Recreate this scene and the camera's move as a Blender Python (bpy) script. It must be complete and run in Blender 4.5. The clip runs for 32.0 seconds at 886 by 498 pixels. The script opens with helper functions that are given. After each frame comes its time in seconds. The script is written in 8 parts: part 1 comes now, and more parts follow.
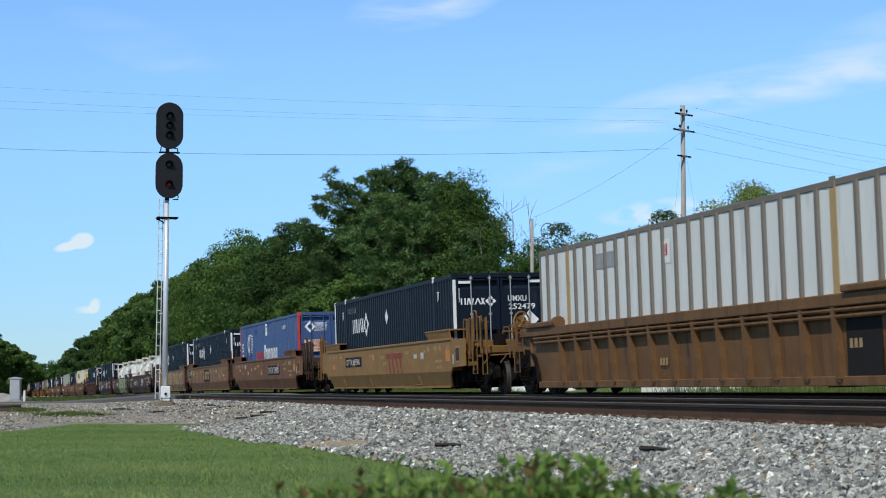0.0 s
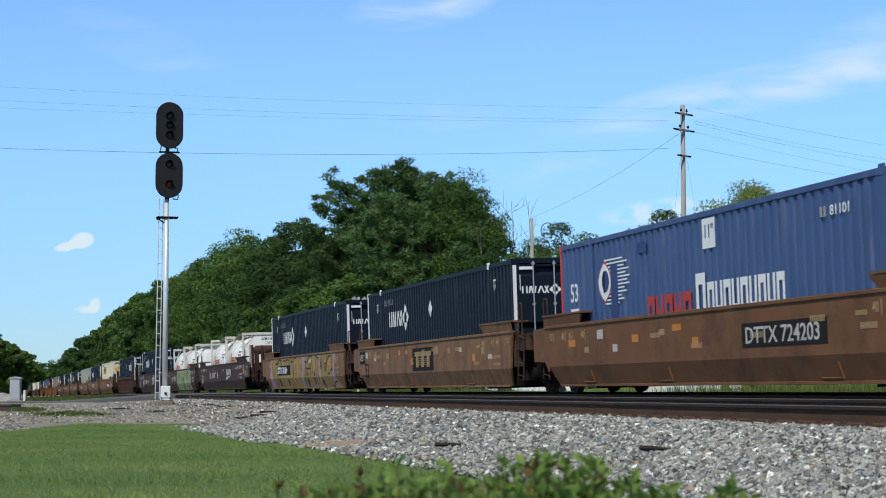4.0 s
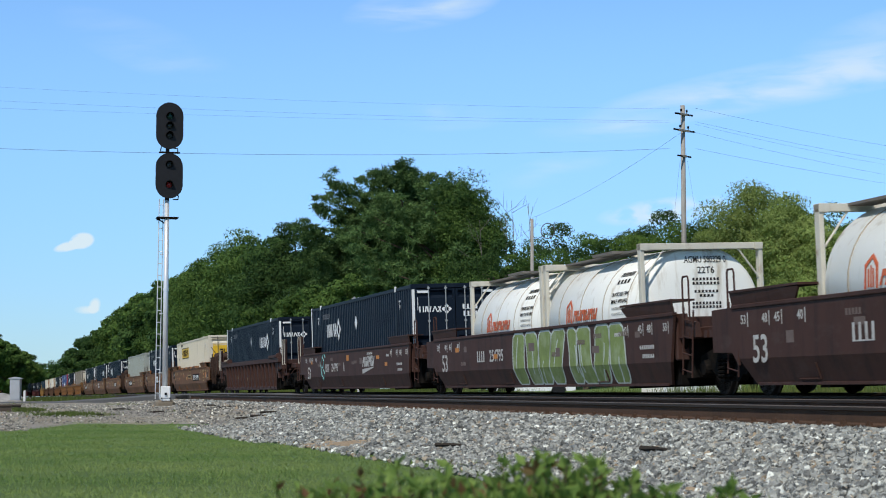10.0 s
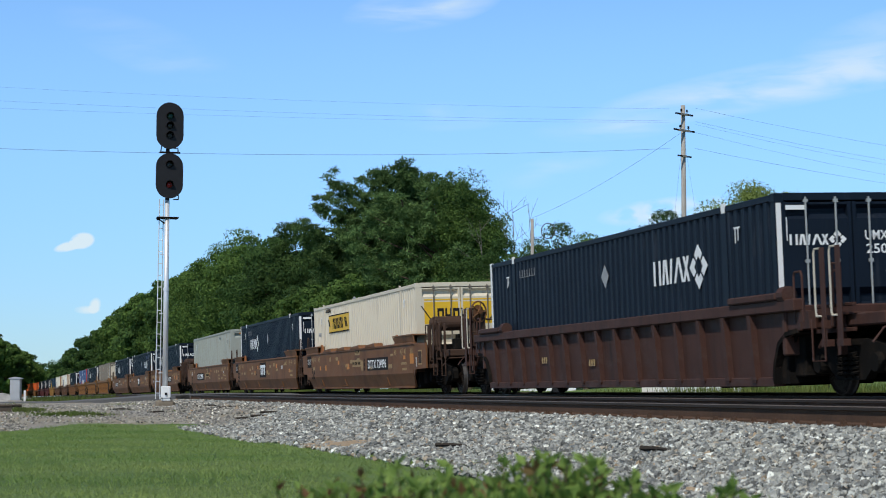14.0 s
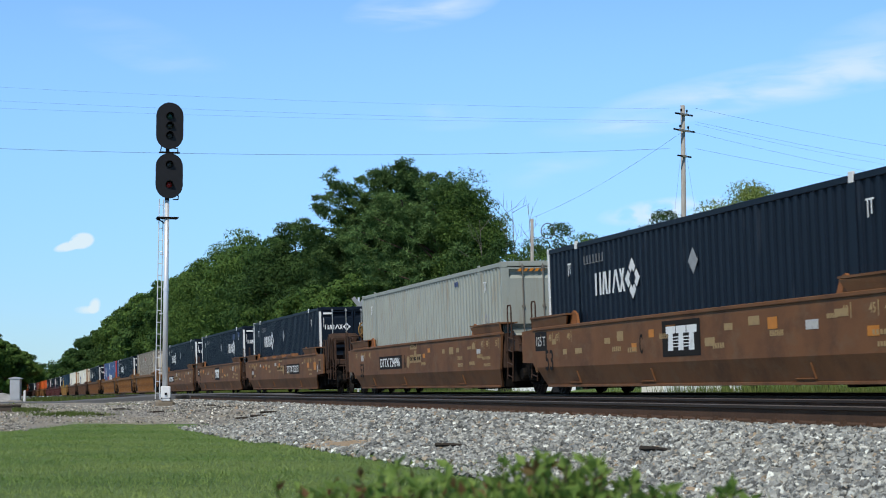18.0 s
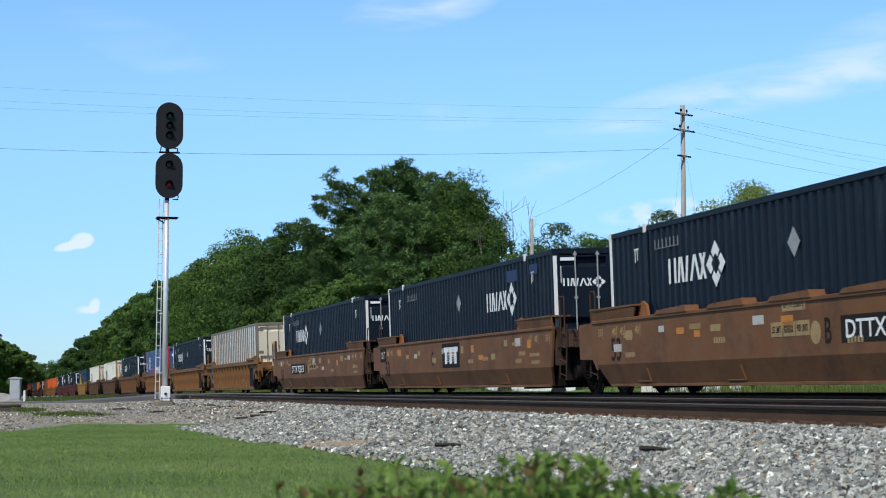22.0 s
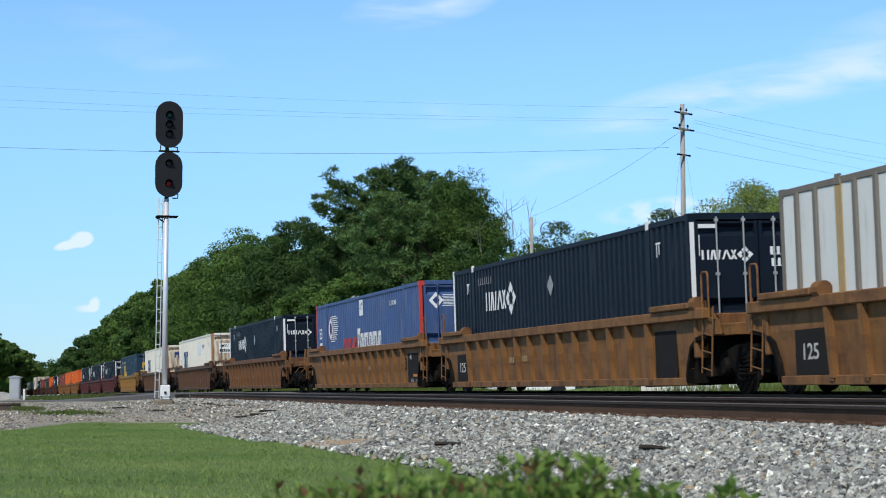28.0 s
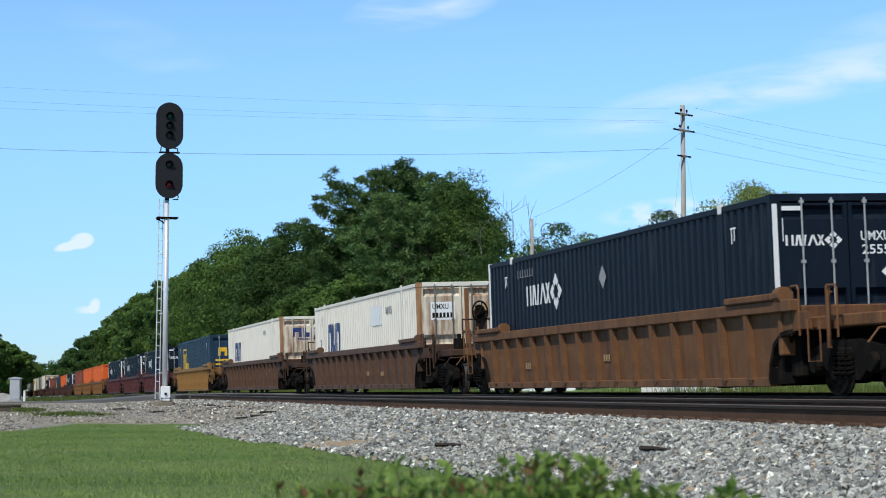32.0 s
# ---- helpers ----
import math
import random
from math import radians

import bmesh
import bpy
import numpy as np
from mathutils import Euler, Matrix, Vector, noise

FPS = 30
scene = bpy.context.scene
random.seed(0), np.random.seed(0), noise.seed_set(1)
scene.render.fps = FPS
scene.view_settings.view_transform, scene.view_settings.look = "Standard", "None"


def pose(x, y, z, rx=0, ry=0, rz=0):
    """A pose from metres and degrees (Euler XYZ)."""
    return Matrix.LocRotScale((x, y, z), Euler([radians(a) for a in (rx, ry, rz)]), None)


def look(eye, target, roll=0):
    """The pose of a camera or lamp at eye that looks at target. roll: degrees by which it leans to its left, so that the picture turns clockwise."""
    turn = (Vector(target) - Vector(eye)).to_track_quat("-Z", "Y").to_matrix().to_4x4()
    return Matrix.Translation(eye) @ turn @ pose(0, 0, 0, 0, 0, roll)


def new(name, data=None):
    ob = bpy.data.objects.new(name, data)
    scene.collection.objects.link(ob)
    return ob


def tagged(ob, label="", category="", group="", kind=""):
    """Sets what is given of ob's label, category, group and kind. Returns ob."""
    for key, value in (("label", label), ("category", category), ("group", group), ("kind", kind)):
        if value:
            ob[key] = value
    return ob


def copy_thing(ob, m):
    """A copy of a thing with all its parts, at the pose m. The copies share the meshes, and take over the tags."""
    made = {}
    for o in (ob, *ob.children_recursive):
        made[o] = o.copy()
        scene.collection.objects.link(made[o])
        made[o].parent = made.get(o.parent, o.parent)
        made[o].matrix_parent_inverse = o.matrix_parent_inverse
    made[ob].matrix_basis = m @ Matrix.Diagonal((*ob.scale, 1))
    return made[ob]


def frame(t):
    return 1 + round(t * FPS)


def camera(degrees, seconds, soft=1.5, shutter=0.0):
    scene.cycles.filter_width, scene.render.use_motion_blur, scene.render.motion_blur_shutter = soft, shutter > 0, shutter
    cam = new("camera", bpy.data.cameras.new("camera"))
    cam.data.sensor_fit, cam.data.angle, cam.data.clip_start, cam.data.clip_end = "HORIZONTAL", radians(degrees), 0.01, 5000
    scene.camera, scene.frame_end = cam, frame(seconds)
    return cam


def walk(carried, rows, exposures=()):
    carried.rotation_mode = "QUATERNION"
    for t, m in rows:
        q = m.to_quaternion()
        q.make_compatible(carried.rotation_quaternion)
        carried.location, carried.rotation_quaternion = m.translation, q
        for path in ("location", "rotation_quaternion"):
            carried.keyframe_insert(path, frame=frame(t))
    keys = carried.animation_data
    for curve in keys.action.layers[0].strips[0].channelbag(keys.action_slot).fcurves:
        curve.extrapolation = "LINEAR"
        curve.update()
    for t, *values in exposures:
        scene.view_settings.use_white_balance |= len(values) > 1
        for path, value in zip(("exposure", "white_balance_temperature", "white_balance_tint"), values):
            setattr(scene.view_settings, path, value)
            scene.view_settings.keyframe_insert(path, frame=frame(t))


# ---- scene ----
# The track runs along x and the train rolls towards +x; z = 0 is the level of the rails.
LENS, TURN, TILT = 27.21, 14.057, 4.453
EYE = (0.0, 0.0, 0.10)


def aim(dx=0.0, dy=0.0):
    """The camera's pose, nudged by small angles (degrees to the right and up)."""
    a, b = radians(TURN - dx), radians(TILT + dy)
    return look(EYE, (-90 * math.cos(a), 90 * math.sin(a), EYE[2] + 90 * math.tan(b)))


cam = camera(LENS, 32.0, soft=1.0, shutter=0.1)
cam.data.dof.use_dof, cam.data.dof.focus_distance, cam.data.dof.aperture_fstop = True, 48.0, 6.3
NUDGE = [(0, 0, 0), (0.5, 0, -0.03), (1.5, 0, -0.03), (2, 0, 0.02), (3.5, 0, 0), (5.5, 0, -0.03), (5.8, -0.01, -0.01), (6, -0.045, 0), (6.5, -0.1, 0),
         (7, -0.1, 0), (7.5, -0.115, -0.05), (8, -0.11, -0.025), (8.5, -0.095, 0), (9, -0.025, 0), (9.5, 0, 0), (14.5, 0.01, 0), (20, 0, 0),
         (27.5, -0.01, -0.03), (28.5, -0.01, -0.045), (29, 0, 0), (29.5, 0, 0.02), (30.5, 0, 0.02), (31, 0, 0), (32, 0, 0)]
walk(cam, [(t, aim(dx, dy)) for t, dx, dy in NUDGE], [(0, -0.19), (13, -0.19), (19, -0.12), (26, -0.06), (32, -0.06)])

# ---- light ----
SUN_UP, SUN_FROM = radians(50), Vector((0.76, -0.65, 0)).normalized()
scene.view_settings.exposure = 0.0
world = bpy.data.worlds.new("sky")
scene.world = world
world.use_nodes = True
wn, wl = world.node_tree.nodes, world.node_tree.links
wn.clear()
w_out, w_bg, w_sky = wn.new("ShaderNodeOutputWorld"), wn.new("ShaderNodeBackground"), wn.new("ShaderNodeTexSky")
w_sky.sky_type, w_sky.sun_disc = "NISHITA", False
w_sky.sun_elevation, w_sky.sun_rotation = SUN_UP, math.atan2(SUN_FROM.x, SUN_FROM.y)
w_sky.air_density, w_sky.dust_density, w_sky.ozone_density = 1.0, 0.1, 4.0
w_bg.inputs["Strength"].default_value = 0.138
wl.new(w_bg.outputs[0], w_out.inputs[0])
sun_data = bpy.data.lights.new("sun", "SUN")
sun_data.energy, sun_data.angle, sun_data.color = 4.1, radians(0.5), (1.0, 0.96, 0.9)
sun = new("sun", sun_data)
sun.matrix_world = look(SUN_FROM * 50 * math.cos(SUN_UP) + Vector((0, 0, 50 * math.sin(SUN_UP))), (0, 0, 0))


def clouds():
    """Thin streaks and two puffs: noise, gathered round a few directions of the sky."""
    geo = wn.new("ShaderNodeTexCoord")

    def math_node(op, a, b=None):
        n = wn.new("ShaderNodeMath")
        n.operation = op
        for i, v in enumerate((a, b)):
            if v is None:
                continue
            if isinstance(v, (int, float)):
                n.inputs[i].default_value = v
            else:
                wl.new(v, n.inputs[i])
        return n.outputs[0]

    def noisy(scale, stretch, seed, low, high):
        m = wn.new("ShaderNodeMapping")
        m.inputs["Scale"].default_value = stretch
        m.inputs["Location"].default_value = (seed, seed * 0.7, 0)
        wl.new(geo.outputs["Generated"], m.inputs[0])
        n = wn.new("ShaderNodeTexNoise")
        n.inputs["Scale"].default_value, n.inputs["Detail"].default_value = scale, 7
        n.inputs["Distortion"].default_value = 0.4
        wl.new(m.outputs[0], n.inputs["Vector"])
        r = wn.new("ShaderNodeMapRange")
        r.interpolation_type = "SMOOTHSTEP"
        r.inputs[1].default_value, r.inputs[2].default_value = low, high
        wl.new(n.outputs["Fac"], r.inputs[0])
        return r.outputs[0]

    def patch(turn, up, half_turn, half_up, lean):
        """A soft oval round a direction: degrees of turn from -x towards +y and of height; lean: its slope."""
        sep = wn.new("ShaderNodeSeparateXYZ")
        wl.new(geo.outputs["Generated"], sep.inputs[0])
        az = math_node("ARCTAN2", sep.outputs[1], math_node("MULTIPLY", sep.outputs[0], -1.0))
        el = math_node("ARCSINE", sep.outputs[2])
        du = math_node("SUBTRACT", az, radians(turn))
        dv = math_node("SUBTRACT", math_node("SUBTRACT", el, radians(up)), math_node("MULTIPLY", du, lean))
        d2 = math_node("ADD", math_node("POWER", math_node("ABSOLUTE", math_node("DIVIDE", du, radians(half_turn))), 2.0),
                       math_node("POWER", math_node("ABSOLUTE", math_node("DIVIDE", dv, radians(half_up))), 2.0))
        return math_node("MAXIMUM", math_node("SUBTRACT", 1.0, d2), 0.0)

    streak = noisy(11, (1, 1, 6), 1.7, 0.36, 0.74)
    veil = noisy(20, (1, 1, 5), 3.1, 0.24, 0.7)
    puff = noisy(75, (1, 1, 1.8), 4.2, 0.36, 0.62)
    full = noisy(110, (1, 1, 1.6), 2.6, 0.12, 0.5)
    total = None
    for turn, up, ht, hu, lean, tex, gain in (
            (25.3, 9.55, 7.2, 0.8, 0.15, veil, 0.75), (27.8, 11.0, 3.0, 0.7, 0.25, veil, 0.26), (19.3, 8.2, 2.6, 0.45, 0.06, streak, 0.5),
            (13.4, 12.0, 2.6, 0.75, 0.14, streak, 0.8), (21.0, 5.6, 2.2, 0.45, 0.1, puff, 0.8), (14.0, 8.6, 2.4, 0.5, 0.0, streak, 0.35),
            (2.86, 4.62, 0.4, 0.27, 0.12, full, 2.3), (2.5, 4.46, 0.52, 0.17, 0.25, full, 1.8),
            (3.27, 2.63, 0.2, 0.26, 0.3, full, 1.2), (3.05, 2.5, 0.42, 0.14, 0.0, full, 0.9), (17.5, 6.9, 2.0, 0.5, 0.2, streak, 0.3), (4.8, 10.6, 3.0, 0.9, -0.3, streak, 0.22)):
        v = math_node("MULTIPLY", math_node("MULTIPLY", patch(turn, up, ht, hu, lean), tex), gain)
        total = v if total is None else math_node("ADD", total, v)
    mix = wn.new("ShaderNodeMix")
    mix.data_type = "RGBA"
    wl.new(math_node("MINIMUM", total, 0.9), mix.inputs["Factor"])
    tint = wn.new("ShaderNodeMix")
    tint.data_type, tint.blend_type = "RGBA", "MULTIPLY"
    tint.inputs["Factor"].default_value = 1
    # the film's deep blue rendering of the sky, less pale towards the horizon
    up, grade = wn.new("ShaderNodeSeparateXYZ"), wn.new("ShaderNodeMix")
    wl.new(geo.outputs["Generated"], up.inputs[0])
    height = wn.new("ShaderNodeMapRange")
    height.interpolation_type = "SMOOTHSTEP"
    height.inputs[1].default_value, height.inputs[2].default_value = 0.0, 0.2
    wl.new(up.outputs[2], height.inputs[0])
    grade.data_type = "RGBA"
    wl.new(height.outputs[0], grade.inputs["Factor"])
    grade.inputs["A"].default_value, grade.inputs["B"].default_value = (0.52, 0.75, 1.08, 1), (0.92, 1.17, 1.4, 1)
    over, plain = wn.new("ShaderNodeMapRange"), wn.new("ShaderNodeMix")
    over.interpolation_type = "SMOOTHSTEP"
    over.inputs[1].default_value, over.inputs[2].default_value = 0.2, 0.5
    wl.new(up.outputs[2], over.inputs[0])
    plain.data_type = "RGBA"
    wl.new(over.outputs[0], plain.inputs["Factor"])
    wl.new(grade.outputs["Result"], plain.inputs["A"])
    plain.inputs["B"].default_value = (0.52, 0.535, 0.47, 1)
    wl.new(plain.outputs["Result"], tint.inputs["B"])
    wl.new(w_sky.outputs[0], tint.inputs["A"])
    wl.new(tint.outputs["Result"], mix.inputs["A"])
    mix.inputs["B"].default_value = (6.0, 7.0, 7.5, 1)
    wl.new(mix.outputs["Result"], w_bg.inputs["Color"])


clouds()

# ---- materials ----
MATS = {}


def material(name, color, rough=0.6, metal=0.0, var=0.15, scale=3.0, bump=0.0, bump_scale=40.0, dirt=None, dirt_amount=0.0, dirt_scale=0.8, streak=False, spread=0.0,
             spec=0.22, fine=60.0, scuff=None, scuff_level=0.6):
    """A painted or raw surface: base colour with broad and fine variation, stains of a second colour, relief."""
    if name in MATS:
        return MATS[name]
    m = bpy.data.materials.new(name)
    m.use_nodes = True
    n, l = m.node_tree.nodes, m.node_tree.links
    b = n["Principled BSDF"]
    b.inputs["Roughness"].default_value, b.inputs["Metallic"].default_value = rough, metal
    b.inputs["Specular IOR Level"].default_value = spec
    tc = n.new("ShaderNodeTexCoord")
    big, small = n.new("ShaderNodeTexNoise"), n.new("ShaderNodeTexNoise")
    big.inputs["Scale"].default_value, big.inputs["Detail"].default_value = scale, 5
    small.inputs["Scale"].default_value, small.inputs["Detail"].default_value = fine, 3
    l.new(tc.outputs["Object"], big.inputs["Vector"])
    l.new(tc.outputs["Object"], small.inputs["Vector"])
    add = n.new("ShaderNodeMath")
    add.operation = "ADD"
    l.new(big.outputs["Fac"], add.inputs[0])
    l.new(small.outputs["Fac"], add.inputs[1])
    rng = n.new("ShaderNodeMapRange")
    rng.inputs[1].default_value, rng.inputs[2].default_value = 0.6, 1.4
    rng.inputs[3].default_value, rng.inputs[4].default_value = 1 - var, 1 + var
    l.new(add.outputs[0], rng.inputs[0])
    value = rng.outputs[0]
    if spread:
        info = n.new("ShaderNodeObjectInfo")
        r2 = n.new("ShaderNodeMapRange")
        r2.inputs[3].default_value, r2.inputs[4].default_value = 1 - spread, 1 + spread
        l.new(info.outputs["Random"], r2.inputs[0])
        mul = n.new("ShaderNodeMath")
        mul.operation = "MULTIPLY"
        l.new(value, mul.inputs[0])
        l.new(r2.outputs[0], mul.inputs[1])
        value = mul.outputs[0]
    col = n.new("ShaderNodeMix")
    col.data_type, col.blend_type = "RGBA", "MULTIPLY"
    col.inputs["Factor"].default_value = 1
    col.inputs["A"].default_value = (*color, 1)
    l.new(value, col.inputs["B"])
    out = col.outputs["Result"]
    if dirt:
        dn = n.new("ShaderNodeTexNoise")
        dn.inputs["Scale"].default_value, dn.inputs["Detail"].default_value, dn.inputs["Roughness"].default_value = dirt_scale, 8, 0.65
        if streak:
            mp = n.new("ShaderNodeMapping")
            mp.inputs["Scale"].default_value = (5, 5, 0.7)
            l.new(tc.outputs["Object"], mp.inputs[0])
            l.new(mp.outputs[0], dn.inputs["Vector"])
        else:
            l.new(tc.outputs["Object"], dn.inputs["Vector"])
        dr = n.new("ShaderNodeMapRange")
        dr.inputs[1].default_value, dr.inputs[2].default_value = 0.62 - 0.3 * dirt_amount, 0.86 - 0.3 * dirt_amount
        l.new(dn.outputs["Fac"], dr.inputs[0])
        dm = n.new("ShaderNodeMix")
        dm.data_type = "RGBA"
        l.new(dr.outputs[0], dm.inputs["Factor"])
        l.new(out, dm.inputs["A"])
        dm.inputs["B"].default_value = (*dirt, 1)
        out = dm.outputs["Result"]
    if scuff:
        sn, sr, sm = (n.new("ShaderNode" + k) for k in ("TexNoise", "MapRange", "Mix"))
        sn.inputs["Scale"].default_value, sn.inputs["Detail"].default_value, sn.inputs["Roughness"].default_value = 1.7, 9, 0.72
        sp = n.new("ShaderNodeMapping")
        sp.inputs["Scale"].default_value, sp.inputs["Location"].default_value = (0.8, 0.8, 1.5), (3.1, 7.7, 1.3)
        l.new(tc.outputs["Object"], sp.inputs[0])
        l.new(sp.outputs[0], sn.inputs["Vector"])
        sr.inputs[1].default_value, sr.inputs[2].default_value = scuff_level - 0.07, scuff_level + 0.1
        sr.inputs[4].default_value = 0.85
        l.new(sn.outputs["Fac"], sr.inputs[0])
        sm.data_type = "RGBA"
        l.new(sr.outputs[0], sm.inputs["Factor"])
        l.new(out, sm.inputs["A"])
        sm.inputs["B"].default_value = (*scuff, 1)
        out = sm.outputs["Result"]
    l.new(out, b.inputs["Base Color"])
    if bump:
        bt, bp = n.new("ShaderNodeTexNoise"), n.new("ShaderNodeBump")
        bt.inputs["Scale"].default_value, bt.inputs["Detail"].default_value = bump_scale, 4
        bp.inputs["Strength"].default_value, bp.inputs["Distance"].default_value = bump, 0.02
        l.new(tc.outputs["Object"], bt.inputs["Vector"])
        l.new(bt.outputs["Fac"], bp.inputs["Height"])
        l.new(bp.outputs[0], b.inputs["Normal"])
    MATS[name] = m
    return m


def leafy(name, color, other, rough=0.6, through_light=0.25, size=0.45, low=0.45, high=1.05, single=0.5):
    """Leaves: two greens by piece and by place in the crown, a little light passing through."""
    if name in MATS:
        return MATS[name]
    m = bpy.data.materials.new(name)
    m.use_nodes = True
    n, l = m.node_tree.nodes, m.node_tree.links
    b = n["Principled BSDF"]
    b.inputs["Roughness"].default_value, b.inputs["Specular IOR Level"].default_value = rough, 0.06
    geo, tc, big, mix, add = (n.new("ShaderNode" + k) for k in ("NewGeometry", "TexCoord", "TexNoise", "Mix", "Math"))
    big.inputs["Scale"].default_value, big.inputs["Detail"].default_value = size, 4
    l.new(tc.outputs["Object"], big.inputs["Vector"])
    add.operation = "MULTIPLY_ADD"
    l.new(geo.outputs["Random Per Island"], add.inputs[0])
    add.inputs[1].default_value = single
    l.new(big.outputs["Fac"], add.inputs[2])
    rng = n.new("ShaderNodeMapRange")
    rng.inputs[1].default_value, rng.inputs[2].default_value = low, high
    l.new(add.outputs[0], rng.inputs[0])
    mix.data_type = "RGBA"
    l.new(rng.outputs[0], mix.inputs["Factor"])
    mix.inputs["A"].default_value, mix.inputs["B"].default_value = (*color, 1), (*other, 1)
    info, hue = n.new("ShaderNodeObjectInfo"), n.new("ShaderNodeHueSaturation")
    hr = n.new("ShaderNodeMapRange")
    hr.inputs[3].default_value, hr.inputs[4].default_value = 0.8, 1.2
    l.new(info.outputs["Random"], hr.inputs[0])
    l.new(hr.outputs[0], hue.inputs["Value"])
    l.new(mix.outputs["Result"], hue.inputs["Color"])
    l.new(hue.outputs[0], b.inputs["Base Color"])
    tr, ms = n.new("ShaderNodeBsdfTranslucent"), n.new("ShaderNodeMixShader")
    l.new(hue.outputs[0], tr.inputs["Color"])
    ms.inputs[0].default_value = through_light
    l.new(b.outputs[0], ms.inputs[1])
    l.new(tr.outputs[0], ms.inputs[2])
    l.new(ms.outputs[0], n["Material Output"].inputs[0])
    MATS[name] = m
    return m


NAVY = material("navy_paint", (0.0066, 0.0122, 0.0222), 0.52, spec=0.15, var=0.15, scale=1.2, dirt=(0.035, 0.042, 0.055), dirt_amount=0.15, streak=True)
BLUE = material("blue_paint", (0.05, 0.092, 0.21), 0.5, var=0.15, scale=1.0, dirt=(0.12, 0.14, 0.24), dirt_amount=0.35, streak=True)
CSX_BLUE = material("deep_blue_paint", (0.014, 0.036, 0.064), 0.5, var=0.12, scale=1.0, dirt=(0.07, 0.09, 0.13), dirt_amount=0.3, streak=True)
WHITE = material("white_container_paint", (0.7, 0.665, 0.575), 0.5, var=0.08, scale=1.0, dirt=(0.35, 0.25, 0.17), dirt_amount=0.12, streak=True)
RUSTY_WHITE = material("rusty_cream_paint", (0.68, 0.61, 0.48), 0.6, var=0.12, scale=1.0, dirt=(0.2, 0.085, 0.035), dirt_amount=0.72, streak=True)
PANEL_WHITE = material("white_panel", (0.67, 0.68, 0.645), 0.45, var=0.08, scale=0.7, dirt=(0.42, 0.42, 0.4), dirt_amount=0.2, streak=True)
CREAM = material("cream_paint", (0.62, 0.555, 0.43), 0.5, var=0.07, scale=1.0, dirt=(0.38, 0.33, 0.27), dirt_amount=0.15, streak=True)
GREY = material("pale_grey_paint", (0.315, 0.335, 0.295), 0.55, var=0.12, scale=1.0, dirt=(0.24, 0.19, 0.13), dirt_amount=0.28, streak=True)
ORANGE = material("orange_paint", (0.62, 0.11, 0.02), 0.5, var=0.1, scale=1.0, dirt=(0.3, 0.08, 0.03), dirt_amount=0.2, streak=True)
RED_DULL = material("dull_red_paint", (0.2, 0.05, 0.035), 0.6, var=0.12, scale=1.0)
STEEL_POST = material("grey_steel_post", (0.17, 0.15, 0.125), 0.6, var=0.2, scale=2, dirt=(0.2, 0.12, 0.07), dirt_amount=0.3, streak=True)
CORNER_WHITE = material("white_corner_paint", (0.75, 0.75, 0.73), 0.5, var=0.05, dirt=(0.4, 0.35, 0.3), dirt_amount=0.1)
MARK_WHITE = material("white_marking", (0.78, 0.79, 0.78), 0.55, var=0.08, scale=4, dirt=(0.45, 0.45, 0.45), dirt_amount=0.15, dirt_scale=3)
MARK_WORN = material("worn_white_marking", (0.5, 0.49, 0.46), 0.7, var=0.2, scale=5, dirt=(0.22, 0.17, 0.14), dirt_amount=0.35, dirt_scale=4)
MARK_DULL = material("dull_brown_marking", (0.16, 0.12, 0.105), 0.7, var=0.2, scale=4)
MARK_FADED = material("faded_marking", (0.36, 0.25, 0.12), 0.7, var=0.2, scale=4, dirt=(0.2, 0.12, 0.08), dirt_amount=0.4, dirt_scale=4)
MARK_RED = material("red_marking", (0.45, 0.05, 0.04), 0.6, var=0.15)
FADED_RED = material("faded_red_marking", (0.23, 0.05, 0.03), 0.65, var=0.25, scale=3, dirt=(0.26, 0.13, 0.045), dirt_amount=0.3, dirt_scale=3)
MARK_ORANGE = material("orange_sticker", (0.52, 0.19, 0.025), 0.5, var=0.15, scale=6)
MARK_YELLOW = material("yellow_marking", (0.7, 0.43, 0.03), 0.5, var=0.1)
MARK_BLUE = material("dark_blue_marking", (0.03, 0.05, 0.16), 0.5, var=0.1)
MARK_BLACK = material("black_marking", (0.022, 0.02, 0.019), 0.75, spec=0.06, var=0.2)
RED_POST = material("red_corner_paint", (0.5, 0.05, 0.04), 0.5, var=0.1)
ROD = material("galvanised_rod", (0.36, 0.38, 0.38), 0.5, 0.2, var=0.15, scale=6)
BROWN = material("brown_car_paint", (0.17, 0.075, 0.031), 0.66, var=0.25, scale=1.4, dirt=(0.07, 0.035, 0.02), dirt_amount=0.4, streak=False, scuff=(0.17, 0.098, 0.052), scuff_level=0.58)
DARK_BROWN = material("dark_brown_car_paint", (0.105, 0.056, 0.034), 0.62, var=0.25, scale=1.4, dirt=(0.05, 0.028, 0.019), dirt_amount=0.5, streak=True, scuff=(0.14, 0.08, 0.048), scuff_level=0.6)
LUG = material("rusty_orange_lug", (0.26, 0.1, 0.035), 0.7, var=0.3, scale=3, dirt=(0.09, 0.04, 0.02), dirt_amount=0.4)
GRIMY = material("grimy_brown_end_paint", (0.062, 0.034, 0.022), 0.7, var=0.3, scale=3, dirt=(0.025, 0.017, 0.013), dirt_amount=0.5, dirt_scale=2)
TAN = material("tan_brown_car_paint", (0.225, 0.117, 0.053), 0.62, var=0.25, scale=1.4, dirt=(0.1, 0.05, 0.03), dirt_amount=0.5, streak=True, scuff=(0.12, 0.06, 0.033), scuff_level=0.57)
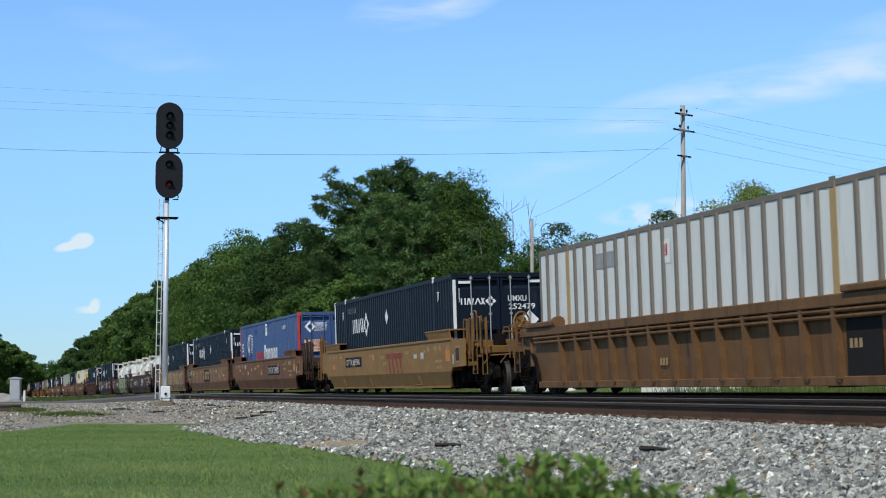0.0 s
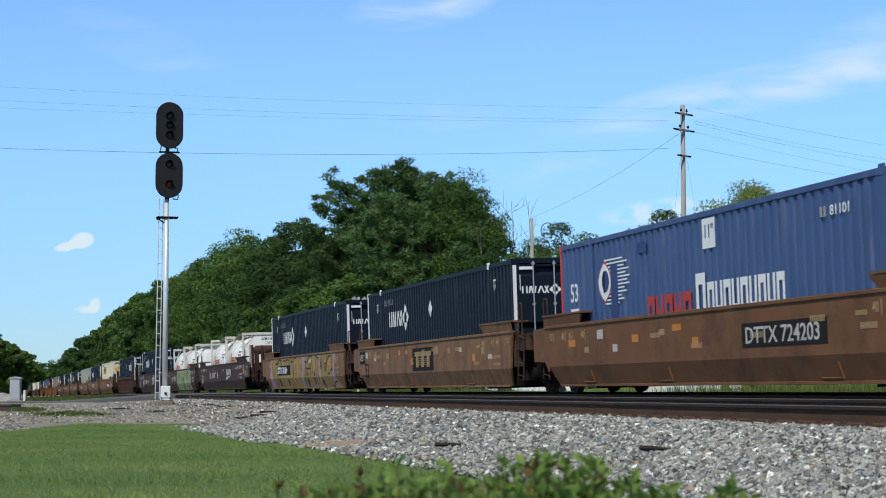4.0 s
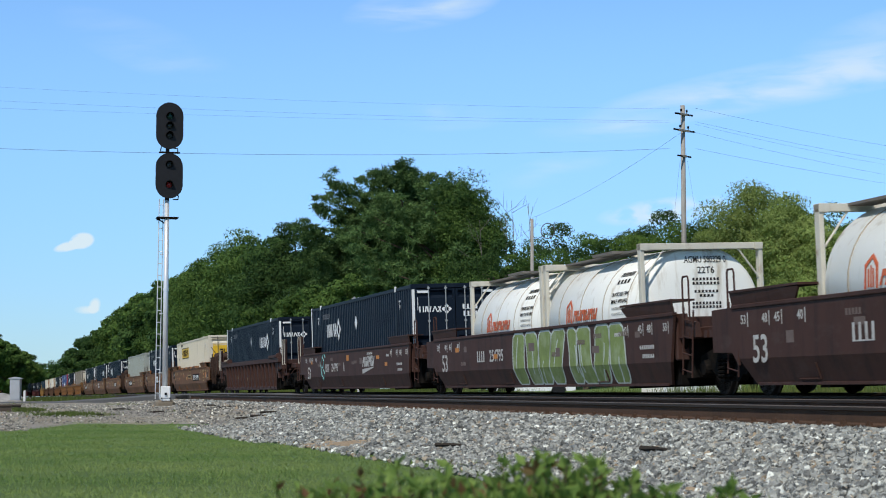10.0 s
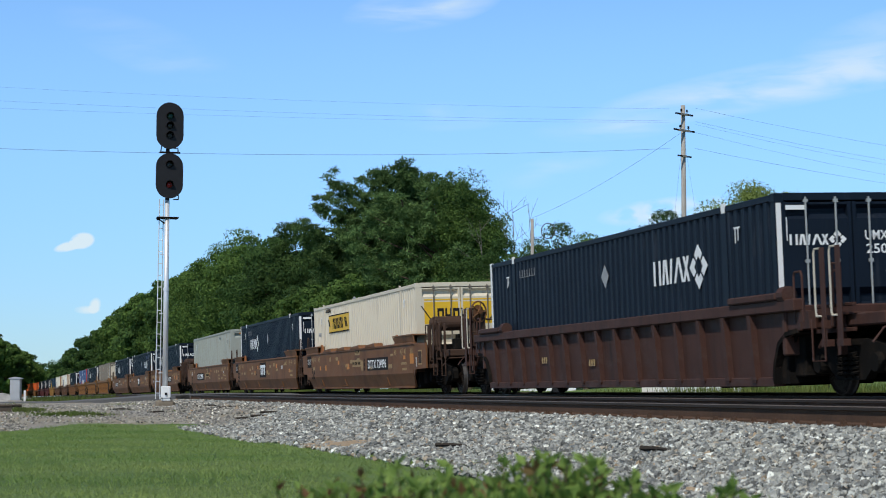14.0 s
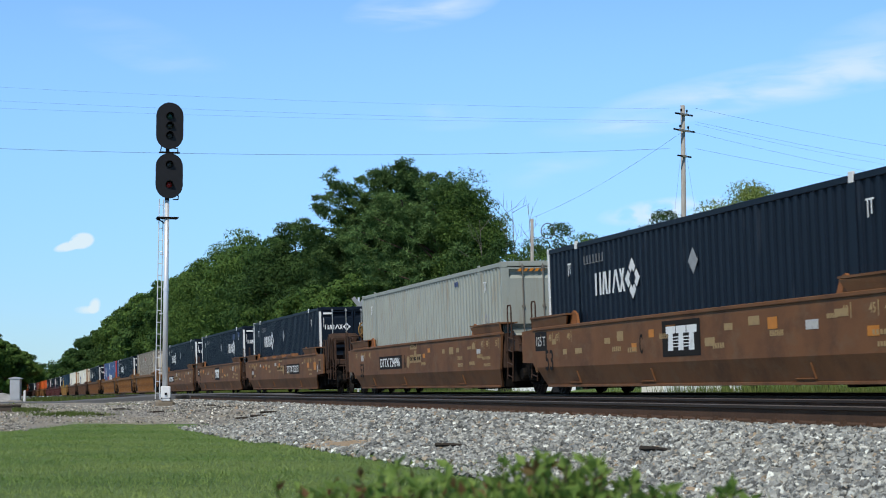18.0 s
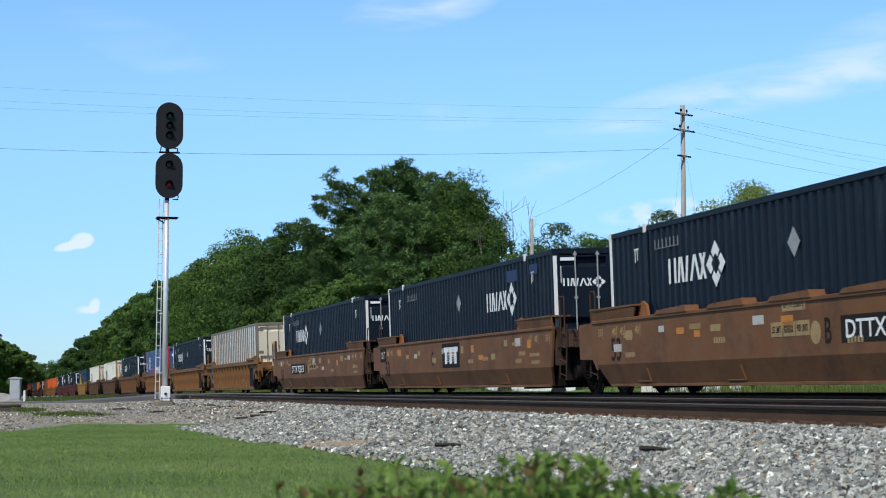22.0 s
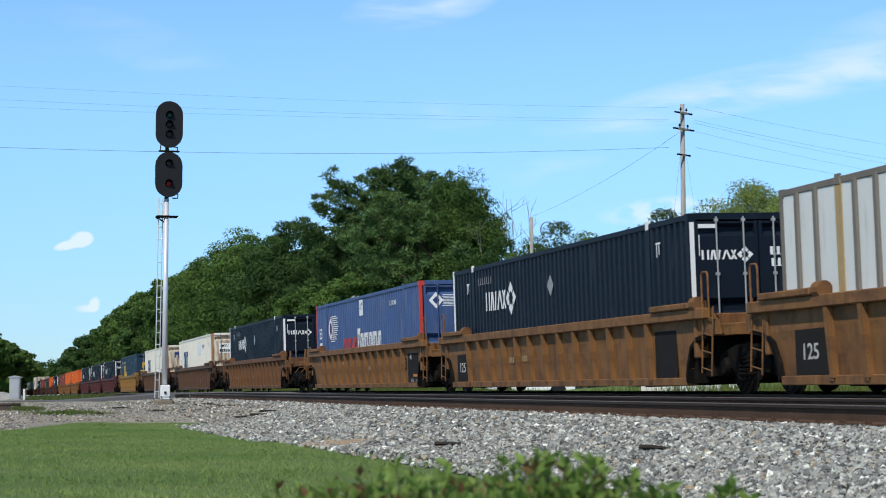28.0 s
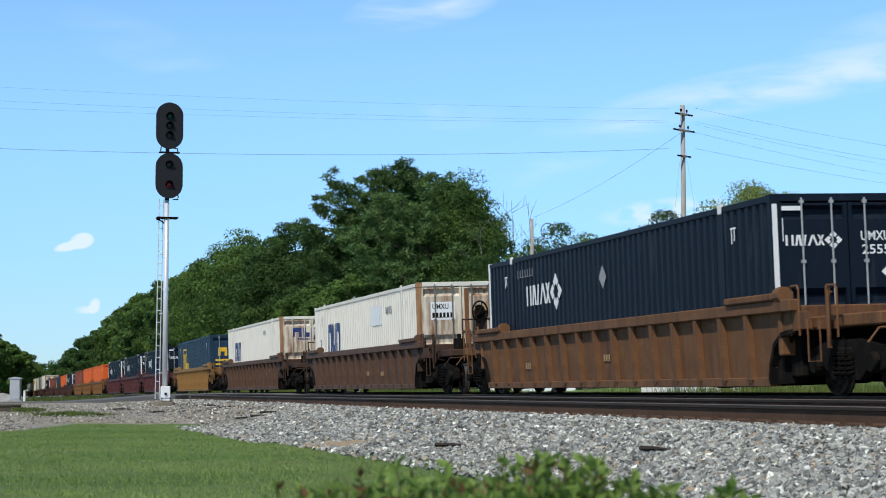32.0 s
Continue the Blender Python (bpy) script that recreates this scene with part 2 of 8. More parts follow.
MAROON = material("dark_maroon_car_paint", (0.062, 0.0285, 0.021), 0.66, var=0.22, scale=1.4, dirt=(0.028, 0.017, 0.014), dirt_amount=0.42, streak=True, scuff=(0.075, 0.046, 0.038), scuff_level=0.6)
OCHRE = material("ochre_car_paint", (0.25, 0.137, 0.042), 0.62, var=0.2, scale=1.4, dirt=(0.15, 0.075, 0.03), dirt_amount=0.15, streak=True, scuff=(0.32, 0.19, 0.07), scuff_level=0.58)
RUST_OCHRE = material("rusty_ochre_car_paint", (0.215, 0.103, 0.036), 0.66, var=0.25, scale=1.4, dirt=(0.1, 0.045, 0.02), dirt_amount=0.5, streak=True, scuff=(0.095, 0.047, 0.024), scuff_level=0.56)
GRIMY_OCHRE = material("grimy_ochre_car_paint", (0.15, 0.078, 0.032), 0.68, var=0.25, scale=1.4, dirt=(0.06, 0.034, 0.019), dirt_amount=0.45, streak=True, scuff=(0.2, 0.105, 0.04), scuff_level=0.6)
RUST_BROWN = material("rust_brown_car_paint", (0.15, 0.072, 0.032), 0.68, var=0.28, scale=1.4, dirt=(0.07, 0.034, 0.02), dirt_amount=0.5, streak=True, scuff=(0.22, 0.1, 0.035), scuff_level=0.6)
WINE = material("wine_red_car_paint", (0.09, 0.03, 0.03), 0.6, var=0.2, scale=1.4, dirt=(0.04, 0.02, 0.02), dirt_amount=0.4, streak=True)
BLACK_STEEL = material("grimy_black_steel", (0.0105, 0.0095, 0.0085), 0.85, 0.0, spec=0.04, var=0.3, scale=3, dirt=(0.03, 0.021, 0.015), dirt_amount=0.35, dirt_scale=3, bump=0.2)
WHEEL_STEEL = material("wheel_steel", (0.02, 0.0135, 0.01), 0.85, 0.0, spec=0.04, var=0.3, scale=6)
END_OCHRE = material("grimy_ochre_end_paint", (0.19, 0.098, 0.03), 0.65, var=0.3, scale=3, dirt=(0.06, 0.03, 0.016), dirt_amount=0.5, dirt_scale=2.2)
WHEEL_RIM = material("polished_wheel_tread", (0.09, 0.082, 0.076), 0.45, 0.6, var=0.2)
TANK_WHITE = material("white_tank_paint", (0.87, 0.86, 0.79), 0.42, var=0.06, scale=1.5, dirt=(0.42, 0.33, 0.21), dirt_amount=0.24, streak=True)
TANK_FRAME = material("cream_tank_frame", (0.62, 0.58, 0.48), 0.5, var=0.1, scale=2, dirt=(0.28, 0.13, 0.06), dirt_amount=0.22, dirt_scale=2.5)
RAIL_RUST = material("rusty_rail_side", (0.088, 0.05, 0.031), 0.85, 0.0, var=0.25, scale=2, dirt=(0.04, 0.026, 0.02), dirt_amount=0.35, bump=0.2)
RAIL_HEAD = material("dark_rail_head_side", (0.036, 0.026, 0.02), 0.6, 0.2, var=0.2, scale=2)
RAIL_TOP = material("polished_rail_head", (0.13, 0.1, 0.08), 0.55, 0.2, var=0.15, scale=1)
TIE_WOOD = material("weathered_tie_wood", (0.07, 0.055, 0.042), 0.85, var=0.3, scale=3, bump=0.4, bump_scale=25, spread=0.25)
ASPHALT = material("old_asphalt", (0.12, 0.12, 0.122), 0.85, var=0.2, scale=0.6, dirt=(0.2, 0.19, 0.17), dirt_amount=0.25, dirt_scale=0.3, bump=0.3, bump_scale=60)
CONCRETE = material("weathered_concrete", (0.3, 0.28, 0.25), 0.85, var=0.18, scale=2, dirt=(0.12, 0.11, 0.09), dirt_amount=0.3, dirt_scale=1.5, bump=0.3)
ALU = material("brushed_aluminium_mast", (0.7, 0.71, 0.72), 0.38, 0.35, var=0.1, scale=3)
CABINET_GREY = material("silver_cabinet_paint", (0.42, 0.43, 0.44), 0.45, 0.2, var=0.1, scale=3, dirt=(0.25, 0.22, 0.18), dirt_amount=0.2)
BLACK_PAINT = material("flat_black_paint", (0.014, 0.014, 0.016), 0.55, var=0.2, scale=8)
WHITE_PAINT = material("clean_white_paint", (0.8, 0.8, 0.78), 0.4, var=0.05, scale=5)
POLE_WOOD = material("grey_pole_wood", (0.33, 0.31, 0.28), 0.85, var=0.25, scale=2, dirt=(0.14, 0.11, 0.09), dirt_amount=0.4, streak=True, bump=0.4, bump_scale=30)
WIRE = material("dull_wire", (0.09, 0.095, 0.11), 0.6)
BARK = material("brown_bark", (0.085, 0.062, 0.045), 0.9, var=0.3, scale=4, bump=0.5, bump_scale=20)
DEAD_WOOD = material("grey_dead_wood", (0.15, 0.135, 0.12), 0.9, var=0.2, scale=4)
PINE = leafy("pine_needles", (0.047, 0.096, 0.035), (0.125, 0.2, 0.065), 0.6, 0.25)
LEAF = leafy("broad_leaves", (0.04, 0.084, 0.023), (0.115, 0.188, 0.044), 0.6, 0.2)
LEAF_DARK = leafy("dark_leaves", (0.028, 0.062, 0.02), (0.066, 0.116, 0.032), 0.6, 0.2)
WILLOW = leafy("light_willow_leaves", (0.19, 0.27, 0.07), (0.33, 0.4, 0.13), 0.6, 0.4)
SHRUB_LEAF = leafy("shrub_leaves", (0.12, 0.22, 0.05), (0.3, 0.43, 0.11), 0.5, 0.45, single=0.8)
SHRUB_TIP = leafy("reddish_shrub_tips", (0.17, 0.13, 0.05), (0.25, 0.14, 0.07), 0.5, 0.4)
YOUNG_LEAF = leafy("fresh_leaves", (0.06, 0.12, 0.025), (0.15, 0.235, 0.05), 0.6, 0.3)
GRASS = leafy("lawn_blades", (0.125, 0.218, 0.06), (0.29, 0.355, 0.115), 0.6, size=0.32, low=0.4, high=0.98, single=0.3)
WEED = leafy("tall_weeds", (0.07, 0.115, 0.025), (0.16, 0.19, 0.06), 0.6)


# ---- mesh helpers ----
class Shape:
    """Collects vertices and faces of one mesh."""

    def __init__(self):
        self.v, self.f, self.m, self.slot = [], [], [], 0

    def add(self, verts, faces):
        k = len(self.v)
        self.v.extend(verts)
        for fc in faces:
            self.f.append([i + k for i in fc])
            self.m.append(self.slot)
        return self

    def box(self, x0, x1, y0, y1, z0, z1, b=0.0):
        if not b:
            v = [(x, y, z) for x in (x0, x1) for y in (y0, y1) for z in (z0, z1)]
            return self.add(v, [(0, 1, 3, 2), (4, 6, 7, 5), (0, 4, 5, 1), (2, 3, 7, 6), (0, 2, 6, 4), (1, 5, 7, 3)])
        v, idx = [], {}
        lo, hi = (x0, y0, z0), (x1, y1, z1)
        for c in range(8):
            s = [(c >> a) & 1 for a in range(3)]
            for a in range(3):
                idx[c, a] = len(v)
                v.append(tuple((hi[k] if s[k] else lo[k]) + (0 if k == a else (-b if s[k] else b)) for k in range(3)))
        fc = []
        for a in range(3):
            p, q = (a + 1) % 3, (a + 2) % 3
            for side in (0, 1):
                ring = [(side << a) | (i << p) | (j << q) for i, j in ((0, 0), (1, 0), (1, 1), (0, 1))]
                face = [idx[c, a] for c in ring]
                fc.append(face if side else face[::-1])
        for a in range(3):
            p, q = (a + 1) % 3, (a + 2) % 3
            for i in (0, 1):
                for j in (0, 1):
                    c0, c1 = (i << p) | (j << q), (1 << a) | (i << p) | (j << q)
                    face = [idx[c0, p], idx[c1, p], idx[c1, q], idx[c0, q]]
                    fc.append(face if i != j else face[::-1])
        for c in range(8):
            odd = bin(c).count("1") % 2
            face = [idx[c, 0], idx[c, 1], idx[c, 2]]
            fc.append(face if odd else face[::-1])
        return self.add(v, fc)

    def prism(self, outline, axis, a0, a1):
        """An outline (two coordinates in the order of the remaining axes), pushed along an axis."""
        n, v = len(outline), []
        for a in (a0, a1):
            for p, q in outline:
                v.append({"x": (a, p, q), "y": (p, a, q), "z": (p, q, a)}[axis])
        fc = [[i, (i + 1) % n, n + (i + 1) % n, n + i] for i in range(n)]
        return self.add(v, fc + [list(range(n))[::-1], list(range(n, 2 * n))])

    def tube(self, p0, p1, r0, r1=None, n=8, caps=True):
        p0, p1 = Vector(p0), Vector(p1)
        r1 = r0 if r1 is None else r1
        d = (p1 - p0).normalized()
        a = d.orthogonal().normalized()
        b = d.cross(a)
        v = []
        for p, r in ((p0, r0), (p1, r1)):
            for i in range(n):
                w = 2 * math.pi * i / n
                v.append(tuple(p + a * (r * math.cos(w)) + b * (r * math.sin(w))))
        fc = [[i, (i + 1) % n, n + (i + 1) % n, n + i] for i in range(n)]
        if caps:
            fc += [list(range(n))[::-1], list(range(n, 2 * n))]
        return self.add(v, fc)

    def bent(self, points, r, n=6):
        return self.pipe(points, r, n)

    def pipe(self, points, r, n=6, r1=None):
        """One unbroken pipe through the points."""
        pts = [Vector(p) for p in points]
        k, v, side = len(pts), [], None
        for i, p in enumerate(pts):
            d = (pts[min(i + 1, k - 1)] - pts[max(i - 1, 0)]).normalized()
            side = d.orthogonal().normalized() if side is None else (side - d * side.dot(d)).normalized()
            b = d.cross(side)
            rr = r if r1 is None else r + (r1 - r) * i / (k - 1)
            for j in range(n):
                w = 2 * math.pi * j / n
                v.append(tuple(p + side * (rr * math.cos(w)) + b * (rr * math.sin(w))))
        fc = [[i * n + j, i * n + (j + 1) % n, (i + 1) * n + (j + 1) % n, (i + 1) * n + j] for i in range(k - 1) for j in range(n)]
        return self.add(v, fc + [list(range(n))[::-1], [(k - 1) * n + j for j in range(n)]])

    def turned(self, profile, n, axis="y", at=(0, 0, 0)):
        """A profile of (radius, along) turned round an axis."""
        v = []
        for r, a in profile:
            for i in range(n):
                w = 2 * math.pi * i / n
                c, s = r * math.cos(w), r * math.sin(w)
                p = {"x": (a, c, s), "y": (s, a, c), "z": (c, s, a)}[axis]
                v.append(tuple(p[k] + at[k] for k in range(3)))
        k = len(profile)
        fc = [[j * n + i, j * n + (i + 1) % n, (j + 1) * n + (i + 1) % n, (j + 1) * n + i] for j in range(k - 1) for i in range(n)]
        if profile[0][0] > 1e-6:
            fc.append(list(range(n))[::-1])
        if profile[-1][0] > 1e-6:
            fc.append([(k - 1) * n + i for i in range(n)])
        return self.add(v, fc)

    def mesh(self, name, *mats, smooth=False):
        me = bpy.data.meshes.new(name)
        me.from_pydata(self.v, [], self.f)
        for mt in mats:
            me.materials.append(mt)
        if any(self.m):
            me.polygons.foreach_set("material_index", self.m)
        if smooth:
            me.polygons.foreach_set("use_smooth", [True] * len(me.polygons))
        bm = bmesh.new()
        bm.from_mesh(me)
        bmesh.ops.recalc_face_normals(bm, faces=bm.faces)
        bm.to_mesh(me)
        bm.free()
        return me


MESHES = {}


def cached(key, build, *mats, smooth=False):
    """One mesh for all alike pieces."""
    k = (key, mats)
    if k not in MESHES:
        MESHES[k] = build().mesh(str(key if isinstance(key, str) else key[0]), *mats, smooth=smooth)
    return MESHES[k]


def piece(name, me, parent, at=(0, 0, 0), turn=None, label=""):
    ob = new(name, me)
    ob.parent = parent
    ob.location = at
    if turn:
        ob.rotation_euler = [radians(a) for a in turn]
    if label:
        tagged(ob, label)
    return ob


def thing(name, label, category, m=None, group="", kind="", me=None):
    ob = tagged(new(name, me), label, category, group, kind)
    if me is None:
        ob.empty_display_size = 0.3
    if m is not None:
        ob.matrix_world = m
    return ob


def text_mesh(words, size, mat):
    key = ("words", words, size, mat)
    if key not in MESHES:
        cu = bpy.data.curves.new("words", "FONT")
        cu.body, cu.size, cu.align_x, cu.align_y, cu.extrude = words, size, "CENTER", "CENTER", 0.0015
        cu.resolution_u = 3
        cu.offset = 0.012 * size
        ob = bpy.data.objects.new("words", cu)
        scene.collection.objects.link(ob)
        me = bpy.data.meshes.new_from_object(ob)
        bpy.data.objects.remove(ob)
        bpy.data.curves.remove(cu)
        me.materials.clear()
        me.materials.append(mat)
        MESHES[key] = me
    return MESHES[key]


def text_fit(words, w, h, mat):
    """Words drawn out to a given width and height."""
    key = ("fitted", words, w, h, mat)
    if key not in MESHES:
        me = text_mesh(words, 1.0, mat).copy()
        xs, ys = [p.co.x for p in me.vertices], [p.co.y for p in me.vertices]
        mx, my, kx, ky = (min(xs) + max(xs)) / 2, (min(ys) + max(ys)) / 2, w / (max(xs) - min(xs)), h / (max(ys) - min(ys))
        for p in me.vertices:
            p.co.x, p.co.y = (p.co.x - mx) * kx, (p.co.y - my) * ky
        MESHES[key] = me
    return MESHES[key]


# ---- the track's course ----
GAUGE_Y, NEAR_Y, CANT = 13.02, 8.72, 1.87


def drift(x):
    """How far the line bears off to the near side at x."""
    return -3.5e-6 * x * x - (max(0.0, -x - 400.0) ** 2) / 800.0


def fall(x):
    """The line's level at x: flat by the crossing, falling gently beyond it."""
    d = max(0.0, -x - 80.0)
    return -0.0037 * d * d / (d + 25.0)


def on_track(x, y=GAUGE_Y, z=0.06):
    rz = math.degrees(math.atan((drift(x + 1) - drift(x - 1)) / 2))
    ry = -math.degrees(math.atan((fall(x + 1) - fall(x - 1)) / 2))
    return pose(x, y + drift(x), z + fall(x), CANT, ry, rz)


def travelled(t):
    return 12.0139 * t - 0.00898 * t * (t - 32)


MOVERS = []  # (thing, x at the start, height over the rails, sideways)
ROLLING = []  # wheelsets


def smooth(a, b, x):
    k = min(1.0, max(0.0, (x - a) / (b - a)))
    return k * k * (3 - 2 * k)


def land(x, y):
    """The ground's height."""
    lawn = -0.69 - 0.05 * smooth(-20, -5, x)
    rise = smooth(-37.5, -47, x)
    base = lawn + (-0.31 - lawn) * rise
    base += -0.04 * smooth(-52, -70, x) * smooth(9, 2, y)
    bed = -0.27 - 0.1 * smooth(-44, -40, x)
    k = smooth(4.3, 6.9, y)
    far = smooth(15.5, 17.0, y)
    h = base * (1 - k) + bed * k
    h = h * (1 - far) + (-0.2 + 1.0 * smooth(24, 46, y)) * far
    if x < -80:
        h += fall(x) - 0.25 * smooth(-85, -110, x) * (1 - k)
    bump = 0.025 * noise.noise((x * 0.7, y * 0.7, 0)) + 0.012 * noise.noise((x * 2.3, y * 2.3, 3))
    return h + bump


# ---- ground ----
def spaced(stops):
    out = []
    for (a, step), (b, _) in zip(stops, stops[1:]):
        n = max(1, round(abs(b - a) / step))
        out += [a + (b - a) * i / n for i in range(n)]
    return out + [stops[-1][0]]


def ground_material():
    m = bpy.data.materials.new("grass_and_gravel_ground")
    m.use_nodes = True
    n, l = m.node_tree.nodes, m.node_tree.links
    b = n["Principled BSDF"]
    b.inputs["Roughness"].default_value, b.inputs["Specular IOR Level"].default_value = 0.9, 0.2
    tc, sep = n.new("ShaderNodeTexCoord"), n.new("ShaderNodeSeparateXYZ")
    l.new(tc.outputs["Object"], sep.inputs[0])

    def nz(scale, detail=5, rough=0.6):
        t = n.new("ShaderNodeTexNoise")
        t.inputs["Scale"].default_value, t.inputs["Detail"].default_value, t.inputs["Roughness"].default_value = scale, detail, rough
        l.new(tc.outputs["Object"], t.inputs["Vector"])
        return t.outputs["Fac"]

    def rng(v, a, b2):
        r = n.new("ShaderNodeMapRange")
        r.inputs[1].default_value, r.inputs[2].default_value = a, b2
        l.new(v, r.inputs[0])
        return r.outputs[0]

    def op(kind, a, b2):
        q = n.new("ShaderNodeMath")
        q.operation = kind
        for i, v in enumerate((a, b2)):
            if isinstance(v, (int, float)):
                q.inputs[i].default_value = v
            else:
                l.new(v, q.inputs[i])
        return q.outputs[0]

    def mix(fac, a, b2):
        x = n.new("ShaderNodeMix")
        x.data_type = "RGBA"
        l.new(fac, x.inputs["Factor"])
        for k, v in (("A", a), ("B", b2)):
            if isinstance(v, tuple):
                x.inputs[k].default_value = (*v, 1)
            else:
                l.new(v, x.inputs[k])
        return x.outputs["Result"]

    grass = mix(rng(nz(30), 0.35, 0.65), mix(rng(nz(0.42), 0.36, 0.62), (0.112, 0.198, 0.056), (0.212, 0.295, 0.096)), (0.085, 0.13, 0.038))
    stone = mix(rng(nz(14, 8, 0.8), 0.38, 0.62), (0.15, 0.135, 0.12), (0.4, 0.38, 0.35))
    stone = mix(rng(nz(0.35), 0.42, 0.6), stone, mix(rng(nz(3.0), 0.4, 0.62), (0.26, 0.225, 0.165), (0.36, 0.335, 0.28)))
    wob = op("MULTIPLY", op("SUBTRACT", nz(0.8), 0.5), 3.5)
    # gravel past the lawn's end, and under the ballast
    bulge = op("MULTIPLY", rng(sep.outputs[1], 0.2, 2.0), 2.6)
    past = op("LESS_THAN", op("ADD", op("ADD", sep.outputs[0], op("MULTIPLY", wob, 0.5)), bulge), -37.7)
    near_line = op("GREATER_THAN", op("ADD", sep.outputs[1], op("MULTIPLY", wob, 0.15)), 4.75)
    gravel = op("MAXIMUM", past, near_line)
    beyond = op("MAXIMUM", op("GREATER_THAN", sep.outputs[1], 16.8), op("LESS_THAN", op("ADD", sep.outputs[0], wob), -96.0))
    gravel = op("MULTIPLY", gravel, op("SUBTRACT", 1.0, beyond))
    weeds = op("MULTIPLY", rng(nz(0.28, 4), 0.63, 0.7), past)
    gravel = op("MULTIPLY", gravel, op("SUBTRACT", 1.0, op("MULTIPLY", weeds, 0.8)))
    l.new(mix(gravel, grass, stone), b.inputs["Base Color"])
    bp = n.new("ShaderNodeBump")
    bp.inputs["Strength"].default_value, bp.inputs["Distance"].default_value = 0.8, 0.05
    l.new(nz(16, 8, 0.8), bp.inputs["Height"])
    l.new(bp.outputs[0], b.inputs["Normal"])
    return m


def build_ground():
    xs = spaced([(-4500, 400), (-1200, 60), (-500, 15), (-130, 2.5), (-70, 0.8), (-8, 2.5), (40, 30), (160, 200), (1500, 1)])
    ys = spaced([(-3000, 400), (-400, 40), (-60, 6), (-8, 1.0), (0, 0.5), (20, 1.5), (45, 10), (120, 80), (600, 400), (3500, 1)])
    v = [(x, y, land(x, y)) for x in xs for y in ys]
    w = len(ys)
    fc = [(i * w + j, (i + 1) * w + j, (i + 1) * w + j + 1, i * w + j + 1) for i in range(len(xs) - 1) for j in range(w - 1)]
    me = bpy.data.meshes.new("ground")
    me.from_pydata(v, [], fc)
    me.materials.append(ground_material())
    me.polygons.foreach_set("use_smooth", [True] * len(fc))
    thing("ground", "mown green lawn running into grey gravel", "ground", kind="structure", me=me)


build_ground()


def along(profile, xs, y, z, name, mats, slots=None, cant=True):
    """A profile (y, z) drawn along the line's course."""
    s, k = Shape(), len(profile)
    c, sn = (math.cos(radians(CANT)), math.sin(radians(CANT))) if cant else (1, 0)
    for x in xs:
        for p, q in profile:
            s.v.append((x, y + drift(x) + p * c - q * sn, z + fall(x) + p * sn + q * c))
    for i in range(len(xs) - 1):
        for j in range(k):
            s.f.append([i * k + j, i * k + (j + 1) % k, (i + 1) * k + (j + 1) % k, (i + 1) * k + j])
            s.m.append(slots[j] if slots else 0)
    s.f.append(list(range(k)))
    s.m.append(0)
    s.f.append([(len(xs) - 1) * k + j for j in range(k)])
    s.m.append(0)
    return s.mesh(name, *mats)


RAIL_FORM = [(-0.075, -0.18), (0.075, -0.18), (0.075, -0.165), (0.012, -0.15), (0.012, -0.045), (0.037, -0.035), (0.037, -0.006), (0.028, 0), (-0.028, 0),
             (-0.037, -0.006), (-0.037, -0.035), (-0.012, -0.045), (-0.012, -0.15), (-0.075, -0.165)]
COURSE = spaced([(-620, 8), (-380, 15), (-120, 10), (70, 1)])


def build_track(y, z, name, label):
    tr = thing("railway_track", label, "railway track", kind="structure")
    for side in (-0.755, 0.755):
        prof = [(p + side, q) for p, q in RAIL_FORM]
        piece("rail", along(prof, COURSE, y, z, "rail", (RAIL_RUST, RAIL_TOP, RAIL_HEAD), [0] * 5 + [2, 1, 1, 1, 2] + [0] * 4), tr, label="rusty steel rail with a polished head")
    tie = cached("tie", lambda: Shape().box(-0.115, 0.115, -1.3, 1.3, -0.36, -0.186, 0.012), TIE_WOOD)
    plate = cached("tie_plate", lambda: Shape().box(-0.09, 0.09, -0.18, 0.18, -0.186, -0.168, 0.004)
                   .box(-0.06, -0.035, -0.115, -0.085, -0.17, -0.125).box(0.03, 0.055, 0.085, 0.115, -0.17, -0.125).box(0.02, 0.045, -0.125, -0.095, -0.17, -0.13), RAIL_RUST)
    for i in range(150):
        x = -6.0 - 0.52 * i
        t = piece("tie", tie, tr, (x, y, z), (CANT, 0, 0))
        if y < 10:
            for side in (-0.755, 0.755):
                piece("tie_plate", plate, t, (0, side, 0))
    return tr


build_track(NEAR_Y, -0.015, "near", "empty main track with rusty rails on grey ballast")
build_track(GAUGE_Y, 0.06, "far", "main track under the train")


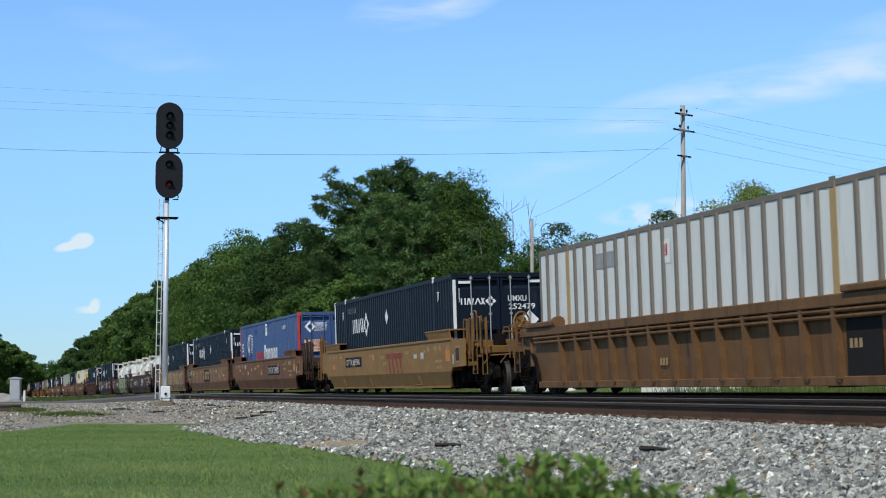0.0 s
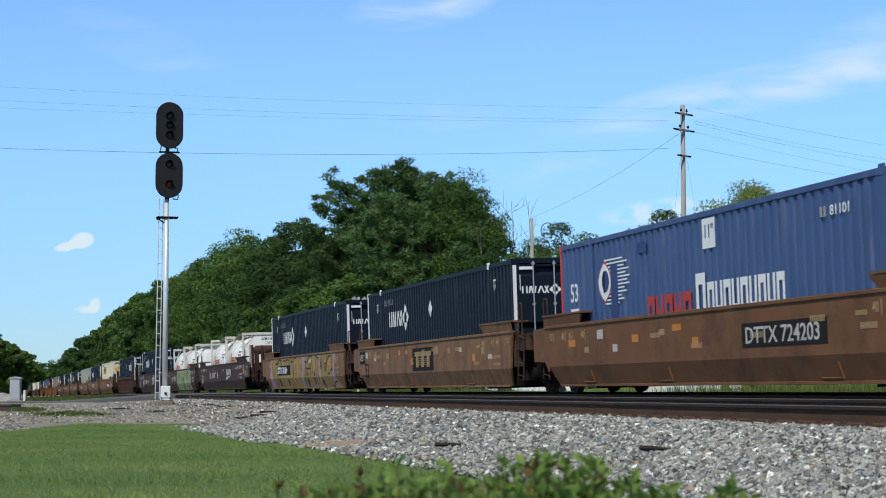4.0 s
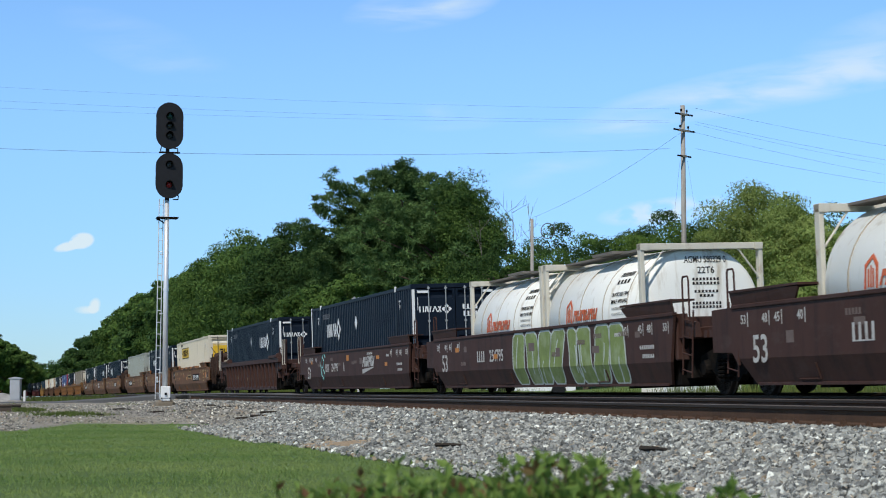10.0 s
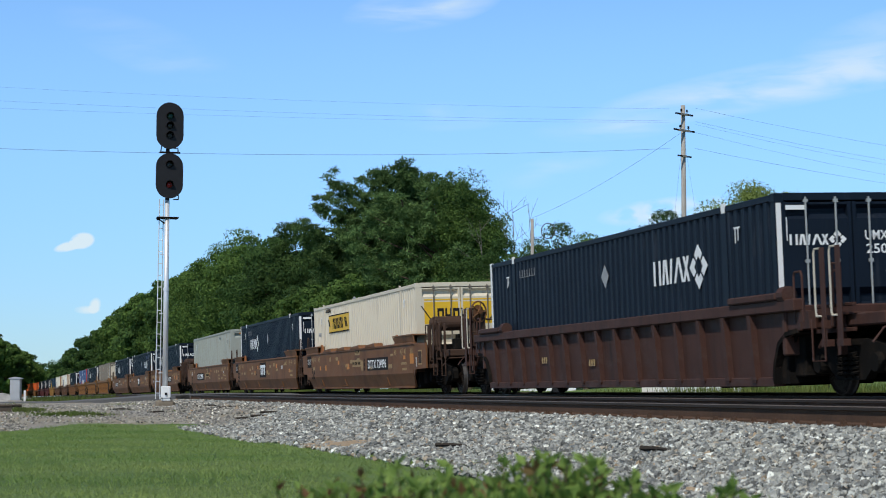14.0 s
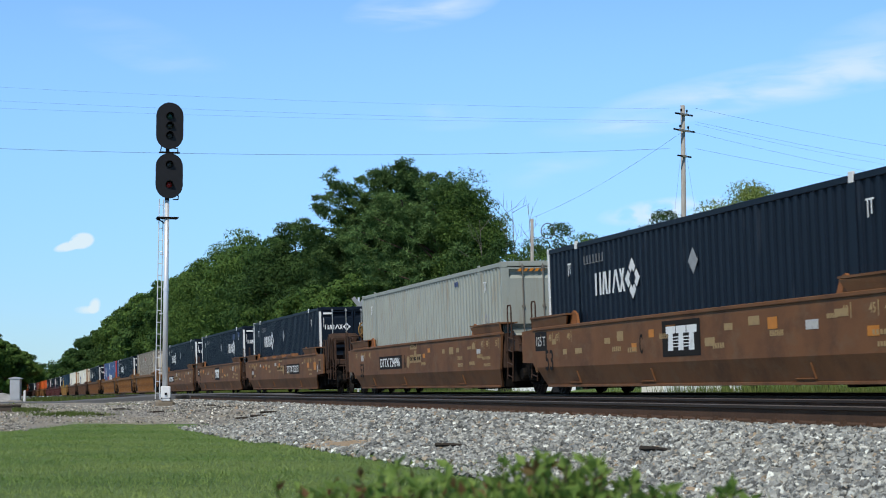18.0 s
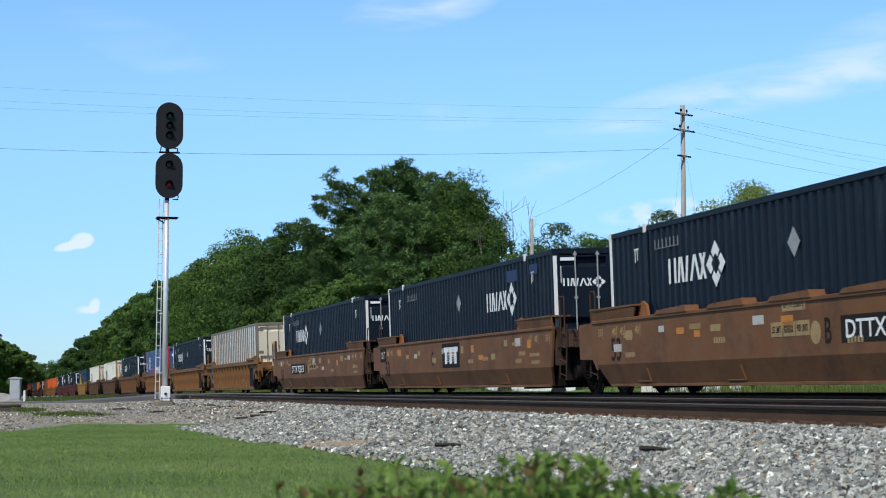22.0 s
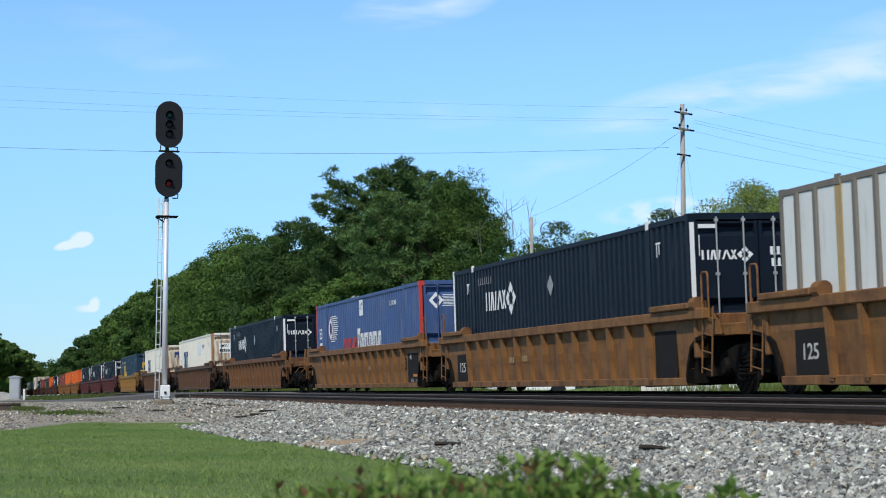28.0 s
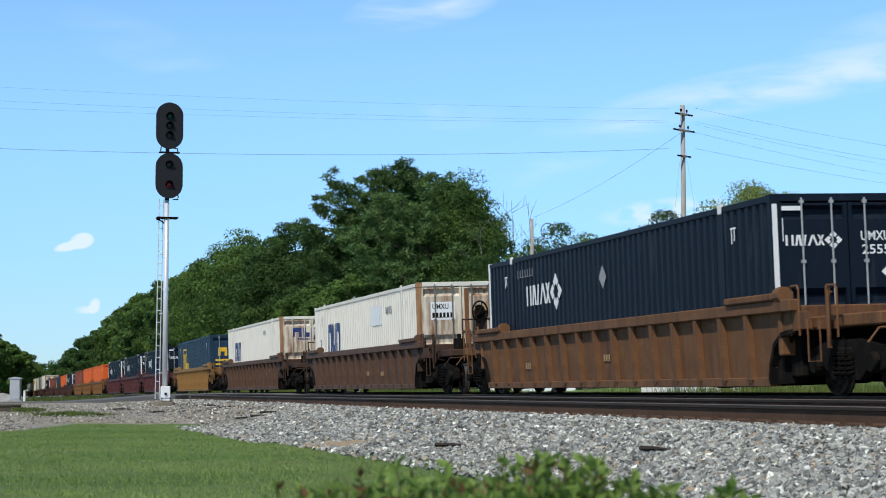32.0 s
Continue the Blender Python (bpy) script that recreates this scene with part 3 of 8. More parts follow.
def stone_material(name, tint):
    """Crushed stone: each piece its own grey."""
    stone = bpy.data.materials.new(name)
    stone.use_nodes = True
    n, l = stone.node_tree.nodes, stone.node_tree.links
    g, r, nt, mx, tc = (n.new("ShaderNode" + k) for k in ("NewGeometry", "ValToRGB", "TexNoise", "Mix", "TexCoord"))
    e = r.color_ramp.elements
    e[0].color, e[1].color = (0.06, 0.06, 0.06, 1), (0.8, 0.8, 0.78, 1)
    for p, c in ((0.2, (0.14, 0.14, 0.142, 1)), (0.5, (0.25, 0.25, 0.25, 1)), (0.78, (0.38, 0.376, 0.368, 1)), (0.84, (0.3, 0.22, 0.15, 1)), (0.87, (0.34, 0.33, 0.31, 1)), (0.96, (0.5, 0.495, 0.48, 1))):
        el = e.new(p)
        el.color = c
    l.new(g.outputs["Random Per Island"], r.inputs[0])
    nt.inputs["Scale"].default_value, nt.inputs["Detail"].default_value = 45, 4
    l.new(tc.outputs["Object"], nt.inputs["Vector"])
    mx.data_type, mx.blend_type = "RGBA", "OVERLAY"
    mx.inputs["Factor"].default_value = 0.6
    l.new(r.outputs[0], mx.inputs["A"])
    l.new(nt.outputs["Fac"], mx.inputs["B"])
    tn = n.new("ShaderNodeMix")
    tn.data_type, tn.blend_type = "RGBA", "MULTIPLY"
    tn.inputs["Factor"].default_value = 1
    tn.inputs["B"].default_value = (*tint, 1)
    l.new(mx.outputs["Result"], tn.inputs["A"])
    l.new(tn.outputs["Result"], n["Principled BSDF"].inputs["Base Color"])
    n["Principled BSDF"].inputs["Roughness"].default_value = 0.85
    return stone


def build_ballast():
    """The stone bed under both tracks, its shoulder, and loose stones on it."""
    prof = [(-3.9, -0.64), (-1.75, -0.25), (6.1, -0.16), (8.0, -0.5), (8.0, -1.2), (-3.9, -1.2)]
    mat = material("crushed_granite", (0.15, 0.15, 0.152), 0.85, var=0.35, scale=1.5, bump=1.0, bump_scale=22, dirt=(0.2, 0.17, 0.14), dirt_amount=0.35, dirt_scale=1.2, fine=25)
    bed = thing("ballast_bed", "bed of grey crushed stone under both tracks", "ballast", kind="structure",
                me=along(prof, COURSE, NEAR_Y, -0.015, "ballast_bed", (mat,), cant=False))
    stone, tan = stone_material("ballast_stone", (1.04, 1.06, 0.98)), stone_material("tan_gravel_stone", (1.03, 0.99, 0.87))
    rg = np.random.default_rng(5)
    cube = np.array([(x, y, z) for x in (-1, 1) for y in (-1, 1) for z in (-1, 1)], float)
    faces = np.array([(0, 1, 3, 2), (4, 6, 7, 5), (0, 4, 5, 1), (2, 3, 7, 6), (0, 2, 6, 4), (1, 5, 7, 3)])

    def scatter(count, xf, yr, size, lift):
        x = xf(rg.random(count))
        y = rg.uniform(yr[0], yr[1], count)
        z = np.interp(y - NEAR_Y, [-5.2, -3.9, -1.75, 6.1], [-0.69, -0.64, -0.25, -0.17]) - 0.015
        k = size * rg.uniform(0.55, 1.25, count)
        v = cube[None] * rg.uniform(0.45, 1.0, (count, 1, 3)) + rg.normal(0, 0.24, (count, 8, 3))
        q = rg.normal(0, 1, (count, 4))
        q /= np.linalg.norm(q, axis=1)[:, None]
        w, a, b, c = q.T
        rot = np.stack([np.stack([1 - 2 * (b * b + c * c), 2 * (a * b - w * c), 2 * (a * c + w * b)], -1),
                        np.stack([2 * (a * b + w * c), 1 - 2 * (a * a + c * c), 2 * (b * c - w * a)], -1),
                        np.stack([2 * (a * c - w * b), 2 * (b * c + w * a), 1 - 2 * (a * a + b * b)], -1)], -2)
        v = np.einsum("nij,nkj->nki", rot, v) * k[:, None, None]
        v += np.stack([x, y, z + lift * k], -1)[:, None]
        return v.reshape(-1, 3)

    def field(count, x, y, size):
        """Stones strewn on the gravel before the mast."""
        v = scatter(count, lambda u: x[0] + (x[1] - x[0]) * u, y, size, 0.2).reshape(count, 8, 3)
        c = v.mean(1)
        z = np.maximum([land(a, b) for a, b in c[:, :2]], np.interp(c[:, 1] - NEAR_Y, [-5.2, -3.9, -1.75], [-0.69, -0.64, -0.25]) - 0.015) + 0.2 * size
        v[:, :, 2] += (z - c[:, 2])[:, None]
        return v.reshape(-1, 3)

    def strewn(name, label, parts, mat):
        v = np.concatenate(parts)
        fc = (faces[None] + 8 * np.arange(len(v) // 8)[:, None, None]).reshape(-1, 4)
        me = bpy.data.meshes.new(name)
        me.from_pydata(v.tolist(), [], fc.tolist())
        me.materials.append(mat)
        thing(name, label, "stones", kind="stuff", me=me)

    strewn("gravel_stones", "loose tan and grey gravel before the signal", [field(9500, (-40.7, -58), (-2.5, 4.9), 0.019), field(1700, (-38.3, -40.8), (-2.5, 0.9), 0.018), field(5500, (-38, -70), (4.5, 7.2), 0.03)], tan)
    parts = [scatter(27000, lambda u: -9.5 - 13 * u ** 1.25, (4.75, 7.85), 0.024, 0.3),
             scatter(17000, lambda u: -22 - 22 * u, (4.55, 7.85), 0.03, 0.3),
             scatter(6000, lambda u: -44 - 32 * u, (4.9, 7.85), 0.042, 0.3),
             scatter(3500, lambda u: -10 - 50 * u, (8.1, 12.0), 0.04, 0.2),
             scatter(1600, lambda u: -10 - 30 * u, (4.3, 4.9), 0.025, 0.2),
             scatter(1800, lambda u: -28 - 12 * u, (4.0, 4.8), 0.028, 0.3)]
    strewn("ballast_stones", "loose grey and white crushed granite ballast", parts, stone)


build_ballast()


# ---- the train: well cars ----
HALF = 8.075  # half a 53-foot load
TOP, CREASE, LOW = 1.42, 0.6, 0.2


def truck(parent, x, s, rolling):
    tk = piece("truck", cached("bolster", lambda: Shape().box(-0.25, 0.25, -1.1, 1.1, 0.42, 0.72, 0.04), BLACK_STEEL), parent, (x, 0, 0), label="black steel freight truck")

    def frame_side():
        g = Shape()
        g.prism([(-1.25, 0.62), (-1.12, 0.7), (-0.5, 0.82), (0.5, 0.82), (1.12, 0.7), (1.25, 0.62), (1.25, 0.42), (1.0, 0.36), (0.72, 0.45), (0.42, 0.24), (-0.42, 0.24), (-0.72, 0.45),
                 (-1.0, 0.36), (-1.25, 0.42)], "y", -0.07, 0.07)
        g.turned([(0.0, -0.16), (0.13, -0.16), (0.15, -0.1), (0.15, 0.1)], 14, "y", (-0.89, 0, 0.48))
        g.turned([(0.0, -0.16), (0.13, -0.16), (0.15, -0.1), (0.15, 0.1)], 14, "y", (0.89, 0, 0.48))
        return g

    def springs():
        return Shape().pipe([(0.07 * math.cos(0.9 * i), 0.07 * math.sin(0.9 * i), 0.28 + 0.0098 * i) for i in range(36)], 0.021, 4)

    def wheels():
        g = Shape()
        for sd in (-1, 1):
            g.slot = 0
            g.turned([(0.09, sd * 0.83), (0.12, sd * 0.82), (0.3, sd * 0.765), (0.36, sd * 0.8)], 24, "y")
            g.turned([(0.36, sd * 0.8), (0.41, sd * 0.8)], 24, "y")
            g.slot = 1
            g.turned([(0.41, sd * 0.8), (0.42, sd * 0.79), (0.425, sd * 0.72), (0.45, sd * 0.7)], 24, "y")
            g.slot = 0
            g.turned([(0.45, sd * 0.7), (0.45, sd * 0.675), (0.36, sd * 0.675), (0.3, sd * 0.71), (0.1, sd * 0.7)], 24, "y")
            for i in range(3):
                w = i * 2.094
                g.box(0.2 * math.cos(w) - 0.03, 0.2 * math.cos(w) + 0.03, sd * 0.8 - 0.02, sd * 0.8 + 0.02, 0.2 * math.sin(w) - 0.03, 0.2 * math.sin(w) + 0.03)
        g.turned([(0.08, -1.0), (0.08, 1.0)], 12, "y")
        return g

    for sd in (-1, 1):
        piece("side_frame", cached("side_frame", frame_side, BLACK_STEEL), tk, (0, sd * 1.0, 0))
        for dx in (-0.2, 0.0, 0.2):
            if sd < 0:
                piece("spring", cached("spring", springs, BLACK_STEEL), tk, (dx, -1.1, 0))
    for dx in (-0.89, 0.89):
        w = piece("wheelset", cached("wheelset", wheels, WHEEL_STEEL, WHEEL_RIM, smooth=False), tk, (dx, 0, 0.43), label="steel wheelset with bright treads")
        if rolling:
            ROLLING.append((w, dx))
    return tk


def smooth_side(sd):
    """A plain side sheet, bent inwards below the crease, with raised end flanges."""
    g = Shape()
    y0 = 1.5
    e0, e1 = HALF + 0.55, HALF + 0.0
    prof = [(y0, TOP), (y0, CREASE), (1.36, LOW)]
    rows = []
    for (y, z), ln in zip(prof, (e0, e0 - 0.2, e1)):
        rows.append([(-ln, sd * y, z), (ln, sd * y, z), (-ln, sd * (y - 0.05), z), (ln, sd * (y - 0.05), z)])
    v = [p for r in rows for p in r]
    fc = []
    for i in range(2):
        a, b = 4 * i, 4 * (i + 1)
        fc += [(a, a + 1, b + 1, b), (a + 2, b + 2, b + 3, a + 3), (a, b, b + 2, a + 2), (a + 1, a + 3, b + 3, b + 1)]
    fc += [(0, 2, 3, 1), (8, 9, 11, 10)]
    g.add(v, fc)
    # rolled top edge
    ya, yb = sorted((sd * (y0 - 0.07), sd * (y0 + 0.025)))
    g.box(-e0, e0, ya, yb, TOP - 0.035, TOP + 0.03, 0.01)
    return g


def end_flange(sd, ex):
    """The wing that rises over the end of a side sheet and leans outwards."""
    g = Shape()
    a, b = ex * (HALF - 1.75), ex * (HALF + 0.55)
    y, t = 1.47, 0.03
    v = []
    for dy in (0, t):
        v += [(a, sd * (y + dy), TOP), (b, sd * (y + dy), TOP), (b, sd * (y + dy + 0.05), TOP + 0.26), (a + ex * -0.25, sd * (y + dy + 0.05), TOP + 0.2)]
    g.add(v, [(0, 1, 2, 3), (7, 6, 5, 4), (0, 4, 5, 1), (1, 5, 6, 2), (2, 6, 7, 3), (3, 7, 4, 0)])
    ya, yb = sorted((sd * 1.1, sd * 1.56))
    g.box(*sorted((a - ex * 0.25, b)), ya, yb, TOP + 0.22, TOP + 0.255)
    return g


def hood(sd):
    """A short folded guide on the top edge."""
    ya, yb = sorted((sd * 1.28, sd * 1.54))
    return Shape().prism([(-0.75, 0), (0.75, 0), (0.68, 0.11), (-0.62, 0.07)], "y", ya, yb)


def rib_piece(sd):
    g = Shape()
    out = [(1.28, LOW + 0.02), (1.42, LOW + 0.02), (1.487, TOP - 0.155), (1.3, TOP - 0.155)]
    g.prism([(sd * p, q) for p, q in out], "x", -0.06, 0.06)
    g.box(-0.09, 0.09, *sorted((sd * 1.3, sd * 1.43)), LOW + 0.06, LOW + 0.11)
    return g


def ribbed_side(sd):
    g = Shape()
    e0, e1 = HALF + 0.75, HALF + 0.05
    v = []
    for y in (1.326, 1.3):
        top, mid = y + 0.055, y + 0.036  # the sheet leans out towards the chord
        v += [(-e0, sd * top, TOP - 0.15), (e0, sd * top, TOP - 0.15), (e0, sd * (mid + 0.012), 0.95), (e1 + 0.15, sd * (mid - 0.002), 0.82), (e1 - 0.1, sd * y, LOW), (-e1 + 0.1, sd * y, LOW), (-e1 - 0.15, sd * (mid - 0.002), 0.82), (-e0, sd * (mid + 0.012), 0.95)]
    n = 8
    g.add(v, [list(range(n)), list(range(n, 2 * n))[::-1]] + [(i, i + n, (i + 1) % n + n, (i + 1) % n) for i in range(n)])
    return g


def chord(sd):
    e = HALF + 0.95
    ya, yb = sorted((sd * 1.3, sd * 1.49))
    g = Shape().box(-e, e, ya, yb, TOP - 0.15, TOP + 0.03, 0.015)
    return g


def low_chord(sd):
    ya, yb = sorted((sd * 1.2, sd * 1.4))
    return Shape().box(-HALF + 0.05, HALF - 0.05, ya, yb, LOW - 0.04, LOW + 0.1, 0.012)


def hoop(ex, sd):
    """The black guard round the wheels at the end of a ribbed side."""
    g = Shape()
    pts = [(HALF + 0.9, 0.95), (HALF + 0.5, 0.91), (HALF + 0.22, 0.76), (HALF + 0.05, 0.45), (HALF, LOW)]
    inner = [(p - 0.05, q + 0.06) for p, q in pts]
    g.prism([(ex * p, q) for p, q in pts + inner[::-1]], "y", *sorted((sd * 1.0, sd * 1.42)))
    return g


def ladder(z0, z1, rungs=4, w=0.42):
    g = Shape()
    for dx in (-w / 2, w / 2):
        g.tube((dx, 0, z0), (dx, 0, z1), 0.016, n=6)
    for i in range(rungs):
        z = z0 + (z1 - z0) * (i + 0.3) / rungs
        g.tube((-w / 2, 0, z), (w / 2, 0, z), 0.013, n=6)
    return g


def end_gear(car, ex, coupled, paint, wheel_mat):
    """Everything on the end beyond the load: deck, posts, grab rails, ladders, brake stand, coupler."""
    x0 = HALF + 0.35
    smooth_car = car.name in SMOOTH
    if paint in (BROWN, TAN, DARK_BROWN):
        paint = GRIMY
    elif paint is OCHRE:
        paint = END_OCHRE
    off = (0.95 if ex > 0 else 0.5) if smooth_car and coupled else 0.0
    tall = 2.2 if car.name != LOW_BRAKE[0] else 1.75
    ln = 3.1 if coupled else 1.75
    deck = cached(("deck", coupled), lambda: Shape().box(0.0, ln - 0.35, -1.15, 1.15, 1.0, 1.18, 0.02).box(0.1, ln - 0.45, -0.35, 0.35, 0.62, 1.0, 0.03).box(0.0, 0.12, -1.42, 1.42, 0.62, TOP - 0.05, 0.02)
                  .box(0.5, 0.62, -1.4, 1.4, 0.98, 1.1).box(1.3, 1.42, -1.4, 1.4, 0.98, 1.1), paint)
    piece("centre_sill", cached(("centre_sill", coupled), lambda: Shape().box(-0.5, ln - 0.2, -0.45, 0.45, 0.5, 1.0, 0.03).box(-0.45, 0.3, -1.2, 1.2, LOW + 0.1, 1.0, 0.02), BLACK_STEEL), car, (ex * x0, 0, 0), (0, 0, 0 if ex > 0 else 180))
    piece("end_platform", deck, car, (ex * x0, 0, 0), (0, 0, 0 if ex > 0 else 180))
    beam = cached(("end_bracket", coupled), lambda: Shape().prism([(0.0, 1.0), (0.9, 1.0), (0.85, 1.25), (0.35, 1.3), (0.3, TOP), (0.0, TOP)], "y", -0.05, 0.05), paint)
    for sd in (-1, 1):
        piece("end_bracket", beam, car, (ex * x0, sd * 1.33, 0), (0, 0, 0 if ex > 0 else 180))
    index = CAR_INDEX[car.name]
    with_wheel, with_tank = (index, ex) in BRAKE_WHEELS, (index, ex) in AIR_TANKS
    pale = material("worn_pale_grab_iron", (0.5, 0.46, 0.38), 0.6, var=0.2, scale=5)
    ph = 1.42 if index in PALE_IRONS else 1.16
    tall_post = cached(("grab_post", ph), lambda: Shape().box(-0.075, 0.075, -0.05, -0.035, 0.0, ph, 0.004).box(-0.075, -0.06, -0.05, 0.03, 0.0, ph, 0.004).box(-0.1, 0.1, -0.06, 0.06, 0.0, 0.1, 0.006), paint)
    iron = cached(("grab_iron", ph), lambda: Shape().bent([(0.14, -0.03, ph - 0.95), (0.02, -0.045, ph - 0.95), (0, -0.05, ph - 0.9), (0, -0.05, ph - 0.04), (0.02, -0.045, ph + 0.02), (0.14, -0.03, ph + 0.02)], 0.016), pale if index in PALE_IRONS else paint)
    brace = cached("end_brace", lambda: Shape().tube((0.0, 0, 0.72), (0.55, 0, 1.2), 0.03, n=6).box(-0.05, 1.15, -0.03, 0.03, 0.92, 0.98, 0.008).box(-0.05, 1.15, -0.03, 0.03, 1.28, 1.33, 0.008), paint)
    if coupled and index in TALL_POSTS:
        for sd in (-1, 1):
            for k, dx in enumerate((1.35, 1.85)):
                p = piece("grab_post", tall_post if not (index == 14 and k) else cached("yellow_grab_post", lambda: Shape().box(-0.075, 0.075, -0.05, -0.035, 0.0, 1.42, 0.004).box(-0.075, -0.06, -0.05, 0.03, 0.0, 1.42, 0.004), MARK_YELLOW), car, (ex * (x0 + dx), sd * 1.33, 0.72), None if sd < 0 else (0, 0, 180))
                piece("grab_iron", iron, p, (-0.2, -0.02, -0.03), None, "bent grab iron")
            piece("end_brace", brace, car, (ex * (x0 + 0.85) - (0.55 if ex < 0 else 0), sd * 1.22, 0))
        piece("cross_walk", cached("cross_walk", lambda: Shape().box(-0.16, 0.16, -1.3, 1.3, 1.16, 1.2, 0.008).box(-0.2, -0.16, -1.3, 1.3, 1.08, 1.2).box(-0.05, 0.05, -1.28, -1.18, 0.6, 1.16), paint), car, (ex * (x0 + 1.6), 0, 0))
    drop = 0.0 if smooth_car or index == 8 else -0.2
    grab = cached("grab_rail", lambda: Shape().bent([(-0.14, 0, 0), (-0.14, 0, 0.68), (-0.1, 0, 0.74), (0.1, 0, 0.74), (0.14, 0, 0.68), (0.14, 0, 0)], 0.018), paint)
    post = cached("handrail_post", lambda: Shape().box(-0.045, 0.045, -0.012, 0.012, 0, 0.92, 0.004).box(-0.02, 0.02, -0.04, 0.012, 0, 0.9, 0.004).tube((0, 0.012, 0.8), (0, 0.06, 0.8), 0.02, n=6), paint)
    step = cached("step_ladder", lambda: Shape().bent([(-0.2, 0, 0.62), (-0.2, 0, 0), (0.2, 0, 0), (0.2, 0, 0.62)], 0.015), paint)
    for sd in (-1, 1):
        if coupled:
            piece("grab_rail", grab, car, (ex * (x0 + 0.55 + off), sd * 1.38, 1.1 + drop))
            piece("handrail_post", post, car, (ex * (x0 + 1.5 + off), sd * 1.3, 1.0 + 1.5 * drop))
            if off:
                piece("handrail_post", post, car, (ex * (x0 + 1.95 + off), sd * 1.3, 0.95))
                piece("grab_rail", grab, car, (ex * (x0 + 1.3 + off), sd * 1.4, 1.3))
                piece("step_ladder", step, car, (ex * (x0 + 1.95 + off), sd * 1.36, 0.5))
            piece("grab_rail", grab, car, (ex * (x0 + 1.75 + off * 0.7), sd * 1.36, 1.15 + 1.5 * drop))
            piece("step_ladder", step, car, (ex * (x0 + 1.2 + off), sd * 1.4, 0.52))
        else:
            piece("ladder", cached("end_ladder", lambda: ladder(0.35, 1.5), paint), car, (ex * (x0 + 0.5), sd * 1.42, 0), (0, 8, 0))
            piece("grab_rail", grab, car, (ex * (x0 + 0.5), sd * 1.38, 1.3))
    if coupled:
        piece("coupler", cached("coupler", lambda: Shape().box(0.0, 1.0, -0.09, 0.09, 0.72, 0.9, 0.02).box(0.85, 1.25, -0.18, 0.18, 0.66, 0.96, 0.06), BLACK_STEEL), car, (ex * (x0 + ln - 0.5), 0, 0),
              (0, 0, 0 if ex > 0 else 180), "black knuckle coupler")
        piece("air_hose", cached("air_hose", lambda: Shape().bent([(0, 0, 0.8), (0.2, 0.05, 0.55), (0.5, 0.05, 0.42), (0.8, 0, 0.55)], 0.025), MARK_BLACK), car, (ex * (x0 + ln - 0.3), 0.4 * ex, 0), (0, 0, 0 if ex > 0 else 180))
        piece("uncoupling_lever", cached("lever", lambda: Shape().bent([(0, -1.35, 0.75), (0.05, -1.2, 0.95), (0.1, 0, 0.98)], 0.018), paint), car, (ex * (x0 + ln - 0.35), 0, 0))
    if coupled and with_wheel:
        stand = piece("brake_stand", cached(("brake_stand", tall), lambda: Shape().box(-0.12, 0.12, -0.16, 0.16, 1.15, tall + 0.05, 0.02).box(-0.2, 0.2, -0.5, 0.5, 1.18, 1.26).bent([(0, -0.5, 1.2), (0, -0.5, tall - 0.2), (0, 0.5, tall - 0.2), (0, 0.5, 1.2)], 0.03)
                                            .bent([(0.3, -0.55, 1.2), (0.3, -0.55, 1.65), (0.3, 0.55, 1.65), (0.3, 0.55, 1.2)], 0.018), paint), car, (ex * (x0 + 1.15), 0.1, 0))

        def wheel():
            g = Shape()
            for i in range(20):
                a, b = 2 * math.pi * i / 20, 2 * math.pi * (i + 1) / 20
                g.tube((0, 0.28 * math.cos(a), 0.28 * math.sin(a)), (0, 0.28 * math.cos(b), 0.28 * math.sin(b)), 0.024, n=6)
            for i in range(5):
                a = 2 * math.pi * i / 5
                g.tube((0.05, 0, 0), (0, 0.28 * math.cos(a), 0.28 * math.sin(a)), 0.018, n=6)
            g.tube((-0.08, 0, 0), (0.08, 0, 0), 0.07, n=10)
            g.turned([(0.02, -0.05), (0.19, -0.03), (0.19, 0.0), (0.02, 0.02)], 16, "x")
            return g
        piece("brake_wheel", cached("brake_wheel", wheel, wheel_mat), stand, (0.2 * ex, -0.05, tall), (0, 0, 28), "round hand brake wheel")
        if with_tank:
            piece("air_reservoir", cached("air_reservoir", lambda: Shape().turned([(0.0, -0.56), (0.12, -0.54), (0.19, -0.46), (0.2, -0.4), (0.2, 0.4), (0.19, 0.46), (0.12, 0.54), (0.0, 0.56)], 18, "y").box(-0.2, 0.2, -0.42, -0.34, -0.74, 0.0).box(-0.2, 0.2, 0.34, 0.42, -0.74, 0.0), paint, smooth=False), car, (ex * (x0 + 0.42), -0.55, 1.93 if car.name in HIGH_TANK else 1.42), None, "grimy cylindrical air tank")
        piece("brake_pipe", cached("brake_pipe", lambda: Shape().bent([(0.0, -1.1, 1.22), (0.5, -1.15, 1.25), (0.9, -1.2, 1.1), (1.5, -1.25, 0.95), (2.2, -1.2, 0.9)], 0.022), BLACK_STEEL), car, (ex * x0, 0, 0), (0, 0, 0 if ex > 0 else 180))
        piece("valve_box", cached("valve_box", lambda: Shape().box(-0.16, 0.16, -0.12, 0.12, 0, 0.3, 0.02).tube((0, 0, 0.3), (0, 0, 0.42), 0.06, n=8), BLACK_STEEL), car, (ex * (x0 + 1.9), -0.7, 1.18))


def mark(car, name, x, z, me, y=1.503, label="", lean=0.0):
    """A flat marking on the near side, facing the lawn."""
    return piece(name, me, car, (x, -y, z), (90, 0, 0), label)


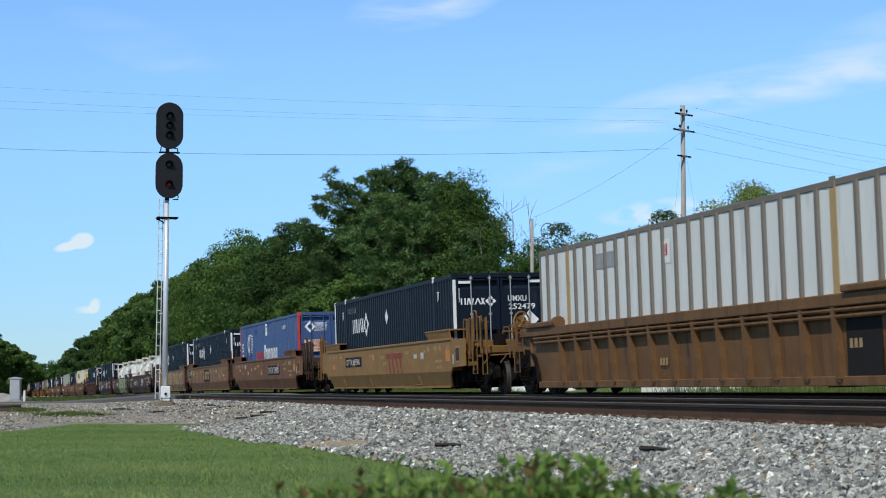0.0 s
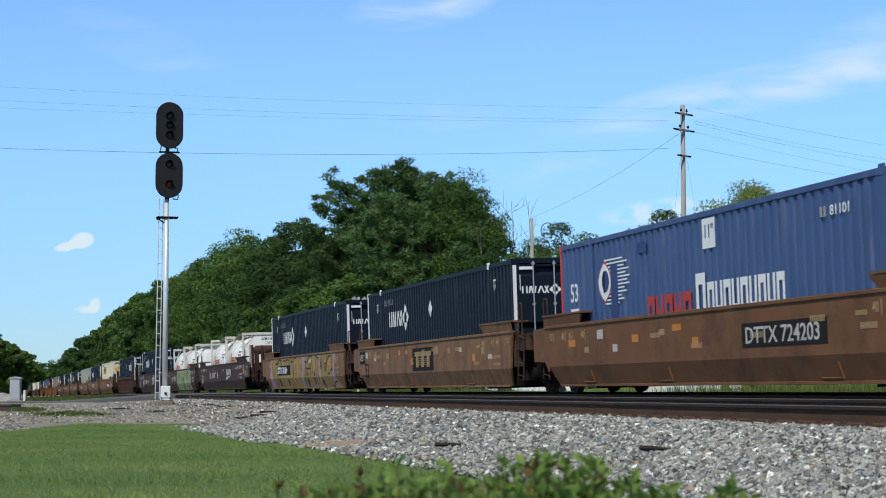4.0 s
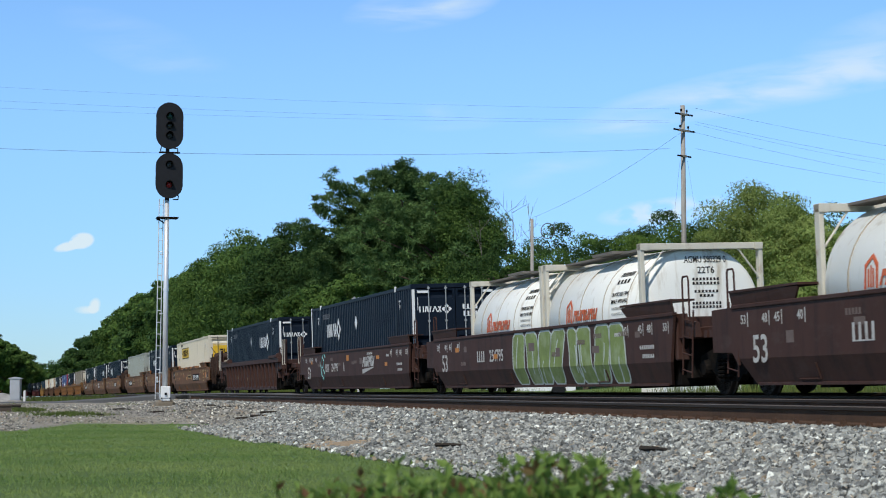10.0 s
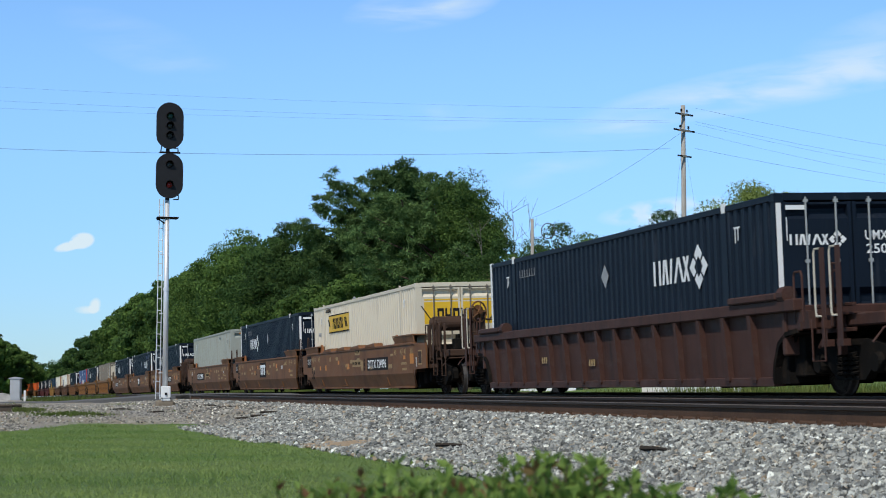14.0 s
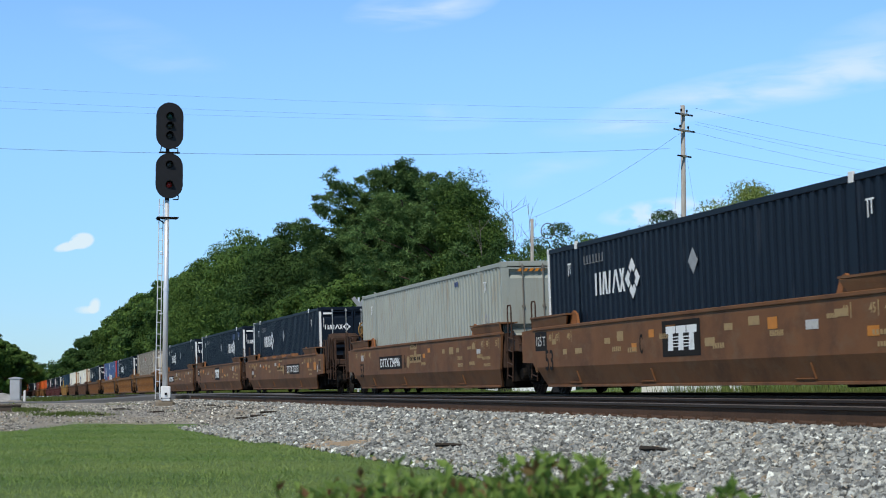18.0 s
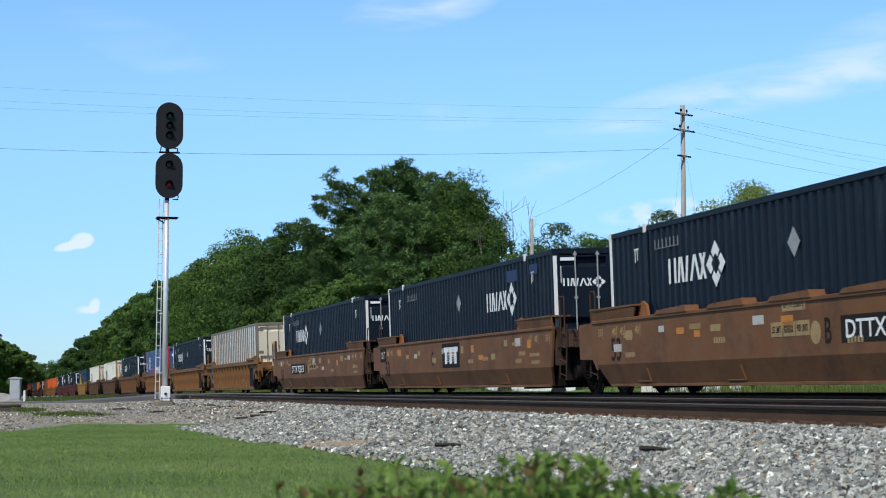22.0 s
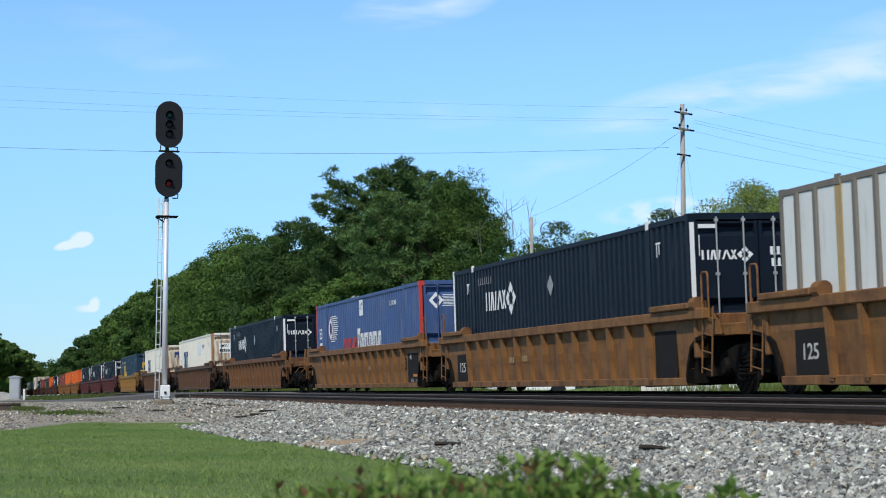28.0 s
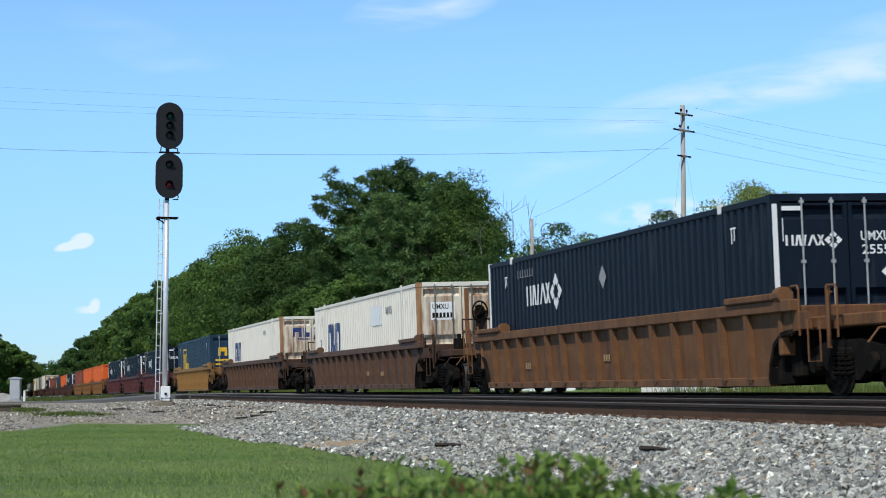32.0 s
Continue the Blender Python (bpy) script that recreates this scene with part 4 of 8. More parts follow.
def plate(w, h, mat):
    return cached(("plate", w, h), lambda: Shape().box(-w / 2, w / 2, -h / 2, h / 2, 0, 0.002), mat)


def bars(n, w, h, mat, gap=0.35, seed=1):
    """Unreadable or withheld lettering: a row of plain bars."""
    def make():
        pitch, foot = w / n, -h / 2 + 0.08 * h
        outline = [(-w / 2, -h / 2), (w / 2 - pitch * gap, -h / 2)]
        for i in reversed(range(n)):
            a, b = -w / 2 + pitch * i, -w / 2 + pitch * (i + 1 - gap)
            outline += [(b, h / 2), (a, h / 2)] + ([(a, foot), (a - pitch * gap, foot)] if i else [])
        return Shape().prism(outline, "z", 0, 0.0022)
    return cached(("bars", n, w, h, gap), make, mat)


def slanted(n, w, h, mat, slope=0.18):
    """A bold slanted device: parallelograms in a row."""
    def make():
        g, pitch = Shape(), w / n
        for i in range(n):
            x = -w / 2 + pitch * i
            g.prism([(x, -h / 2), (x + pitch * 0.8, -h / 2), (x + pitch * 0.8 + slope, h / 2), (x + slope, h / 2)], "z", 0, 0.0022)
        return g
    return cached(("slanted", n, w, h, slope), make, mat)


def blocks(n, w, h, mat, slope=0.0):
    """Open bracket-like blocks in a row, in place of a name."""
    def make():
        g, p, t = Shape(), w / n, 0.24 * w / n
        q = p * 0.84
        for i in range(n):
            x = -w / 2 + p * i
            form = [(0, -1), (t, -1), (t, 1 - 3.2 * t / h), (q - t, 1 - 3.2 * t / h), (q - t, -1), (q, -1), (q, 1), (0, 1)]
            if i % 2:
                form = [(a, -b) for a, b in form]
            g.prism([(x + a + slope * b, b * h / 2) for a, b in form], "z", 0, 0.0022)
        return g
    return cached(("blocks", n, w, h, slope), make, mat)


def legged(w, h, mat):
    """A broad bar on slanted legs."""
    def make():
        g = Shape().box(-w / 2, w / 2, h * 0.22, h * 0.5, 0, 0.0022)
        for k in range(4):
            x = -w / 2 + w * (0.1 + 0.24 * k)
            g.prism([(x, h * 0.22), (x + 0.2, h * 0.22), (x + 0.42, -h * 0.5), (x + 0.2, -h * 0.5)], "z", 0, 0.0022)
        return g
    return cached(("legged", w, h), make, mat)


def striped(n, w, h, mat):
    """Slab-like blocks with a slit, joined by thin stripes."""
    def make():
        g, p = Shape(), w / n
        for i in range(n):
            x = -w / 2 + p * i + 0.04
            g.prism([(x, h * 0.5), (x, h * 0.2), (x + p * 0.24, h * 0.2), (x + p * 0.16, -h * 0.5), (x + p * 0.66, -h * 0.5), (x + p * 0.66, h * 0.2), (x + p * 0.92, h * 0.2), (x + p * 0.94, h * 0.5)], "z", 0, 0.0022)
        for k in range(4):
            g.box(-w / 2 + p * 0.3, w / 2 - p * 0.4, h * (-0.36 + 0.13 * k), h * (-0.32 + 0.13 * k), 0, 0.0018)
        return g
    return cached(("striped", n, w, h), make, mat)


def rnd(seed):
    return random.Random(seed)


SMOOTH, HIGH_TANK, LOW_BRAKE = set(), set(), [""]
CAR_INDEX = {}
BRAKE_WHEELS = {(1, 1), (5, 1), (9, 1), (12, 1), (14, -1), (19, 1), (20, 1)}
AIR_TANKS = {(5, 1), (9, 1), (12, 1)}
PALE_IRONS = {5, 7, 8, 14}
TALL_POSTS = {1, 2, 4, 5, 7, 8, 9, 11, 12, 14}
# readable car numbers, by unit
CAR_NUMBERS = {1: "DTTX 469386", **dict.fromkeys((2, 3, 4), "DTTX 724203"), **dict.fromkeys((9, 10, 11), "DTTX 724996"), **dict.fromkeys((12, 13, 14), "DTTX 723213"), 5: "254795", 6: "254795", 7: "254795"}
UNIT_LETTERS = {5: "B", 7: "A", 11: "A", 14: "A", 9: "B", 12: "B", 10: "C", 13: "C"}


def well_car(index, x, ribbed, paint, coupled_front, coupled_rear, label, marks, rolling, rear_truck):
    car = thing("well_car", label, "rail car", group="well cars of the train")
    MOVERS.append((car, x - HALF, 0.0))
    CAR_INDEX[car.name] = index
    if not ribbed:
        SMOOTH.add(car.name)
    if index in (5, 9, 12):
        HIGH_TANK.add(car.name)
    if index == 1:
        LOW_BRAKE[0] = car.name
    r = rnd(index)
    piece("floor", cached("well_floor", lambda: Shape().box(-HALF + 0.2, HALF - 0.2, -1.32, 1.32, LOW - 0.02, LOW + 0.05).box(-HALF - 0.3, -HALF - 0.02, -1.3, 1.3, LOW, 1.1).box(HALF + 0.02, HALF + 0.3, -1.3, 1.3, LOW, 1.1)
                          .box(-6, -5.7, -1.3, 1.3, LOW - 0.06, LOW + 0.02).box(5.7, 6, -1.3, 1.3, LOW - 0.06, LOW + 0.02), BLACK_STEEL), car)
    for sd in (-1, 1):
        if ribbed:
            side = piece("side_sheet", cached(("ribbed_side", sd), lambda: ribbed_side(sd), paint), car)
            piece("top_chord", cached(("chord", sd), lambda: chord(sd), paint), car)
            if index == 0:
                for z, py in ((TOP - 0.2, 1.455), (TOP - 0.29, 1.445)):
                    piece("side_pipe", cached("side_pipe", lambda: Shape().tube((-HALF - 0.05, 0, 0), (HALF + 0.05, 0, 0), 0.03, n=8), paint), car, (0, sd * py, z))
            piece("bottom_chord", cached(("low_chord", sd), lambda: low_chord(sd), paint), car)
            for i in range(15):
                if i in (0, 14) and any(k in ("dark", "end panel") for k, _, _ in marks):
                    continue
                piece("rib", cached(("rib", sd), lambda: rib_piece(sd), paint), side, (-7.35 + 1.05 * i, 0, 0))
            for ex in (-1, 1):
                ya, yb = sorted((sd * 1.2, sd * 1.54))
                piece("corner_guide", cached(("guide", sd), lambda: Shape().box(-0.9, 0.9, ya, yb, 0.0, 0.11, 0.02).tube((0.92, sd * 1.4, 0.07), (1.14, sd * 1.4, 0.07), 0.13, n=12), paint), car, (ex * (HALF - 0.5), 0, TOP + 0.03),
                      None if ex < 0 else (0, 0, 0))
        else:
            piece("side_sheet", cached(("smooth_side", sd), lambda: smooth_side(sd), paint), car)
            for ex in (-1, 1):
                if ex < 0 or coupled_front:
                    ln = 0.95 if ex < 0 else 1.4
                    ya, yb = sorted((sd * 1.452, sd * 1.497))
                    piece("side_extension", cached(("side_extension", sd, ex, ln), lambda: Shape().prism([(ex * (HALF + 0.4), TOP), (ex * (HALF + 0.45 + ln), TOP - 0.02), (ex * (HALF + 0.45 + ln), 0.72), (ex * (HALF + 0.62), 0.7), (ex * (HALF + 0.4), 0.5)], "y", ya, yb), paint), car)
                piece("end_flange", cached(("end_flange", sd, ex), lambda: end_flange(sd, ex), paint), car)
                if index > 8:
                    piece("flange_lug", cached(("flange_lug", sd), lambda: Shape().prism([(-0.28, 0.0), (0.28, 0.0), (0.2, 0.2), (0.02, 0.28), (-0.12, 0.24)], "y", *sorted((sd * 1.38, sd * 1.43))), LUG), car, (ex * (HALF - 2.05), 0, TOP + 0.02), None if ex < 0 else (0, 0, 0), "rusty orange guide lug")
            for hx in (-4.4, -2.0, 0.4, 2.8):
                if label.startswith("brown") and index in (9, 12):
                    piece("load_guide", cached(("hood", sd), lambda: hood(sd), paint), car, (hx, 0, TOP + 0.02))
    for ex in (-1, 1):
        for sd in (-1, 1):
            ya, yb = sorted((sd * 1.24, sd * 1.28))
            piece("end_gusset", cached(("gusset", sd), lambda: Shape().prism([(-0.4, LOW + 0.06), (0.15, LOW + 0.06), (0.3, 0.6), (0.62, 1.0), (0.62, TOP - 0.1), (-0.4, TOP - 0.1)], "y", ya, yb), BLACK_STEEL), car, (ex * HALF, 0, 0),
                  None if ex > 0 else (0, 0, 180))
    if ribbed:
        for ex in (-1, 1):
            for sd in (-1, 1):
                piece("wheel_guard", cached(("hoop", ex, sd), lambda: hoop(ex, sd), BLACK_STEEL), car)
    wheel_mat = OCHRE if index == 12 else BLACK_STEEL if ribbed else paint
    end_gear(car, 1, coupled_front, paint, wheel_mat)
    end_gear(car, -1, coupled_rear, paint, wheel_mat)
    truck(car, HALF + 1.85, 0, rolling)
    if rear_truck:
        truck(car, -HALF - 1.85, 0, rolling)
    if not ribbed:
        # folded jacking pads and a welded patch low on the bent side
        pad = cached("jacking_pad", lambda: Shape().prism([(-0.35, 0.0), (0.35, 0.0), (0.35, 0.25), (0.33, 0.25), (0.33, 0.015), (-0.35, 0.015)], "y", -0.03, 0.0), paint)
        for px in (-6.1, -1.9, 4.6):
            piece("jacking_pad", pad, car, (px, -1.385, 0.27), (18.5, 0, 0))
        piece("bottom_lip", cached("bottom_lip", lambda: Shape().box(-HALF + 0.1, HALF - 0.1, -1.395, -1.36, LOW - 0.02, LOW + 0.03, 0.006), paint), car)
    # stickers and small stencilled notes
    y = 1.503 if not ribbed else 1.372
    if not ribbed:
        count = 7 if paint is MAROON or index == 1 else 15
        for i in range(count):
            mx = -7.6 + 15.2 * (i + r.random() * 0.8) / count
            mat = r.choice((MARK_ORANGE, MARK_ORANGE, MARK_FADED, MARK_FADED, MARK_WORN)) if paint is not MAROON else r.choice((MARK_ORANGE, MARK_DULL, MARK_DULL))
            if any(k == "number" and abs(mx - nx) < 2.8 for k, nx, nz in marks):
                continue
            mark(car, "sticker", mx, r.choice((1.05, 1.18, 0.9, 1.12)), plate(r.choice((0.42, 0.34, 0.26)), r.choice((0.11, 0.14, 0.18)), mat), y)
        for i in range(5):
            mark(car, "stencil", r.uniform(-7, 7), r.uniform(0.75, 1.2), bars(r.choice((5, 8)), 0.5, 0.09, MARK_DULL if paint is MAROON else MARK_FADED), y)
        lettering = MARK_WORN if paint is MAROON else MARK_FADED
        for word, mx in (("40", 6.15), ("45", 6.95), ("48", 7.4), ("53", 8.2)):
            for sx in (-1, 1):
                mark(car, "load_mark", sx * mx, 1.2, text_mesh(word, 0.2, lettering), y)
                mark(car, "load_line", sx * mx + 0.17, 1.2, plate(0.03, 0.22, lettering), y)
        for mx, mz, bw in ((7.3, 0.88, 0.75), (7.35, 0.72, 0.6), (5.75, 1.15, 0.35)):
            mark(car, "stencil", mx, mz, bars(7, bw, 0.07, lettering), y)
        if coupled_front:
            mark(car, "inspection_panel", HALF + 1.2, 1.02, plate(0.44, 0.4, lettering), y)
            mark(car, "inspection_panel", HALF + 1.2, 1.02, plate(0.36, 0.32, GRIMY), y + 0.003)
            mark(car, "sticker", HALF + 0.2, 1.0, plate(0.46, 0.28, MARK_ORANGE), y)
            mark(car, "sticker", HALF + 0.75, 0.9, plate(0.12, 0.26, MARK_WORN), y)
    else:
        for i in range(2):
            mark(car, "stencil", -7.35 + 1.05 * r.randint(0, 13) + 0.5, r.uniform(0.6, 1.0), bars(3, 0.42, 0.13, MARK_FADED), y)
    for kind, mx, mz in marks:
        if kind == "53":
            mark(car, "length_mark", mx, mz, text_mesh("53", 0.6, MARK_WORN if paint is MAROON else MARK_BLACK), y)
        elif kind == "125 T":
            mark(car, "capacity_panel", mx, mz, plate(0.82, 0.4, MARK_BLACK), y)
            mark(car, "capacity_mark", mx, mz, text_fit("125 T", 0.62, 0.2, MARK_WORN), y + 0.004)
        elif kind == "125t":
            mark(car, "capacity_mark", math.copysign(7.02, mx), mz - 0.1, text_fit("125", 0.5, 0.24, MARK_WORN), y + 0.004)
        elif kind == "end panel":
            mark(car, "patched_panel", mx, 0.73, plate(1.3, 0.92, MARK_BLACK), y)
            mark(car, "length_mark", mx - 0.28, 1.02, text_fit("48", 0.2, 0.16, MARK_WORN), y + 0.004)
            mark(car, "length_mark", mx - 1.05, 0.84, text_fit("53", 0.5, 0.36, MARK_BLACK), y)
            mark(car, "sticker", mx + 0.3, 0.5, plate(0.62, 0.07, MARK_ORANGE), y + 0.004)
            mark(car, "stencil_bar", mx - 0.1, 0.36, bars(4, 0.4, 0.1, MARK_DIM), y + 0.004)
            mark(car, "stencil_bar", mx + 0.4, 0.36, bars(2, 0.22, 0.07, MARK_DIM), y + 0.004)
        elif kind == "dark":
            mark(car, "patched_panel", math.copysign(7.02, mx), mz, plate(1.05, 0.94, MARK_BLACK), y)
        elif kind == "number":
            mark(car, "number_panel", mx, mz, plate(*((2.6, 0.31) if index == 1 else (3.0, 0.38)), MARK_BLACK), y)
            if index in CAR_NUMBERS:
                mark(car, "car_number", mx - (0.4 if index == 4 else 0.05), mz, text_fit(CAR_NUMBERS[index], 2.1 if index in (1, 4) else 2.6, 0.2 if index == 1 else 0.26, MARK_WORN if index < 3 else MARK_WHITE), y + 0.004)
            else:
                mark(car, "number_bar", mx, mz, bars(9, 2.2, 0.24, MARK_WORN, 0.5), y + 0.004)
            if index in UNIT_LETTERS:
                side = -1 if index in (9, 12) else 1
                mark(car, "unit_letter", mx + 1.9 * side, mz, text_fit(UNIT_LETTERS[index], 0.2, 0.36, MARK_BLACK), y + 0.002)
                mark(car, "faded_patch", mx + 2.3 * side, mz - 0.02, cached("round_patch", lambda: Shape().turned([(0.0, 0), (0.17, 0), (0.17, 0.001), (0.0, 0.001)], 14, "z"), MARK_FADED), y)
                if index > 8:
                    for dx, wd, words in ((2.72, 0.4, "LD LMT"), (3.16, 0.4, ""), (3.62, 0.46, "PER UNIT")):
                        mark(car, "stencil_patch", mx + (dx if side > 0 else dx - 6.34), mz + 0.06, plate(wd, 0.22, MARK_FADED), y)
                        mark(car, "stencil", mx + (dx if side > 0 else dx - 6.34), mz + 0.06, text_fit(words, wd * 0.8, 0.1, MARK_BLACK) if words else bars(6, wd * 0.8, 0.1, MARK_BLACK, 0.5), y + 0.004)
                    mark(car, "stencil_patch", mx + 3.0 * side, mz + 0.42, plate(0.8, 0.2, MARK_FADED), y)
                    mark(car, "stencil", mx + 3.0 * side, mz + 0.42, text_fit(CAR_NUMBERS[index], 0.66, 0.1, MARK_BLACK), y + 0.004)
        elif kind == "plain number":
            mark(car, "number_bar", mx - 0.95, mz, bars(4, 0.75, 0.26, MARK_WORN, 0.58), y)
            if index in CAR_NUMBERS:
                mark(car, "car_number", mx + 0.35, mz, text_fit(CAR_NUMBERS[index], 1.15, 0.28, MARK_WORN), y)
                if index in UNIT_LETTERS:
                    mark(car, "unit_letter", mx + 2.0, mz, text_fit(UNIT_LETTERS[index], 0.22, 0.3, MARK_WORN), y)
            else:
                mark(car, "number_bar", mx + 0.35, mz, bars(6, 1.15, 0.25, MARK_WORN, 0.4), y)
        elif kind == "block logo":
            mark(car, "logo_panel", mx, mz, plate(1.75, 0.62, MARK_BLACK), y)
            mark(car, "logo", mx, mz, striped(3, 1.45, 0.42, MARK_WHITE), y + 0.004)
            if index in UNIT_LETTERS:
                mark(car, "unit_letter", mx - 1.95, mz - 0.05, text_fit(UNIT_LETTERS[index], 0.16, 0.36, MARK_BLACK), y + 0.002)
        elif kind == "faded logo":
            mark(car, "logo_panel", mx, mz, plate(2.4, 0.62, MARK_BLACK), y)
            mark(car, "logo", mx, mz, striped(3, 1.9, 0.42, MARK_FADED), y + 0.004)
        elif kind == "red logo":
            mark(car, "logo", mx, mz, legged(2.1, 0.58, FADED_RED), y + 0.002)
        elif kind == "swoosh logo":
            mark(car, "logo", mx, mz + 0.06, blocks(4, 1.75, 0.3, MARK_WORN, 0.1), y + 0.002)
            if index == 7:
                for k in range(2):
                    mark(car, "load_limit", mx + 0.2, 1.26 - 0.11 * k, text_fit("WELL LD LMT", 0.75, 0.08, MARK_WORN) if k else bars(9, 0.8, 0.07, MARK_WORN, 0.4), y)
            mark(car, "logo", mx - 0.1, mz - 0.21, cached("wedge", lambda: Shape().prism([(-0.85, -0.1), (0.75, 0.075), (0.85, 0.085), (0.85, 0.1), (-0.85, 0.05)], "z", 0, 0.0022), MARK_WORN), y + 0.002)
        elif kind == "yellow graffiti":
            spray_band(car)
        elif kind == "green graffiti":
            graffiti(car, -1.2, 6.1, 8, MARK_GREEN, MARK_GREEN, MARK_PALE, 9, 3)
        elif kind == "small tag":
            mark(car, "graffiti", mx, mz, cached("tag", lambda: Shape().bent([(-0.3, -0.3, 0), (-0.4, 0.1, 0), (-0.1, 0.35, 0), (0.2, 0.2, 0), (0, -0.05, 0), (-0.2, 0.0, 0)], 0.018, 4).bent([(0.1, -0.1, 0), (0.35, -0.25, 0), (0.1, -0.45, 0), (-0.1, -0.3, 0), (0.1, -0.1, 0)], 0.018, 4)
                                                 .bent([(-0.1, 0.35, 0), (0.3, 0.45, 0), (0.45, 0.3, 0)], 0.018, 4), MARK_TEAL), y)
    return car


MARK_YELLOW_FADED = material("yellow_spray_paint", (0.34, 0.235, 0.075), 0.7, var=0.3, scale=2, dirt=(0.16, 0.1, 0.05), dirt_amount=0.45)
MARK_OUTLINE = material("dark_spray_outline", (0.045, 0.03, 0.026), 0.7, var=0.2)
MARK_LILAC = material("lilac_spray_paint", (0.33, 0.235, 0.29), 0.7, var=0.25, scale=3)
MARK_GREEN = material("green_spray_paint", (0.2, 0.26, 0.085), 0.7, var=0.35, scale=3, dirt=(0.34, 0.4, 0.24), dirt_amount=0.4, dirt_scale=2)
MARK_PALE = material("pale_spray_paint", (0.5, 0.55, 0.5), 0.7, var=0.2)
MARK_TEAL = material("teal_spray_paint", (0.18, 0.42, 0.4), 0.7, var=0.2)


def spray_band(car):
    """A long yellow spray-painted band on the bent side: fat dark strokes without meaning and lilac clouds between them."""
    rows = [LOW + 0.03, 0.32, 0.46, CREASE, 0.74, 0.88, 1.02, 1.16, 1.28, TOP - 0.05]

    def at(x, z, d):
        return (x, -(1.5 + d - max(0.0, CREASE - z) * 0.35), z)

    def field(left, right, d, mat):
        v = [at(f(z), z, d) for z in rows for f in (left, right)]
        g = Shape().add(v, [(2 * k, 2 * k + 1, 2 * k + 3, 2 * k + 2) for k in range(len(rows) - 1)])
        piece("graffiti", g.mesh("graffiti", mat), car)

    def stroke(pts, w, d=0.0032, mat=None):
        """A brushed stroke whose breadth swells in its middle."""
        fine = []
        for (xa, za), (xb, zb) in zip(pts, pts[1:]):
            fine += [(xa + (xb - xa) * k / 4, za + (zb - za) * k / 4) for k in range(4)]
        fine.append(pts[-1])
        v, m = [], len(fine)
        for k, (x, z) in enumerate(fine):
            (xa, za), (xb, zb) = fine[max(k - 1, 0)], fine[min(k + 1, m - 1)]
            n, ww = math.hypot(xb - xa, zb - za) or 1.0, w * (0.55 + 0.45 * math.sin(math.pi * k / (m - 1)))
            ux, uz = -(zb - za) / n * ww / 2, (xb - xa) / n * ww / 2
            v += [at(x - ux, z - uz, d), at(x + ux, z + uz, d)]
        g = Shape().add(v, [(2 * k, 2 * k + 2, 2 * k + 3, 2 * k + 1) for k in range(m - 1)])
        piece("graffiti", g.mesh("graffiti_line", mat or MARK_OUTLINE), car)

    field(lambda z: -6.7 - 0.3 * math.sin(3 * z), lambda z: 7.3 - 0.9 * (z - 0.3) + 0.2 * math.sin(6 * z), 0.0014, MARK_YELLOW_FADED)
    for x, w, ph in ((-6.9, 0.5, 0.4), (-3.9, 0.12, 1.0), (0.5, 0.62, 2.0), (3.0, 0.14, 0.5), (4.0, 0.2, 4.0), (6.7, 0.42, 1.2)):
        field(lambda z: x - w * (0.6 + 0.5 * math.sin(2.5 * z + ph)), lambda z: x + w * (0.6 + 0.5 * math.sin(3.4 * z + ph + 1)), 0.0022, MARK_LILAC)
    lo, hi = LOW + 0.05, TOP - 0.06
    # tall outlines between the fat shapes
    for x, lean, w in ((-6.2, 0.25, 0.06), (-5.5, 0.1, 0.07), (-4.2, -0.3, 0.07), (-3.55, 0.15, 0.05), (-2.3, -0.1, 0.07), (-1.1, 0.2, 0.06), (-0.1, -0.2, 0.07), (1.0, 0.35, 0.08), (2.55, -0.2, 0.07), (3.3, 0.3, 0.08), (4.55, -0.25, 0.06), (5.5, -0.35, 0.08), (6.35, -0.3, 0.09)):
        stroke([(x + lean * k + 0.12 * math.sin(4.5 * k + x), lo + (hi - lo) * (k + 0.5)) for k in (-0.5, -0.25, 0.0, 0.25, 0.5)], w)
    # wide dark counters, caps and feet
    for x, z0, z1, w, lean in ((-5.0, 0.62, 0.3, 0.42, 0.1), (-4.6, 1.3, 0.95, 0.16, 0.15), (-3.0, 0.3, 0.62, 0.3, 0.15), (-2.75, 1.25, 0.9, 0.1, -0.1), (-1.6, 0.6, 0.95, 0.14, 0.05), (-1.65, 0.3, 0.45, 0.1, 0.0),
                               (1.55, 0.78, 0.25, 0.34, -0.15), (2.1, 0.6, 1.1, 0.14, 0.1), (2.9, 0.3, 0.85, 0.2, 0.1), (4.35, 0.5, 0.28, 0.3, 0.2), (4.2, 1.15, 0.85, 0.16, 0.1), (5.15, 1.05, 0.75, 0.2, -0.1)):
        stroke([(x, z0), (x + lean * 0.5, (z0 + z1) / 2), (x + lean, z1)], w)
    for x0, x1, z0, z1 in ((-6.1, -4.4, 1.22, 1.3), (-4.0, -2.6, 1.3, 1.28), (-2.2, -0.9, 1.24, 1.33), (0.9, 2.5, 1.18, 1.34), (3.2, 4.3, 1.33, 1.2), (4.7, 6.4, 1.1, 1.28), (5.6, 6.5, 0.72, 0.82), (5.9, 7.1, 0.3, 0.4), (1.2, 2.2, 0.95, 0.88)):
        stroke([(x0, z0), (x0 + (x1 - x0) * 0.35, z0 - 0.05), (x0 + (x1 - x0) * 0.7, z1 + 0.03), (x1, z1)], 0.075)


